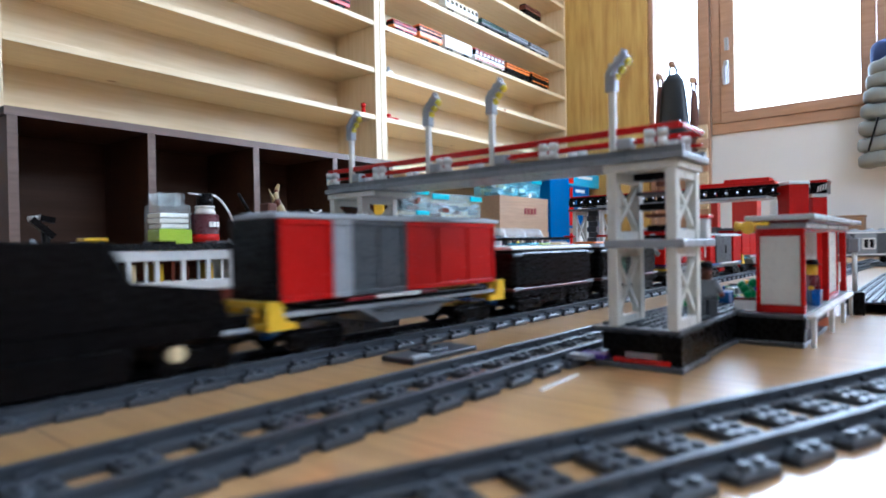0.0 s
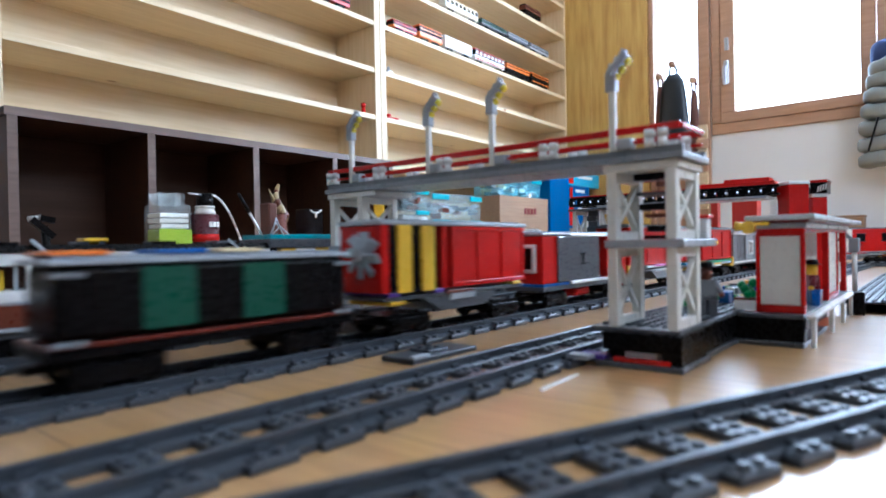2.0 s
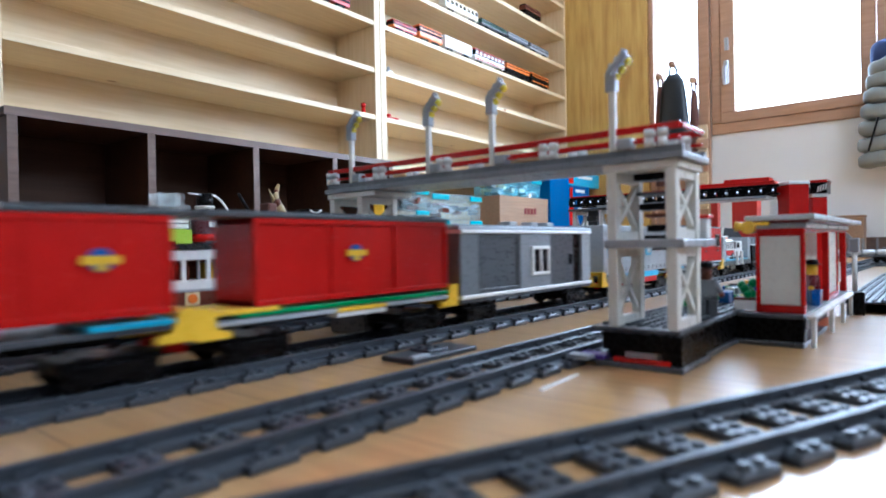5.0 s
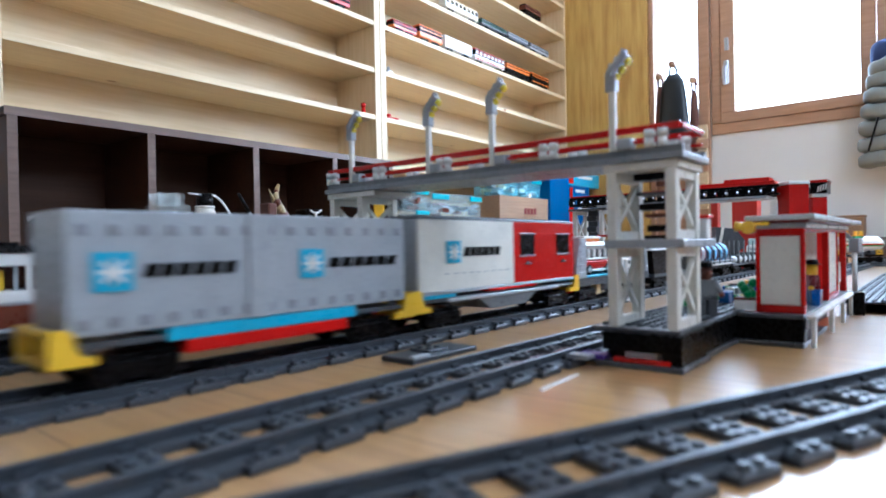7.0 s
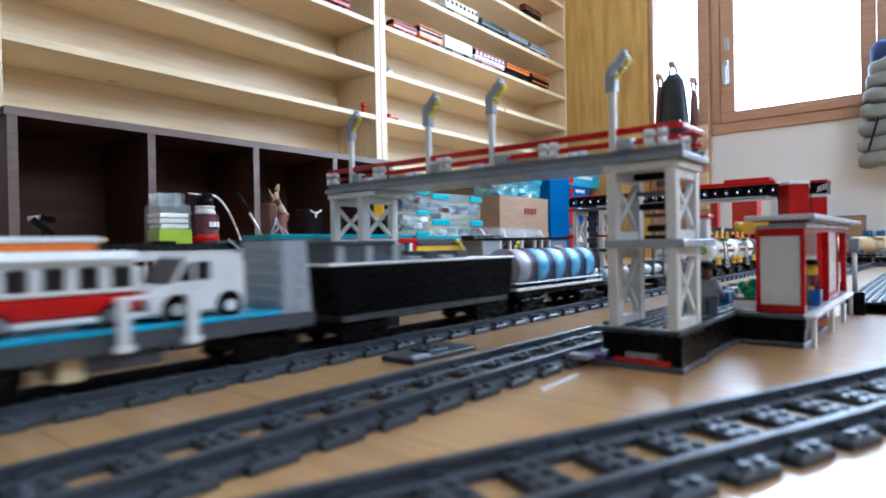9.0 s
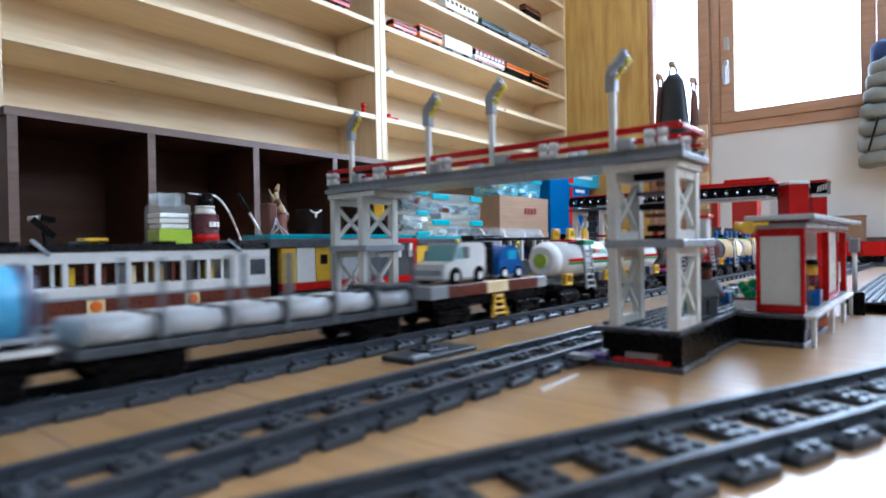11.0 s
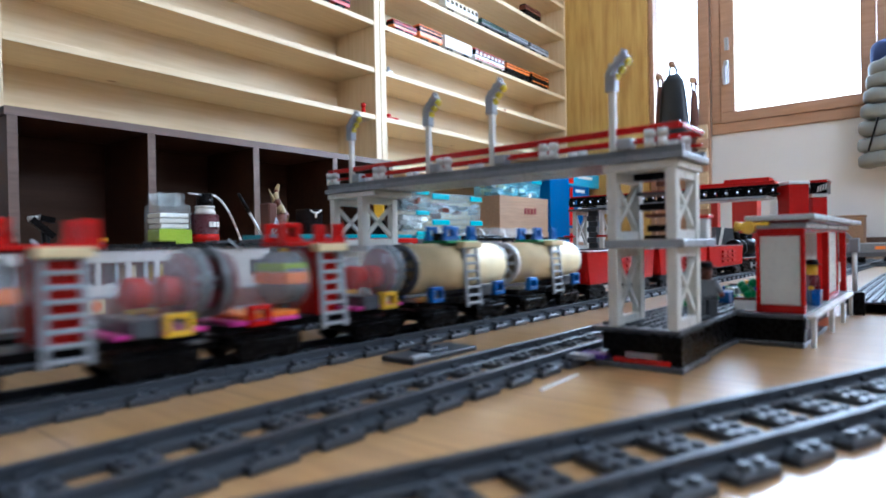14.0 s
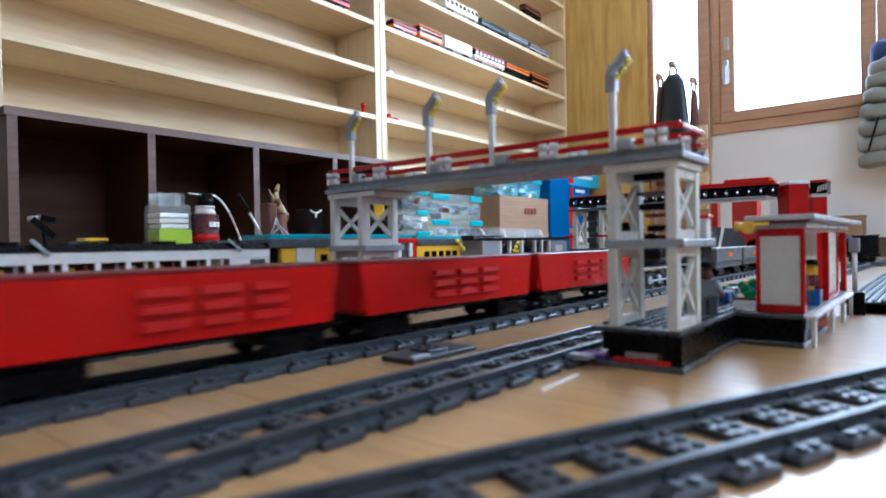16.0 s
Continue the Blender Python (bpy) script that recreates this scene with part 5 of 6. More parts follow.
tank_wagon(4.926, 5.072, TAN, WHITE, "tan", "tan toy tank wagon with white wheel end and blue brackets")

# red open wagons
for s0, s1 in ((5.078, 5.306), (5.326, 5.575), (5.588, 5.840)):
    w, L = wagon("gondola", "red open toy wagon with louvred sides", s0, s1)
    slab("frame", BLACK, w, 0.006, L - 0.006, 0.0270, 0.0300, 0.046)
    for ya, yb in ((-0.0252, -0.0225), (0.0225, 0.0252)):
        bm = bmesh.new()
        prism(bm, [(0.008, 0.0301), (L - 0.008, 0.0301), (L - 0.001, 0.0700), (0.001, 0.0700)], ya, yb)
        part("side_wall", bm, RED, w)
    slab("wagon_floor", RED, w, 0.008, L - 0.008, 0.0301, 0.0335, 0.0448)
    for xa, xb in ((0.004, 0.008), (L - 0.008, L - 0.004)):
        slab("end_wall", RED, w, xa, xb, 0.0336, 0.0695, 0.0448)
    slab("rim_strip", DKRED, w, 0.001, L - 0.001, 0.0701, 0.0722, 0.0515)
    for j in range(3):
        for k in range(3):
            x = 0.0855 + j * 0.0345
            z = 0.0385 + k * 0.0094
            for sy in (-1, 1):
                bm = bmesh.new()
                prism(bm, [(x, z), (x + 0.027, z), (x + 0.027, z + 0.0055), (x, z + 0.0055)], sy * 0.0250, sy * 0.0256)
                vs = box(bm, x, x + 0.027, sy * 0.0256, sy * 0.0292, z, z + 0.0048)
                for v in vs:
                    if v.co.z > z + 0.003 and abs(v.co.y) > 0.027:
                        v.co.y, v.co.z = sy * 0.0283, z + 0.0044
                part("louvre", bm, RED, w)

# steam engines and low grey wagons at the tail
def steam_engine(s0, s1, label, side_tanks=False):
    w, L = wagon("steam_engine", label, s0, s1, category="toy locomotive")
    slab("frame", BLACK, w, 0.0, L, 0.0270, 0.0330, 0.046)
    slab("running_board", MGREY, w, 0.01, L - 0.09, 0.0400, 0.0424, 0.0500)
    bm = bmesh.new()
    cyl(bm, (0.02, 0, 0.0640), (L - 0.086, 0, 0.0640), 0.0205, n=20)
    cyl(bm, (0.012, 0, 0.0640), (0.02, 0, 0.0640), 0.018, 0.0205, n=20)
    part("boiler", bm, BLACK, w)
    for k in range(4):
        x = 0.045 + k * (L - 0.16) / 3
        bm = bmesh.new()
        cyl(bm, (x, 0, 0.0640), (x + 0.003, 0, 0.0640), 0.0212, n=20)
        part("boiler_band", bm, DGREY, w)
    for name, x, rr, zz in (("chimney", 0.040, 0.0065, 0.112), ("steam_dome", 0.090, 0.0085, 0.098), ("sand_dome", 0.140, 0.0070, 0.096)):
        bm = bmesh.new()
        cyl(bm, (x, 0, 0.080), (x, 0, zz - 0.006), rr, n=12)
        cyl(bm, (x, 0, zz - 0.006), (x, 0, zz), rr * 1.25, rr, n=12)
        part(name, bm, BLACK, w)
    if side_tanks:
        for sy in (-1, 1):
            boxes("side_tank", BLACK, w, (0.045, L - 0.0855, sy * 0.0206, sy * 0.0245, 0.0426, 0.0780))
    slab("cab", BLACK, w, L - 0.085, L - 0.012, 0.0331, 0.0950, 0.048)
    for x in (L - 0.074, L - 0.046):
        boxes("cab_window", SMOKE, w, (x, x + 0.018, -0.0246, -0.0241, 0.066, 0.084), bev=0)
    slab("cab_roof", DGREY, w, L - 0.092, L - 0.004, 0.0951, 0.0990, 0.052)
    for x in (0.070, 0.110, 0.150):
        for sy in (-1, 1):
            bm = bmesh.new()
            cyl(bm, (x, sy * 0.0190, 0.0240), (x, sy * 0.0228, 0.0240), 0.0138, n=20)
            wheel = part("driving_wheel", bm, BLACK, w)
            bm = bmesh.new()
            cyl(bm, (x, sy * 0.0228, 0.0240), (x, sy * 0.0238, 0.0240), 0.0070, n=14)
            part("hub", bm, LGREY, wheel)
    for sy in (-1, 1):
        boxes("side_rod", LGREY, w, (0.070, 0.150, sy * 0.0239, sy * 0.0254, 0.0215, 0.0245))


steam_engine(5.850, 6.250, "black toy steam engine with grey side rods at the tail")
for s0, s1 in ((6.268, 6.462), (6.474, 6.668)):
    w, L = wagon("flat_wagon", "low grey toy wagon with orange mark", s0, s1)
    slab("frame", DGREY, w, 0.0, L, 0.0270, 0.0400, 0.047)
    slab("side_plank", MGREY, w, 0.004, L - 0.004, 0.0401, 0.0640, 0.049)
    slab("top_plate", LGREY, w, 0.0, L, 0.0641, 0.0668, 0.051)
    boxes("mark", ORANGE, w, (L / 2 - 0.014, L / 2 + 0.014, -0.0254, -0.0246, 0.0480, 0.0570), bev=0)
steam_engine(6.690, 6.985, "second black toy steam engine with flat side tanks", True)
w, L = wagon("tender", "black toy locomotive tender with straight sides", 6.998, 7.200)
slab("frame", BLACK, w, 0.0, L, 0.0270, 0.0350, 0.048)
slab("coal_box", BLACK, w, 0.002, L - 0.004, 0.0351, 0.0880, 0.050)
slab("rim", DGREY, w, 0.0, L - 0.002, 0.0881, 0.0905, 0.0512)

# ---- parked trains on the far track ----
def white_coach():
    c = thing("passenger_coach", "white and brown toy passenger coach with yellow-lit windows", "toy wagon", pose(0, COACH_Y, 0))
    x0, x1 = -0.20, 0.341
    boxes("underframe", DGREY, c, (x0, x1, -0.022, 0.022, 0.0195, 0.0300))
    boxes("brown_side", RBROWN, c, (x0, x1, -0.025, 0.025, 0.0310, 0.0470))
    boxes("grey_line", LGREY, c, (x0, x1, -0.0255, 0.0255, 0.0280, 0.0309), (x0, x1, -0.0253, 0.0253, 0.0471, 0.0490), bev=0.0003)
    boxes("window_sill", WHITE, c, (x0, x1, -0.025, 0.025, 0.0491, 0.0570))
    boxes("upper_side", WHITE, c, (x0, x1, -0.025, 0.025, 0.0745, 0.0835))
    n = 21
    for k in range(n + 1):
        x = 0.3005 - k * 0.0227
        boxes("window_pillar", WHITE, c, (x - 0.0021, x + 0.0021, -0.0248, -0.0215, 0.0570, 0.0745))
    for k in range(n):
        x = 0.3005 - (k + 0.5) * 0.0227
        boxes("seat", (YELLOW, RBROWN, YELLOW, TAN, RBROWN)[k % 5], c, (x - 0.007, x - 0.001, -0.014, 0.006, 0.0570, 0.0715))
        boxes("curtain", (WHITE, LGREY, RBROWN)[k % 3], c, (x + 0.003, x + 0.0058, -0.0200, -0.0185, 0.0572, 0.0743), bev=0)
    for x in (0.2615, 0.1845, 0.1075, 0.0305, -0.0465, -0.1235):
        boxes("badge", TAN, c, (x - 0.0065, x + 0.0065, -0.0262, -0.0251, 0.0355, 0.0465), bev=0)
        bm = bmesh.new()
        cyl(bm, (x, -0.0262, 0.0412), (x, -0.0275, 0.0412), 0.0046, 0.0040, n=8)
        part("badge_mark", bm, ORANGE, c)
    boxes("inner_wall", RBROWN, c, (x0 + 0.002, x1 - 0.042, 0.0080, 0.0110, 0.0570, 0.0745))
    boxes("end_wall", WHITE, c, (x1 - 0.039, x1, -0.0248, 0.0248, 0.0570, 0.0745))
    boxes("end_window", DGREY, c, (x1 - 0.022, x1 - 0.006, -0.0254, -0.0249, 0.0590, 0.0735), bev=0)
    bm = bmesh.new()
    prism(bm, [(-0.0262, 0.0836), (0.0262, 0.0836), (0.0215, 0.0890), (-0.0215, 0.0890)], x0, x1)
    bmesh.ops.transform(bm, matrix=Matrix.Rotation(radians(-90), 4, "Z"), verts=bm.verts[:])
    bmesh.ops.transform(bm, matrix=Matrix.Diagonal((1, 1, 1, 1)), verts=bm.verts[:])
    part("roof", bm, BLACK, c)
    for k in range(9):
        x = x0 + 0.03 + k * 0.058
        boxes("roof_vent", BLACK if k % 2 else DGREY, c, (x, x + 0.02, -0.010, 0.010, 0.0891, 0.0915))
    boxes("roof_hatch", YELLOW, c, (0.182, 0.200, -0.012, 0.004, 0.0916, 0.0940), (0.186, 0.194, -0.010, 0.002, 0.0891, 0.0916))
    for x in (0.148, 0.303):
        bm = bmesh.new()
        bar(bm, (x + 0.006, -0.0266, 0.0815), (x - 0.004, -0.0215, 0.0925), 0.006, 0.002)
        part("roof_bracket", bm, LGREY, c)
    for x in (-0.14, -0.02, 0.12, 0.28):
        bogie(c, x)


white_coach()


def yellow_railcar():
    c = thing("yellow_railcar", "yellow and grey toy railcar with teal roof and white door", "toy wagon", pose(0, COACH_Y, 0))
    boxes("bellows", BLACK, c, (0.343, 0.353, -0.020, 0.020, 0.0195, 0.0865))
    boxes("underframe", DGREY, c, (0.354, 0.640, -0.023, 0.023, 0.0195, 0.0400))
    boxes("red_sill", RED, c, (0.354, 0.640, -0.0252, 0.0252, 0.0401, 0.0480))
    for a, b, mt in ((0.354, 0.372, YELLOW), (0.372, 0.396, WHITE), (0.396, 0.420, YELLOW), (0.420, 0.470, LGREY), (0.470, 0.545, DGREY), (0.552, 0.640, YELLOW)):
        boxes("side_panel", mt, c, (a, b - 0.0003, -0.025, 0.025, 0.0481, 0.0835))
    for x in (0.402, 0.566, 0.580, 0.594, 0.608, 0.622):
        boxes("small_window", SMOKE, c, (x, x + 0.009, -0.0256, -0.0251, 0.0660, 0.0760), bev=0)
    boxes("door_hinge", YELLOW, c, (0.351, 0.356, -0.028, -0.0252, 0.056, 0.060), (0.351, 0.356, -0.028, -0.0252, 0.074, 0.078))
    boxes("red_corner", RED, c, (0.5452, 0.5516, -0.0256, 0.0256, 0.0481, 0.0885))
    boxes("eave", DGREY, c, (0.340, 0.5445, -0.0268, 0.0268, 0.0836, 0.0925), (0.552, 0.642, -0.0268, 0.0268, 0.0836, 0.0915))
    boxes("teal_roof", TEAL, c, (0.342, 0.5445, -0.0245, 0.0245, 0.0926, 0.0970), (0.552, 0.642, -0.0245, 0.0245, 0.0916, 0.0955))
    boxes("red_roof", RED, c, (0.440, 0.550, -0.0290, -0.0269, 0.0870, 0.0925))
    for x in (0.43, 0.46, 0.515, 0.535):
        boxes("roof_post", WHITE, c, (x, x + 0.006, -0.0290, -0.0252, 0.0700, 0.0865))
    bm = bmesh.new()
    for k in range(3):
        ball(bm, (0.640 - 0.006 * k, -0.029, 0.078 + 0.005 * k), 0.0035, u=8, v=6)
    part("gold_lamp", bm, YELLOW_LED, c)
    for x in (0.40, 0.59):
        bogie(c, x)


yellow_railcar()


def glass_tram():
    c = thing("tram_shelter", "grey toy tram with clear domed roof and white window frames", "toy wagon", pose(0.028, COACH_Y + 0.02, 0))
    boxes("underframe", DGREY, c, (0.665, 0.950, -0.023, 0.023, 0.0, 0.0560))
    boxes("side", LGREY, c, (0.690, 0.735, -0.025, 0.025, 0.0561, 0.0890))
    boxes("side", LGREY, c, (0.893, 0.948, -0.025, 0.025, 0.0561, 0.0870))
    boxes("red_seats", RED, c, (0.742, 0.772, -0.018, -0.004, 0.0561, 0.0650), (0.845, 0.885, -0.018, -0.004, 0.0561, 0.0650))
    for x in (0.738, 0.765, 0.800, 0.840, 0.862, 0.888):
        boxes("window_post", WHITE, c, (x - 0.003, x + 0.003, -0.025, -0.020, 0.0561, 0.0885))
    boxes("back_wall", BLUE, c, (0.738, 0.890, 0.016, 0.020, 0.0561, 0.0885))
    boxes("dark_roof", BLACK, c, (0.665, 0.955, -0.0275, 0.0275, 0.0891, 0.0935), (0.668, 0.740, -0.026, 0.026, 0.0936, 0.0965))
    bm = bmesh.new()
    cyl(bm, (0.705, 0, 0.0925), (0.880, 0, 0.0925), 0.0165, n=20)
    part("clear_dome", bm, FROST, c, "clear rounded roof dome")
    for k in range(4):
        x = 0.707 + k * 0.0570
        bm = bmesh.new()
        cyl(bm, (x - 0.0009, 0, 0.0925), (x + 0.0009, 0, 0.0925), 0.0172, n=20, cap=False)
        part("dome_rib", bm, WHITE, c)
    boxes("white_box", WHITE, c, (0.905, 0.930, -0.0258, -0.0251, 0.0650, 0.0800), bev=0)
    bm = bmesh.new()
    for k in range(3):
        ball(bm, (0.766 + 0.006 * k, -0.030, 0.072 + 0.006 * k), 0.0035, u=8, v=6)
    box(bm, 0.764, 0.782, -0.0300, -0.0252, 0.070, 0.074)
    part("gold_lamp", bm, YELLOW_LED, c)


glass_tram()


# ---- second bridge with a lit black girder ----
def girder_bridge():
    g = thing("girder_bridge", "toy bridge with black perforated girder, red towers, tiny lights", "toy bridge", pose(1.0, 0, 0))
    for x0, x1 in ((-0.004, 0.004), (0.044, 0.052)):
        bm = bmesh.new()
        box(bm, x0, x1, 0.184, 0.524, 0.1600, 0.1640, 0.0005)
        box(bm, x0, x1, 0.184, 0.524, 0.1480, 0.1515, 0.0005)
        for k in range(4, 25):
            y = 0.127 + k * 0.0162
            box(bm, x0, x1, y, y + 0.0095, 0.1515, 0.1600)
        part("girder", bm, BLACK, g, "black perforated girder")
    boxes("lower_chord", LGREY, g, (-0.006, 0.054, 0.200, 0.470, 0.1440, 0.1479))
    boxes("red_edge", RED, g, (-0.005, 0.053, 0.188, 0.521, 0.1641, 0.1662))
    boxes("roof_beam", RED, g, (-0.003, 0.05, 0.190, 0.262, 0.1663, 0.1700))
    bm = bmesh.new()
    for k in range(3, 24):
        y = 0.1385 + k * 0.0162
        cyl(bm, (-0.0045, y + 0.0045, 0.1555), (-0.0038, y + 0.0045, 0.1555), 0.0009, n=8)
    part("small_lights", bm, LIGHT_LED, g, "row of tiny white lights")
    tower(g, 0.0, 0.05, 0.4610, 0.521, ((0.0, 0.066), (0.072, 0.1400)))
    boxes("tower_plate", DGREY, g, (-0.004, 0.055, 0.455, 0.527, 0.0661, 0.0719), (-0.004, 0.055, 0.455, 0.527, 0.1401, 0.1439))
    bm = bmesh.new()
    for k in range(14):
        z = 0.004 + k * 0.0098
        box(bm, 0.016 + 0.006 * (k % 2), 0.034 - 0.006 * (k % 2), 0.482, 0.500, z, z + 0.0094, 0.0005)
    part("lift_core", bm, DGREY, g)
    boxes("red_tile", RED, g, (-0.008, 0.002, 0.448, 0.470, 0.0925, 0.0960), (-0.008, 0.002, 0.515, 0.535, 0.0925, 0.0960))
    for cx, cy, half, top, turn in ((0.022, 0.1705, 0.0150, 0.1625, 42), (0.045, 0.1440, 0.0105, 0.1435, 36)):
        p = boxes("red_pillar", RED, g, (-half, half, -half, half, 0.0, top), label="red block pillar")
        p.matrix_basis = pose(cx, cy, 0, 0, 0, turn)
        boxes("pillar_cap", WHITE, p, (-half - 0.001, half + 0.001, -half - 0.001, half + 0.001, top + 0.0001, top + 0.0050))
    boxes("white_post", WHITE, g, (-0.010, 0.0, 0.186, 0.195, 0.0, 0.140))
    boxes("dark_stairs", DGREY, g, (0.055, 0.075, 0.1480, 0.1620, 0.0, 0.160))
    boxes("tail_deck", BLACK, g, (0.036, 0.075, 0.1290, 0.1500, 0.1490, 0.1650))
    boxes("tail_cap", RED, g, (0.034, 0.077, 0.1280, 0.1560, 0.1651, 0.1690))
    bm = bmesh.new()
    for k in range(4):
        z = 0.150 + 0.001 * k
        bar(bm, (0.0352, 0.1405 - 0.0032 * k, z + 0.001), (0.0352, 0.1390 - 0.0032 * k, z + 0.010), 0.0018, 0.0018)
    part("ladder_rungs", bm, WHITE, g)


girder_bridge()


def red_portal():
    g = thing("crane_portal", "orange-red toy portal with two legs", "toy crane", pose(1.85, 0, 0))
    boxes("leg", ORANGE_RED, g, (-0.02, 0.03, 0.392, 0.456, 0.0, 0.237), label="broad orange-red leg")
    boxes("leg", ORANGE_RED, g, (0.0, 0.03, 0.500, 0.518, 0.0, 0.233))
    bm = bmesh.new()
    for y0, y1, z0, z1 in ((0.360, 0.476, 0.2371, 0.252), (0.476, 0.545, 0.2331, 0.244)):
        box(bm, -0.024, 0.034, y0, y1, z0, z1, 0.001)
    part("top_beam", bm, RED, g)


red_portal()


def dark_lander():
    t = thing("toy_vehicle", "dark grey wedge-shaped toy vehicle with white stripe on legs", "toy vehicle", pose(1.76, 0.450, 0, 0, 0, -60))
    bm = bmesh.new()
    prism(bm, [(-0.036, 0.052), (0.012, 0.046), (0.036, 0.062), (0.036, 0.082), (0.014, 0.112), (-0.036, 0.118)], -0.022, 0.022)
    part("hull", bm, DGREY, t)
    bm = bmesh.new()
    bar(bm, (-0.030, -0.0232, 0.056), (-0.018, -0.0232, 0.116), 0.0012, 0.007)
    part("white_stripe", bm, WHITE, t)
    for x in (-0.026, 0.016):
        for y in (-0.014, 0.014):
            boxes("leg", BLACK, t, (x - 0.004, x + 0.004, y - 0.004, y + 0.004, 0.0, 0.052))


dark_lander()


def banner_stand():
    t = thing("toy_tower", "black and yellow toy tower behind the bridge", "toy model", pose(1.075, 1.10, 0, 0, 0, 45))
    boxes("base", BLACK, t, (-0.024, 0.024, -0.02, 0.02, 0.0, 0.090), (-0.016, 0.022, -0.016, 0.016, 0.090, 0.150), bev=0.003)
    boxes("arm", BLACK, t, (0.006, 0.040, -0.010, 0.010, 0.150, 0.196), bev=0.003)
    boxes("yellow_cap", YELLOW, t, (-0.026, 0.004, -0.013, 0.013, 0.1505, 0.212), bev=0.003)


banner_stand()


# ---- small toy figures and platform furniture ----
def figure(m, legs, torso, hat, label, face=YELLOW):
    """A block toy figure as one plain mesh."""
    bm = bmesh.new()
    for sx in (-0.0042, 0.0042):
        box(bm, -0.0035, 0.0035, sx - 0.0036, sx + 0.0036, 0.0, 0.0115, 0.0006)
    box(bm, -0.0038, 0.0038, -0.0078, 0.0078, 0.0116, 0.0140, 0.0004)
    vs = box(bm, -0.0040, 0.0040, -0.0078, 0.0078, 0.0141, 0.0265, 0.0006)
    for v in vs:
        if v.is_valid and v.co.z > 0.022:
            v.co.y *= 0.76
    for sy in (-1, 1):
        cyl(bm, (0, sy * 0.0070, 0.0250), (-0.004, sy * 0.0098, 0.0165), 0.0024, n=8)
        ball(bm, (-0.0045, sy * 0.0100, 0.0152), 0.0023, u=8, v=6)
    cyl(bm, (0, 0, 0.0266), (0, 0, 0.0355), 0.0048, n=14)
    cyl(bm, (0, 0, 0.0356), (0, 0, 0.0400), 0.0056, 0.0050, n=14)
    cyl(bm, (0, 0, 0.0356), (0, 0, 0.0364), 0.0078, n=14)
    bm.faces.ensure_lookup_table()
    o = part("toy_figure", bm, torso)
    me = o.data
    for mt in (legs, face, hat):
        me.materials.append(mt)
    for p in me.polygons:
        z = sum(me.vertices[i].co.z for i in p.vertices) / len(p.vertices)
        y = max(abs(me.vertices[i].co.y) for i in p.vertices)
        p.material_index = 1 if z < 0.0141 else (3 if z > 0.0354 else (2 if z > 0.0265 or (z < 0.0178 and y > 0.008) else 0))
    o.matrix_basis = m
    return tagged(o, label, "toy figure", "toy figures at the station")


figure(pose(0.470, 0.1365, 0.0276, 0, 0, 35), DGREY, MGREY, BLACK, "toy figure in dark grey with black hat", RBROWN)
figure(pose(0.612, 0.0885, 0.0248, 0, 0, -60), BLUE, DKRED, BLACK, "toy station guard with blue legs and black cap")


def clutter(m, mats, seed, n, spread, label):
    """A loose heap of small bricks on the platform."""
    rnd = random.Random(seed)
    h = thing("brick_heap", label, "toy bricks", m)
    for k in range(n):
        x, y = rnd.uniform(-spread, spread), rnd.uniform(-0.012, 0.012)
        l, d = rnd.choice((0.0083, 0.0125, 0.0167)), 0.0080
        z = 0.0
        bm = bmesh.new()
        box(bm, -l / 2, l / 2, -d / 2, d / 2, z, z + rnd.choice((0.0033, 0.0095)), 0.0004)
        b = part("brick", bm, rnd.choice(mats), h)
        b.matrix_basis = pose(x, y, 0.0019, 0, 0, rnd.choice((0, 90, 20, -35)))


clutter(pose(0.640, 0.158, 0.0258), (YELLOW, BLUE, GREEN, WHITE, LGREY, ORANGE, BLACK), 4, 34, 0.13, "heap of mixed coloured toy bricks on the platform")


def ticket_machine():
    t = thing("ticket_machine", "white toy ticket machine with green screen", "toy machine", pose(0.752, 0.0890, 0.0248))
    boxes("stand", DGREY, t, (-0.003, 0.003, -0.003, 0.003, 0.0, 0.012))
    boxes("case", CREAM, t, (-0.004, 0.004, -0.006, 0.006, 0.0121, 0.0330))
    boxes("screen", GREEN, t, (-0.0047, -0.0041, -0.0045, 0.0045, 0.0240, 0.0315), bev=0)


ticket_machine()


def ramp_bench():
    t = thing("platform_bench", "pale blue-white toy platform edge on legs", "toy platform", pose(0, 0, 0))
    boxes("top", WHITE, t, (0.528, 0.775, 0.0735, 0.0800, 0.0215, 0.0245))
    for x in (0.529, 0.625, 0.700, 0.768):
        boxes("leg", WHITE, t, (x, x + 0.004, 0.0740, 0.0775, 0.0, 0.0214))
    boxes("dark_end", BLACK, t, (0.776, 0.792, 0.064, 0.080, 0.0, 0.0245))


ramp_bench()


def lamp_post():
    t = thing("toy_lamp_post", "white toy lamp post with grey head", "toy lamp", pose(0.830, 0.0775, 0.0143))
    bm = bmesh.new()
    cyl(bm, (0, 0, 0.003), (0, 0, 0.058), 0.0026, n=10)
    part("pole", bm, WHITE, t)
    boxes("foot", DGREY, t, (-0.008, 0.008, -0.006, 0.006, 0.0, 0.003))
    bm = bmesh.new()
    box(bm, -0.005, 0.005, -0.005, 0.005, 0.0520, 0.0680, 0.0008)
    bar(bm, (0, 0.003, 0.067), (0, 0.012, 0.0775), 0.004, 0.004)
    part("lamp_head", bm, LGREY, t)


lamp_post()


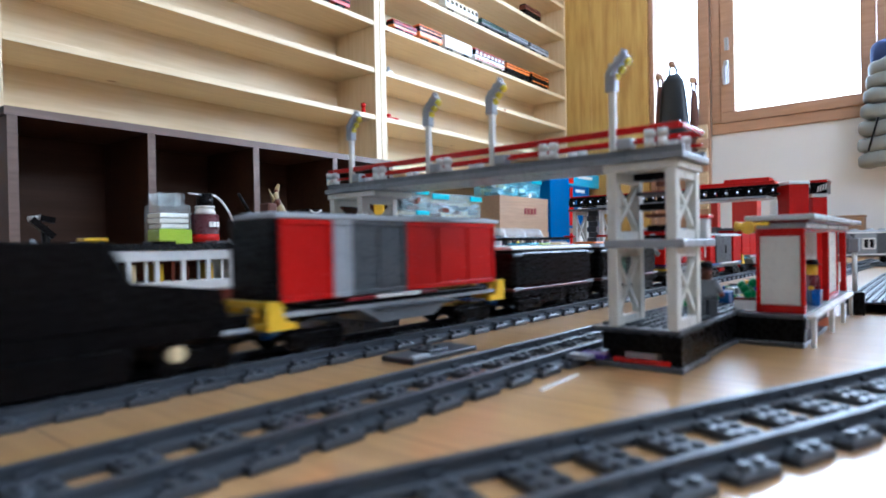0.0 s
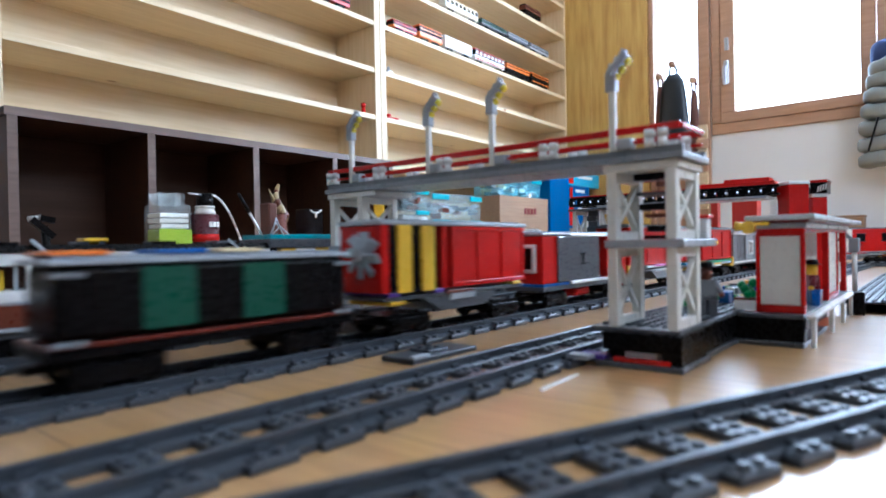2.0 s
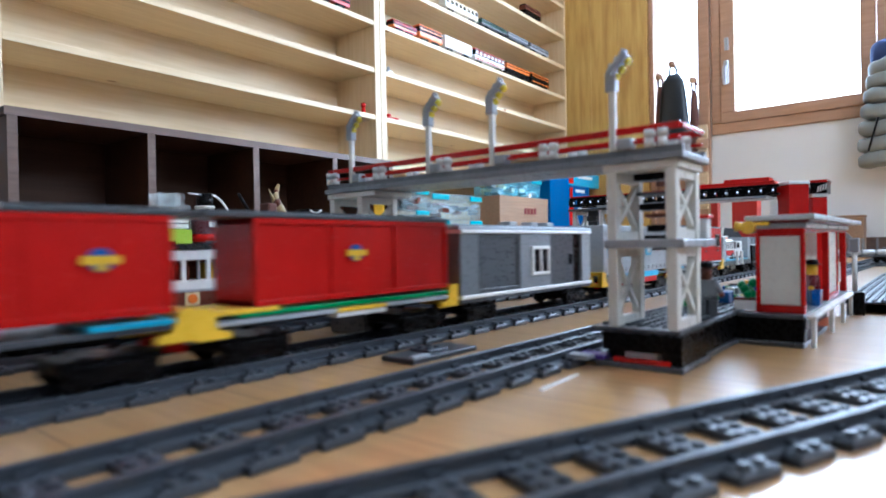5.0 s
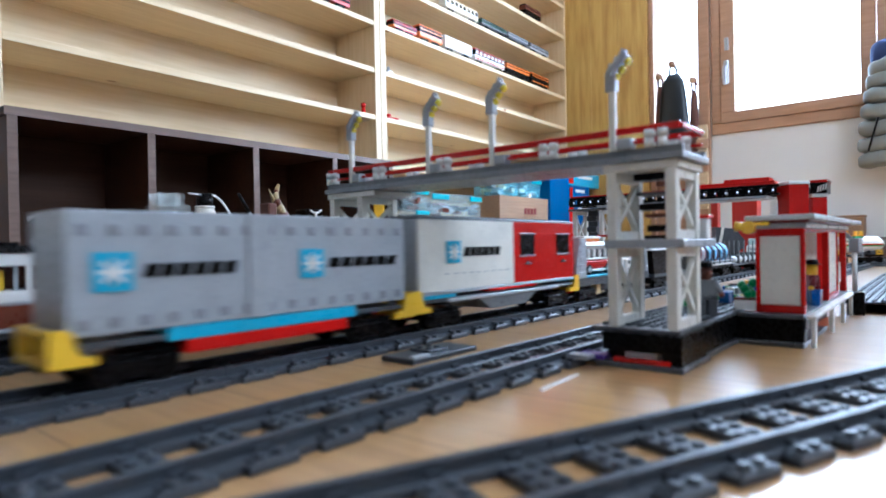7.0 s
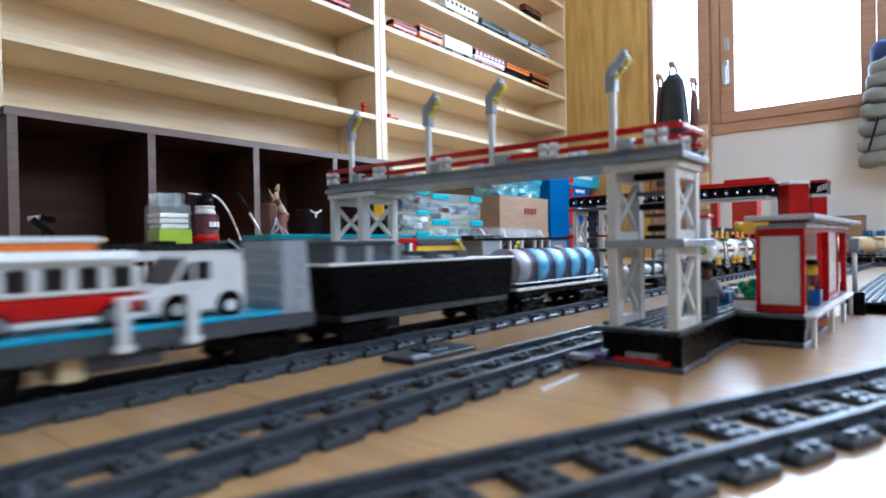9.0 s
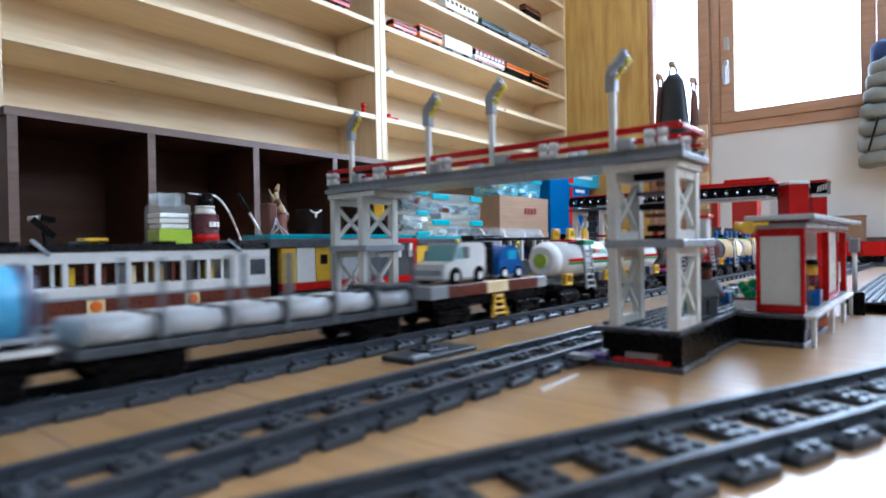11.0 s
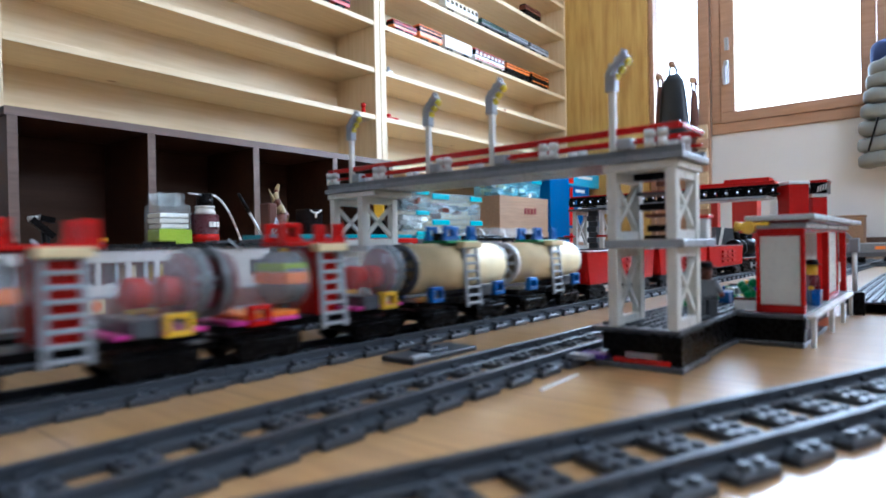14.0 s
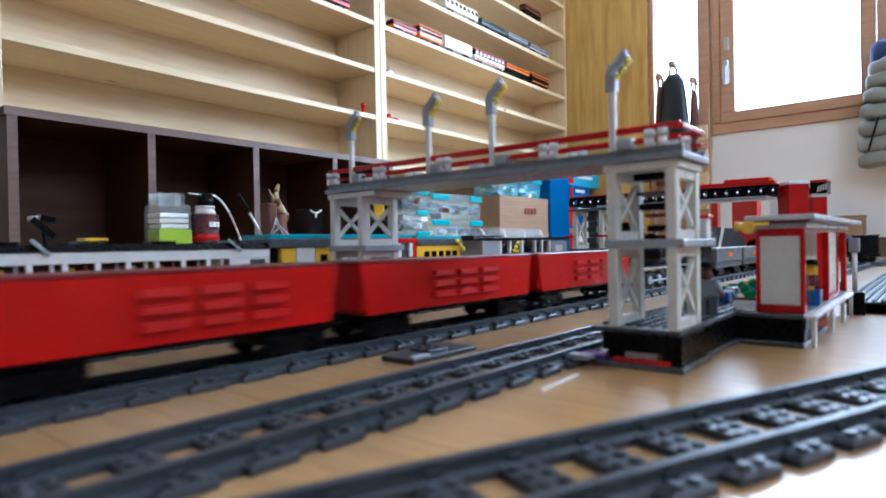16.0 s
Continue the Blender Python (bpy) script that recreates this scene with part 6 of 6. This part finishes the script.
def base_plate():
    t = thing("studded_plate", "dark grey studded building plate lying on low supports", "toy plate", pose(0, 0, 0))
    boxes("plate", MATTGREY, t, (0.800, 1.420, -0.36, 0.090, 0.0100, 0.0125))
    boxes("support", BLACK, t, (0.855, 1.415, -0.355, -0.345, 0.0, 0.0099), (0.855, 1.415, 0.075, 0.085, 0.0, 0.0099))
    bm = bmesh.new()
    studs(bm, 0.802, 1.418, -0.25, 0.088, 0.0125, n=6)
    tagged(part("plate_studs", bm, MATTGREY, t), kind="stuff")


base_plate()


def switch_stand():
    t = thing("track_switch", "dark grey track switch motor with light grey lever", "toy track part", pose(-0.018, 0.004, 0))
    boxes("base", TRACKGREY, t, (0.326, 0.400, 0.280, 0.312, 0.0, 0.0036))
    boxes("lever_plate", LGREY, t, (0.328, 0.346, 0.281, 0.287, 0.0037, 0.0052))
    boxes("cover", TRACKGREY, t, (0.352, 0.374, 0.288, 0.308, 0.0037, 0.0056))
    bm = bmesh.new()
    studs(bm, 0.353, 0.373, 0.290, 0.307, 0.0056, h=0.0012)
    part("cover_studs", bm, TRACKGREY, t)


switch_stand()
bm = bmesh.new()
box(bm, -0.024, 0.024, -0.0009, 0.0009, 0.0, 0.0012, 0.0002)
stick = solid("white_rod", bm, WHITE, "thin white plastic rod lying on the floor", "toy rod")
stick.matrix_basis = pose(0.320, 0.1765, 0.0, 0, 0, 2)
boxes_tile = boxes("grey_tile", LGREY, None, (0.367, 0.379, 0.182, 0.198, 0.0048, 0.0080))
tagged(boxes_tile, "light grey tile lying on the track beside the bridge", "toy tile")


# ---- things behind the trains, in front of the cabinet ----
def packet():
    t = thing("snack_box", "clear plastic box with lime green label", "plastic box", pose(0.520, 1.075, 0))
    boxes("tub", FILM, t, (-0.031, 0.031, -0.028, 0.028, 0.0, 0.165), bev=0.004)
    boxes("contents", LIME, t, (-0.027, 0.027, -0.024, 0.024, 0.003, 0.122), bev=0.004)
    for z in (0.1225, 0.1320, 0.1415):
        boxes("paper_stack", CREAM, t, (-0.026 + z % 0.003, 0.027, -0.023, 0.024, z, z + 0.0075), bev=0.001)
    boxes("label", LIME, t, (-0.0295, 0.0295, -0.0292, -0.0282, 0.045, 0.120), bev=0)
    bm = bmesh.new()
    for k in range(9):
        box(bm, -0.022, 0.022, -0.001, 0.001, -0.011, 0.011, 0, Matrix.Translation((random.uniform(-0.012, 0.012), random.uniform(-0.02, 0.02), 0.175)) @ Matrix.Rotation(k * 0.7, 4, "Z") @ Matrix.Rotation(random.uniform(-0.5, 0.5), 4, "X"))
    part("crumpled_film", bm, FILM, t)


packet()


def paint_can():
    t = thing("airbrush_can", "dark red can with white collar, black cap and hose", "spray can", pose(0.583, 1.06, 0))
    bm = bmesh.new()
    cyl(bm, (0, 0, 0.0), (0, 0, 0.148), 0.0245, n=28)
    part("can_body", bm, MAROON, t)
    bm = bmesh.new()
    cyl(bm, (0, 0, 0.1481), (0, 0, 0.160), 0.0200, 0.0165, n=24)
    cyl(bm, (0, 0, 0.1601), (0, 0, 0.1645), 0.0178, n=24)
    part("collar", bm, CREAM, t)
    bm = bmesh.new()
    cyl(bm, (0, 0, 0.1646), (0, 0, 0.1800), 0.0150, n=20)
    box(bm, -0.006, 0.012, -0.006, 0.006, 0.1801, 0.1885, 0.001)
    part("valve_cap", bm, BLACK, t)
    boxes("label_bars", WHITE, t, (-0.006, 0.000, -0.0262, -0.0247, 0.1250, 0.1345), (0.0015, 0.0070, -0.0262, -0.0245, 0.1250, 0.1345), (0.0085, 0.0135, -0.0262, -0.0225, 0.1250, 0.1345), bev=0)
    bm = bmesh.new()
    cyl(bm, (0, 0, 0.098), (0, 0, 0.112), 0.0249, n=28)
    part("red_band", bm, RED, t)
    bm = bmesh.new()
    pts = [(0.012 + 0.085 * f, -0.004, 0.186 - 0.012 * f - 0.160 * f * f) for f in [k / 12 for k in range(13)]]
    pipe(bm, pts, 0.0022)
    part("hose", bm, WHITE, t)
    bm = bmesh.new()
    cyl(bm, (-0.006, 0, 0.185), (-0.032, -0.002, 0.187), 0.0022, 0.0014, n=8)
    part("nozzle", bm, METAL, t)


paint_can()


def clamp():
    t = thing("desk_clamp", "small black clamp stand with silver screw", "tool", pose(0.330, 1.09, 0))
    bm = bmesh.new()
    box(bm, -0.020, 0.020, -0.02, 0.02, 0.0, 0.008, 0.001)
    cyl(bm, (0.01, 0, 0.008), (0.0, 0, 0.125), 0.006, n=10)
    bar(bm, (0.012, 0, 0.108), (-0.018, 0, 0.136), 0.012, 0.010)
    bar(bm, (-0.006, 0, 0.138), (0.014, 0, 0.134), 0.012, 0.009)
    part("stand", bm, BLACK, t)
    bm = bmesh.new()
    cyl(bm, (-0.022, 0, 0.136), (-0.004, 0, 0.139), 0.004, n=10)
    part("screw", bm, METAL, t)


clamp()


def tool_jar():
    t = thing("tool_jar", "grey jar with brush, tweezers and wires", "jar", pose(0.676, 1.0, 0))
    bm = bmesh.new()
    cyl(bm, (0, 0, 0), (0, 0, 0.108), 0.018, 0.020, n=18)
    part("jar", bm, DKGREEN, t)
    bm = bmesh.new()
    cyl(bm, (-0.006, 0, 0.10), (-0.038, 0, 0.152), 0.0022, 0.003, n=8)
    part("brush_handle", bm, METAL, t)
    bm = bmesh.new()
    cyl(bm, (-0.038, 0, 0.152), (-0.060, 0, 0.186), 0.0042, 0.0030, n=8)
    part("brush_tip", bm, BLACK, t)
    for k, (dx, dz) in enumerate(((0.045, 0.022), (0.060, 0.014), (0.035, 0.030))):
        bm = bmesh.new()
        pipe(bm, [(0.004, -0.004 * k, 0.105), (dx * 0.45, -0.004 * k, 0.112 + dz), (dx, -0.004 * k, 0.100)], 0.0015, 6)
        part("wire", bm, LGREY, t)


tool_jar()


def rock_model():
    t = thing("rock_model", "tan toy rock castle with red top", "toy model", pose(0.712, 1.02, 0))
    rnd = random.Random(8)
    boxes("foot", BROWNCLOTH, t, (-0.028, -0.008, -0.016, 0.016, 0.0, 0.172), bev=0.003)
    bm = bmesh.new()
    cyl(bm, (0.004, 0, 0.0), (0.004, 0, 0.150), 0.024, 0.017, n=9)
    part("pedestal", bm, RBROWN, t)
    for k in range(15):
        f = k / 14
        bm = bmesh.new()
        c = (0.006 + 0.012 * math.sin(f * 7.0) * (1 - 0.6 * f), rnd.uniform(-0.006, 0.006), 0.126 + 0.082 * f)
        ball(bm, c, 0.0135 - 0.0095 * f, sx=rnd.uniform(0.7, 1.2), sz=rnd.uniform(0.9, 1.5), u=7, v=5)
        part("rock_lump", bm, OLDGOLD if k % 4 else RBROWN, t)
    bm = bmesh.new()
    cyl(bm, (-0.006, 0, 0.178), (-0.016, 0, 0.200), 0.004, 0.001, n=6)
    cyl(bm, (0.012, 0, 0.168), (0.026, 0, 0.150), 0.005, 0.002, n=6)
    part("spire", bm, OLDGOLD, t)


rock_model()


def skull_cup():
    t = thing("dark_cup", "dark smoked cup with white longhorn mark", "cup", pose(0.785, 1.01, 0))
    boxes("cup", SMOKE, t, (-0.022, 0.022, -0.020, 0.020, 0.0, 0.163), bev=0.003)
    bm = bmesh.new()
    pipe(bm, [(-0.014, -0.0215, 0.160), (-0.006, -0.0215, 0.155), (0.006, -0.0215, 0.155), (0.014, -0.0215, 0.160)], 0.0018, 6)
    cyl(bm, (0, -0.0215, 0.155), (0, -0.0215, 0.144), 0.0035, 0.0015, n=8)
    part("mark", bm, WHITE, t)


skull_cup()


def crate(x0, x1, y0, y1, z0, z1, seed, tint=TUB, group="clear storage boxes"):
    rnd = random.Random(seed)
    t = thing("storage_box", "clear plastic storage box with teal latches", "storage box", pose((x0 + x1) / 2, y0, z0), group=group)
    w, d, h = x1 - x0, y1 - y0, z1 - z0
    bm = bmesh.new()
    box(bm, -w / 2 + 0.004, w / 2 - 0.004, 0.004, d - 0.004, 0.0, h * 0.78, 0.004)
    part("tub", bm, tint, t)
    bm = bmesh.new()
    box(bm, -w / 2, w / 2, 0.0, d, h * 0.785, h * 0.995, 0.004)
    part("lid", bm, TUB, t)
    for x, half in (((-w * 0.33, w * 0.155), (w * 0.36, w * 0.125)) if w > 0.2 else ((w * 0.22, w * 0.24),)):
        boxes("latch", TEAL, t, (x - half, x + half, -0.006, 0.0005, h * 0.74, h * 0.95), bev=0.002)
    for mt in (LGREY, DGREY, (AZURE, TAN, WHITE, RBROWN)[seed % 4]):
        bm = bmesh.new()
        for k in range(8):
            box(bm, -0.018, 0.018, -0.012, 0.012, 0.0, 0.014, 0, Matrix.Translation((rnd.uniform(-w / 2 + 0.016, w / 2 - 0.016), rnd.uniform(0.014, d - 0.02), h * rnd.uniform(0.03, 0.56))) @ Matrix.Rotation(rnd.uniform(0, 3), 4, "Z") @ Matrix.Rotation(rnd.uniform(-0.6, 0.6), 4, "X"))
        tagged(part("loose_bricks", bm, mt, t), kind="stuff")


for k in range(4):
    crate(1.371, 1.502, 1.30, 1.44, k * 0.0665, (k + 1) * 0.0665 - 0.0005, k)
for k in range(3):
    crate(1.508, 1.796, 1.30, 1.46, k * 0.0865, (k + 1) * 0.0865 - 0.0005, k + 5)


def carton(x0, x1, y0, y1, z0, z1, mark):
    t = thing("cardboard_box", "brown cardboard box " + ("with faint red print" if mark else "stacked on the floor"), "cardboard box", pose(x0, y0, z0), group="cardboard boxes")
    w, d, h = x1 - x0, y1 - y0, z1 - z0
    boxes("carton", CARD, t, (0, w, 0, d, 0, h), bev=0.002)
    boxes("flap", CARD, t, (0.001, w - 0.001, -0.0015, 0.0, h * 0.82, h - 0.001), bev=0)
    if mark:
        bm = bmesh.new()
        for k in range(4):
            box(bm, w * 0.48 + k * 0.026, w * 0.48 + k * 0.026 + 0.018, -0.0012, 0.0, h * 0.5, h * 0.68)
        part("print_bars", bm, DKRED, t)


carton(1.985, 2.364, 1.35, 1.50, 0.0, 0.135, False)
carton(1.985, 2.364, 1.35, 1.50, 0.1355, 0.278, True)
for k, (a, b) in enumerate(((1.99, 2.15), (2.16, 2.33))):
    crate(a, b, 1.36, 1.49, 0.2785, 0.362, k + 9, BLUE_FILM)


def blue_boxes():
    bm = bmesh.new()
    box(bm, 2.475, 2.662, 1.40, 1.60, 0.0, 0.412, 0.003)
    solid("blue_case", bm, CASEBLUE, "tall blue plastic case standing on the floor", "case")
    z = 0.0
    for k, (h, mt, x0, x1) in enumerate(((0.155, CARD, 2.69, 3.04), (0.14, CASEBLUE, 2.68, 3.05), (0.075, CASEBLUE, 2.70, 2.92), (0.072, AZURE, 2.69, 3.04), (0.05, AZURE, 2.72, 3.02))):
        t = thing("toy_set_box", "blue printed toy set box with red corner", "box", pose(x0, 1.42, z), group="stacked set boxes")
        w = x1 - x0
        boxes("carton", mt, t, (0, w, 0, 0.17, 0, h - 0.0005), bev=0.001)
        boxes("red_corner", RED, t, (w * 0.02, w * 0.16, -0.0012, 0.0, h * 0.1, h * 0.85), bev=0)
        boxes("pale_print", GLASSY if k == 9 else WHITE, t, (w * 0.3, w * 0.75, -0.0012, 0.0, h * 0.55, h * 0.75), bev=0)
        z += h


blue_boxes()

# ---- shelf display ----
def shelf_pose(x, y, z):
    """A place on the shelving: metres along it, from its front edge, and the board's top."""
    return SHELF_M @ Matrix.Translation((x, y, z))


def shelf_car(d0, d1, z, h, low, up, roof, label, window=None):
    t = thing("model_coach", label, "model train", shelf_pose(d0, 0.008, z), group="model trains on the shelves")
    L = d1 - d0
    for x in (0.02, L - 0.06):
        boxes("bogie", BLACK, t, (x, x + 0.04, 0.004, 0.036, 0.0, 0.014))
    boxes("lower_side", low, t, (0, L, 0, 0.04, 0.0141, h * 0.55), bev=0.002)
    boxes("upper_side", up, t, (0, L, 0, 0.04, h * 0.5501, h * 0.88), bev=0.001)
    boxes("roof", roof, t, (0, L, 0.002, 0.038, h * 0.8801, h), bev=0.003)
    for f in (0.30, 0.72):
        boxes("side_band", roof if roof is not up else low, t, (0.004, L - 0.004, -0.0012, 0.0, h * f - 0.0022, h * f + 0.0022), bev=0)
    for k in range(max(2, int(L / 0.05))):
        x = L * (k + 0.5) / max(2, int(L / 0.05))
        boxes("roof_unit", DGREY, t, (x - 0.010, x + 0.010, 0.010, 0.030, h, h + 0.005), bev=0.001)
    if window:
        n = max(3, int(L / 0.028))
        bm = bmesh.new()
        for k in range(n):
            x = L * (k + 0.2) / n
            box(bm, x, x + L / n * 0.6, -0.0012, 0.0, h * 0.60, h * 0.82)
        part("window_band", bm, window, t)


DZ = [z for z in SHELF_Z]
for a, b, lo, up, ro, win, lab in ((1.27, 1.42, ORANGE, BLACK, RED, None, "orange and black model railcar"), (1.425, 1.585, ORANGE, BLACK, ORANGE, None, "orange and black model locomotive"), (1.59, 1.80, WHITE, WHITE, WHITE, None, "white model coach on the shelf"), (1.81, 2.07, WHITE, BLACK, ORANGE_RED, WHITE, "orange, white and black model coach"), (2.08, 2.31, BLACK, ORANGE, BLACK, None, "orange and black model coach"), (2.32, 2.52, BLACK, BLACK, ORANGE, None, "black model coach with orange roof")):
    shelf_car(a, b - 0.012, DZ[3], 0.042 if a < 1.4 else 0.066, lo, up, ro, lab, win)
for a, b, lo, up, ro, lab in ((1.60, 1.85, CREAM, CREAM, TAN, "beige model coach on the shelf"), (1.87, 2.09, DGREY, DKGREEN, BLACK, "dark green model steam engine"), (2.10, 2.30, DGREY, LGREY, DGREY, "grey model wagon on the shelf"), (2.31, 2.52, LGREY, DGREY, DGREY, "grey model wagon on the shelf")):
    shelf_car(a, b - 0.01, DZ[4], 0.046 if a > 1.8 else 0.062, lo, up, ro, lab, BLACK if lo is CREAM else None)
shelf_car(2.27, 2.43, DZ[5], 0.062, BLACK, RBROWN, BLACK, "black model locomotive on the shelf")
shelf_car(0.895, 1.05, DZ[3], 0.05, ORANGE_RED, BLACK, BLACK, "orange and black model railcar")
bm = bmesh.new()
cyl(bm, (0, 0, 0), (0, 0, 0.022), 0.009, 0.006, n=10)
ball(bm, (0, 0, 0.030), 0.010, u=12, v=8)
o = solid("toy_ornament", bm, RED, "small red and brown round toy ornament", "ornament")
o.matrix_basis = shelf_pose(1.115, 0.02, DZ[1])
bm = bmesh.new()
box(bm, 0, 0.06, 0, 0.02, 0.0, 0.012, 0.002)
box(bm, 0.004, 0.02, 0.002, 0.018, 0.0121, 0.022, 0.002)
o = solid("toy_car", bm, RED, "small red toy car on the shelf", "toy vehicle")
o.matrix_basis = shelf_pose(1.245, 0.02, DZ[1])
bm = bmesh.new()
box(bm, 0, 0.03, 0, 0.02, 0.0, 0.014, 0.002)
cyl(bm, (0.015, 0.01, 0.0141), (0.015, 0.01, 0.028), 0.006, n=10)
o = solid("toy_part", bm, LGREY, "small grey toy part on the shelf", "toy part")
o.matrix_basis = shelf_pose(1.24, 0.015, DZ[2])


# ---- by the glass door and window ----
def hanging_bag(y, z0, z1, wd, mat, x, label):
    t = thing("hanging_bag", label, "bag", pose(x, y, 0))
    bm = bmesh.new()
    prof = [(0.0, 0.35), (0.08, 0.62), (0.3, 0.8), (0.6, 0.95), (0.85, 1.0), (1.0, 0.92)]
    rings = []
    for f, s in prof:
        z = z1 - (z1 - z0) * f
        rings.append([bm.verts.new((0.028 * s * math.sin(a) * (1 + 0.15 * math.sin(3 * a + f * 5)), wd / 2 * s * math.cos(a), z)) for a in [k * math.tau / 14 for k in range(14)]])
    for ra, rb in zip(rings[:-1], rings[1:]):
        for i in range(14):
            f = bm.faces.new((ra[i], rb[i], rb[(i + 1) % 14], ra[(i + 1) % 14]))
            f.smooth = True
    bm.faces.new(rings[0])
    bm.faces.new(rings[-1][::-1])
    bmesh.ops.recalc_face_normals(bm, faces=bm.faces[:])
    part("bag", bm, mat, t)
    bm = bmesh.new()
    pipe(bm, [(0, wd * 0.12, z1 - 0.01), (0.0, 0.012, z1 + 0.045), (0.0, -0.012, z1 + 0.045), (0, -wd * 0.12, z1 - 0.01)], 0.005)
    part("strap", bm, mat, t)
    bm = bmesh.new()
    cyl(bm, (0.1, 0, z1 + 0.040), (-0.01, 0, z1 + 0.040), 0.006, n=10)
    ball(bm, (-0.016, 0, z1 + 0.048), 0.018, u=12, v=8)
    part("wooden_knob", bm, FRAMEWOOD, t)


hanging_bag(1.018, 0.44, 0.905, 0.165, BLACKCLOTH, 3.035, "black cloth bag hanging on a wooden knob")
hanging_bag(1.088, 0.36, 0.86, 0.06, BROWNCLOTH, 3.055, "dark brown cloth bag hanging beside the door")
hanging_bag(0.927, 0.42, 0.815, 0.05, BROWNCLOTH, 3.06, "reddish cloth bag hanging by the trim")


def slat_panel():
    t = thing("wooden_rack", "narrow pine slat rack by the door trim", "rack", pose(3.03, 0, 0))
    boxes("rail", PINE_V, t, (0.012, 0.03, 0.865, 0.905, 0.0, 0.64), bev=0.001)
    for k in range(11):
        z = 0.02 + k * 0.056
        boxes("slat", FRAMEWOOD if k % 2 else PINE, t, (0.0, 0.0118, 0.858, 0.912, z, z + 0.045), bev=0.002)


slat_panel()


def jacket():
    t = thing("padded_jacket", "grey quilted jacket with navy collar hanging by the window", "jacket", pose(3.02, 0.13, 0))
    for k, (z, left) in enumerate(((0.400, 0.136), (0.462, 0.138), (0.526, 0.134), (0.590, 0.126), (0.652, 0.116), (0.712, 0.106), (0.768, 0.098))):
        bm = bmesh.new()
        vs = ball(bm, (0, 0, 0), 1.0, u=28, v=14)
        for v in vs:
            c = v.co.copy()
            a, b = math.copysign(abs(c.y) ** 0.35, c.y), math.copysign(abs(c.z) ** 0.55, c.z)
            ripple = 1 + 0.05 * math.sin(a * 19 + k * 1.7) + 0.03 * math.sin(a * 37 + k)
            v.co = Vector((c.x * 0.052 * ripple, (left - 0.17) / 2 + a * (left + 0.17) / 2, z + b * 0.035 * ripple + 0.006 * math.sin(a * 5 + k)))
        part("quilted_roll", bm, FABRIC, t)
    bm = bmesh.new()
    vs = ball(bm, (0, 0, 0), 1.0, u=24, v=12)
    for v in vs:
        c = v.co.copy()
        v.co = Vector((c.x * 0.045, -0.02 + math.copysign(abs(c.y) ** 0.5, c.y) * 0.110, 0.822 + math.copysign(abs(c.z) ** 0.6, c.z) * 0.060))
    part("collar", bm, NAVY, t)
    bm = bmesh.new()
    cyl(bm, (-0.056, 0.095, 0.43), (-0.054, 0.062, 0.56), 0.004, n=8)
    part("pocket_zip", bm, BLACK, t)
    bm = bmesh.new()
    cyl(bm, (0.06, -0.01, 0.88), (-0.01, -0.01, 0.88), 0.006, n=8)
    part("hook", bm, METAL, t)


jacket()
bm = bmesh.new()
box(bm, 2.98, 3.084, 0.245, 0.395, 0.0, 0.165, 0.003)
box(bm, 2.975, 3.085, 0.242, 0.398, 0.1651, 0.175, 0.003)
solid("ochre_carton", bm, CARD, "small ochre carton on the floor at the wall", "cardboard box")


def motions():
    """The whole train runs round the oval at one steady pace, towards the camera's left."""
    times = [0.0, 1 / 30] + [0.25 * k for k in range(1, 64)] + [16 - 1 / 30, 16.0]
    for w, mid, base, length in WAGONS:
        rows = []
        for t in times:
            s = mid - SPEED * t
            xa, ya, _ = on_loop(s - base / 2)
            xb, yb, _ = on_loop(s + base / 2)
            a = math.atan2(yb - ya, xb - xa)
            c, d = math.cos(a), math.sin(a)
            rows.append((t, pose((xa + xb) / 2 - c * length / 2, (ya + yb) / 2 - d * length / 2, 0, 0, 0, math.degrees(a))))
        walk(w, rows)
    for r, mid, z, turn in RIDERS:
        rows = []
        for t in times:
            x, y, a = on_loop(mid - SPEED * t)
            rows.append((t, pose(x, y, z, 0, 0, math.degrees(a) + turn)))
        walk(r, rows)


motions()
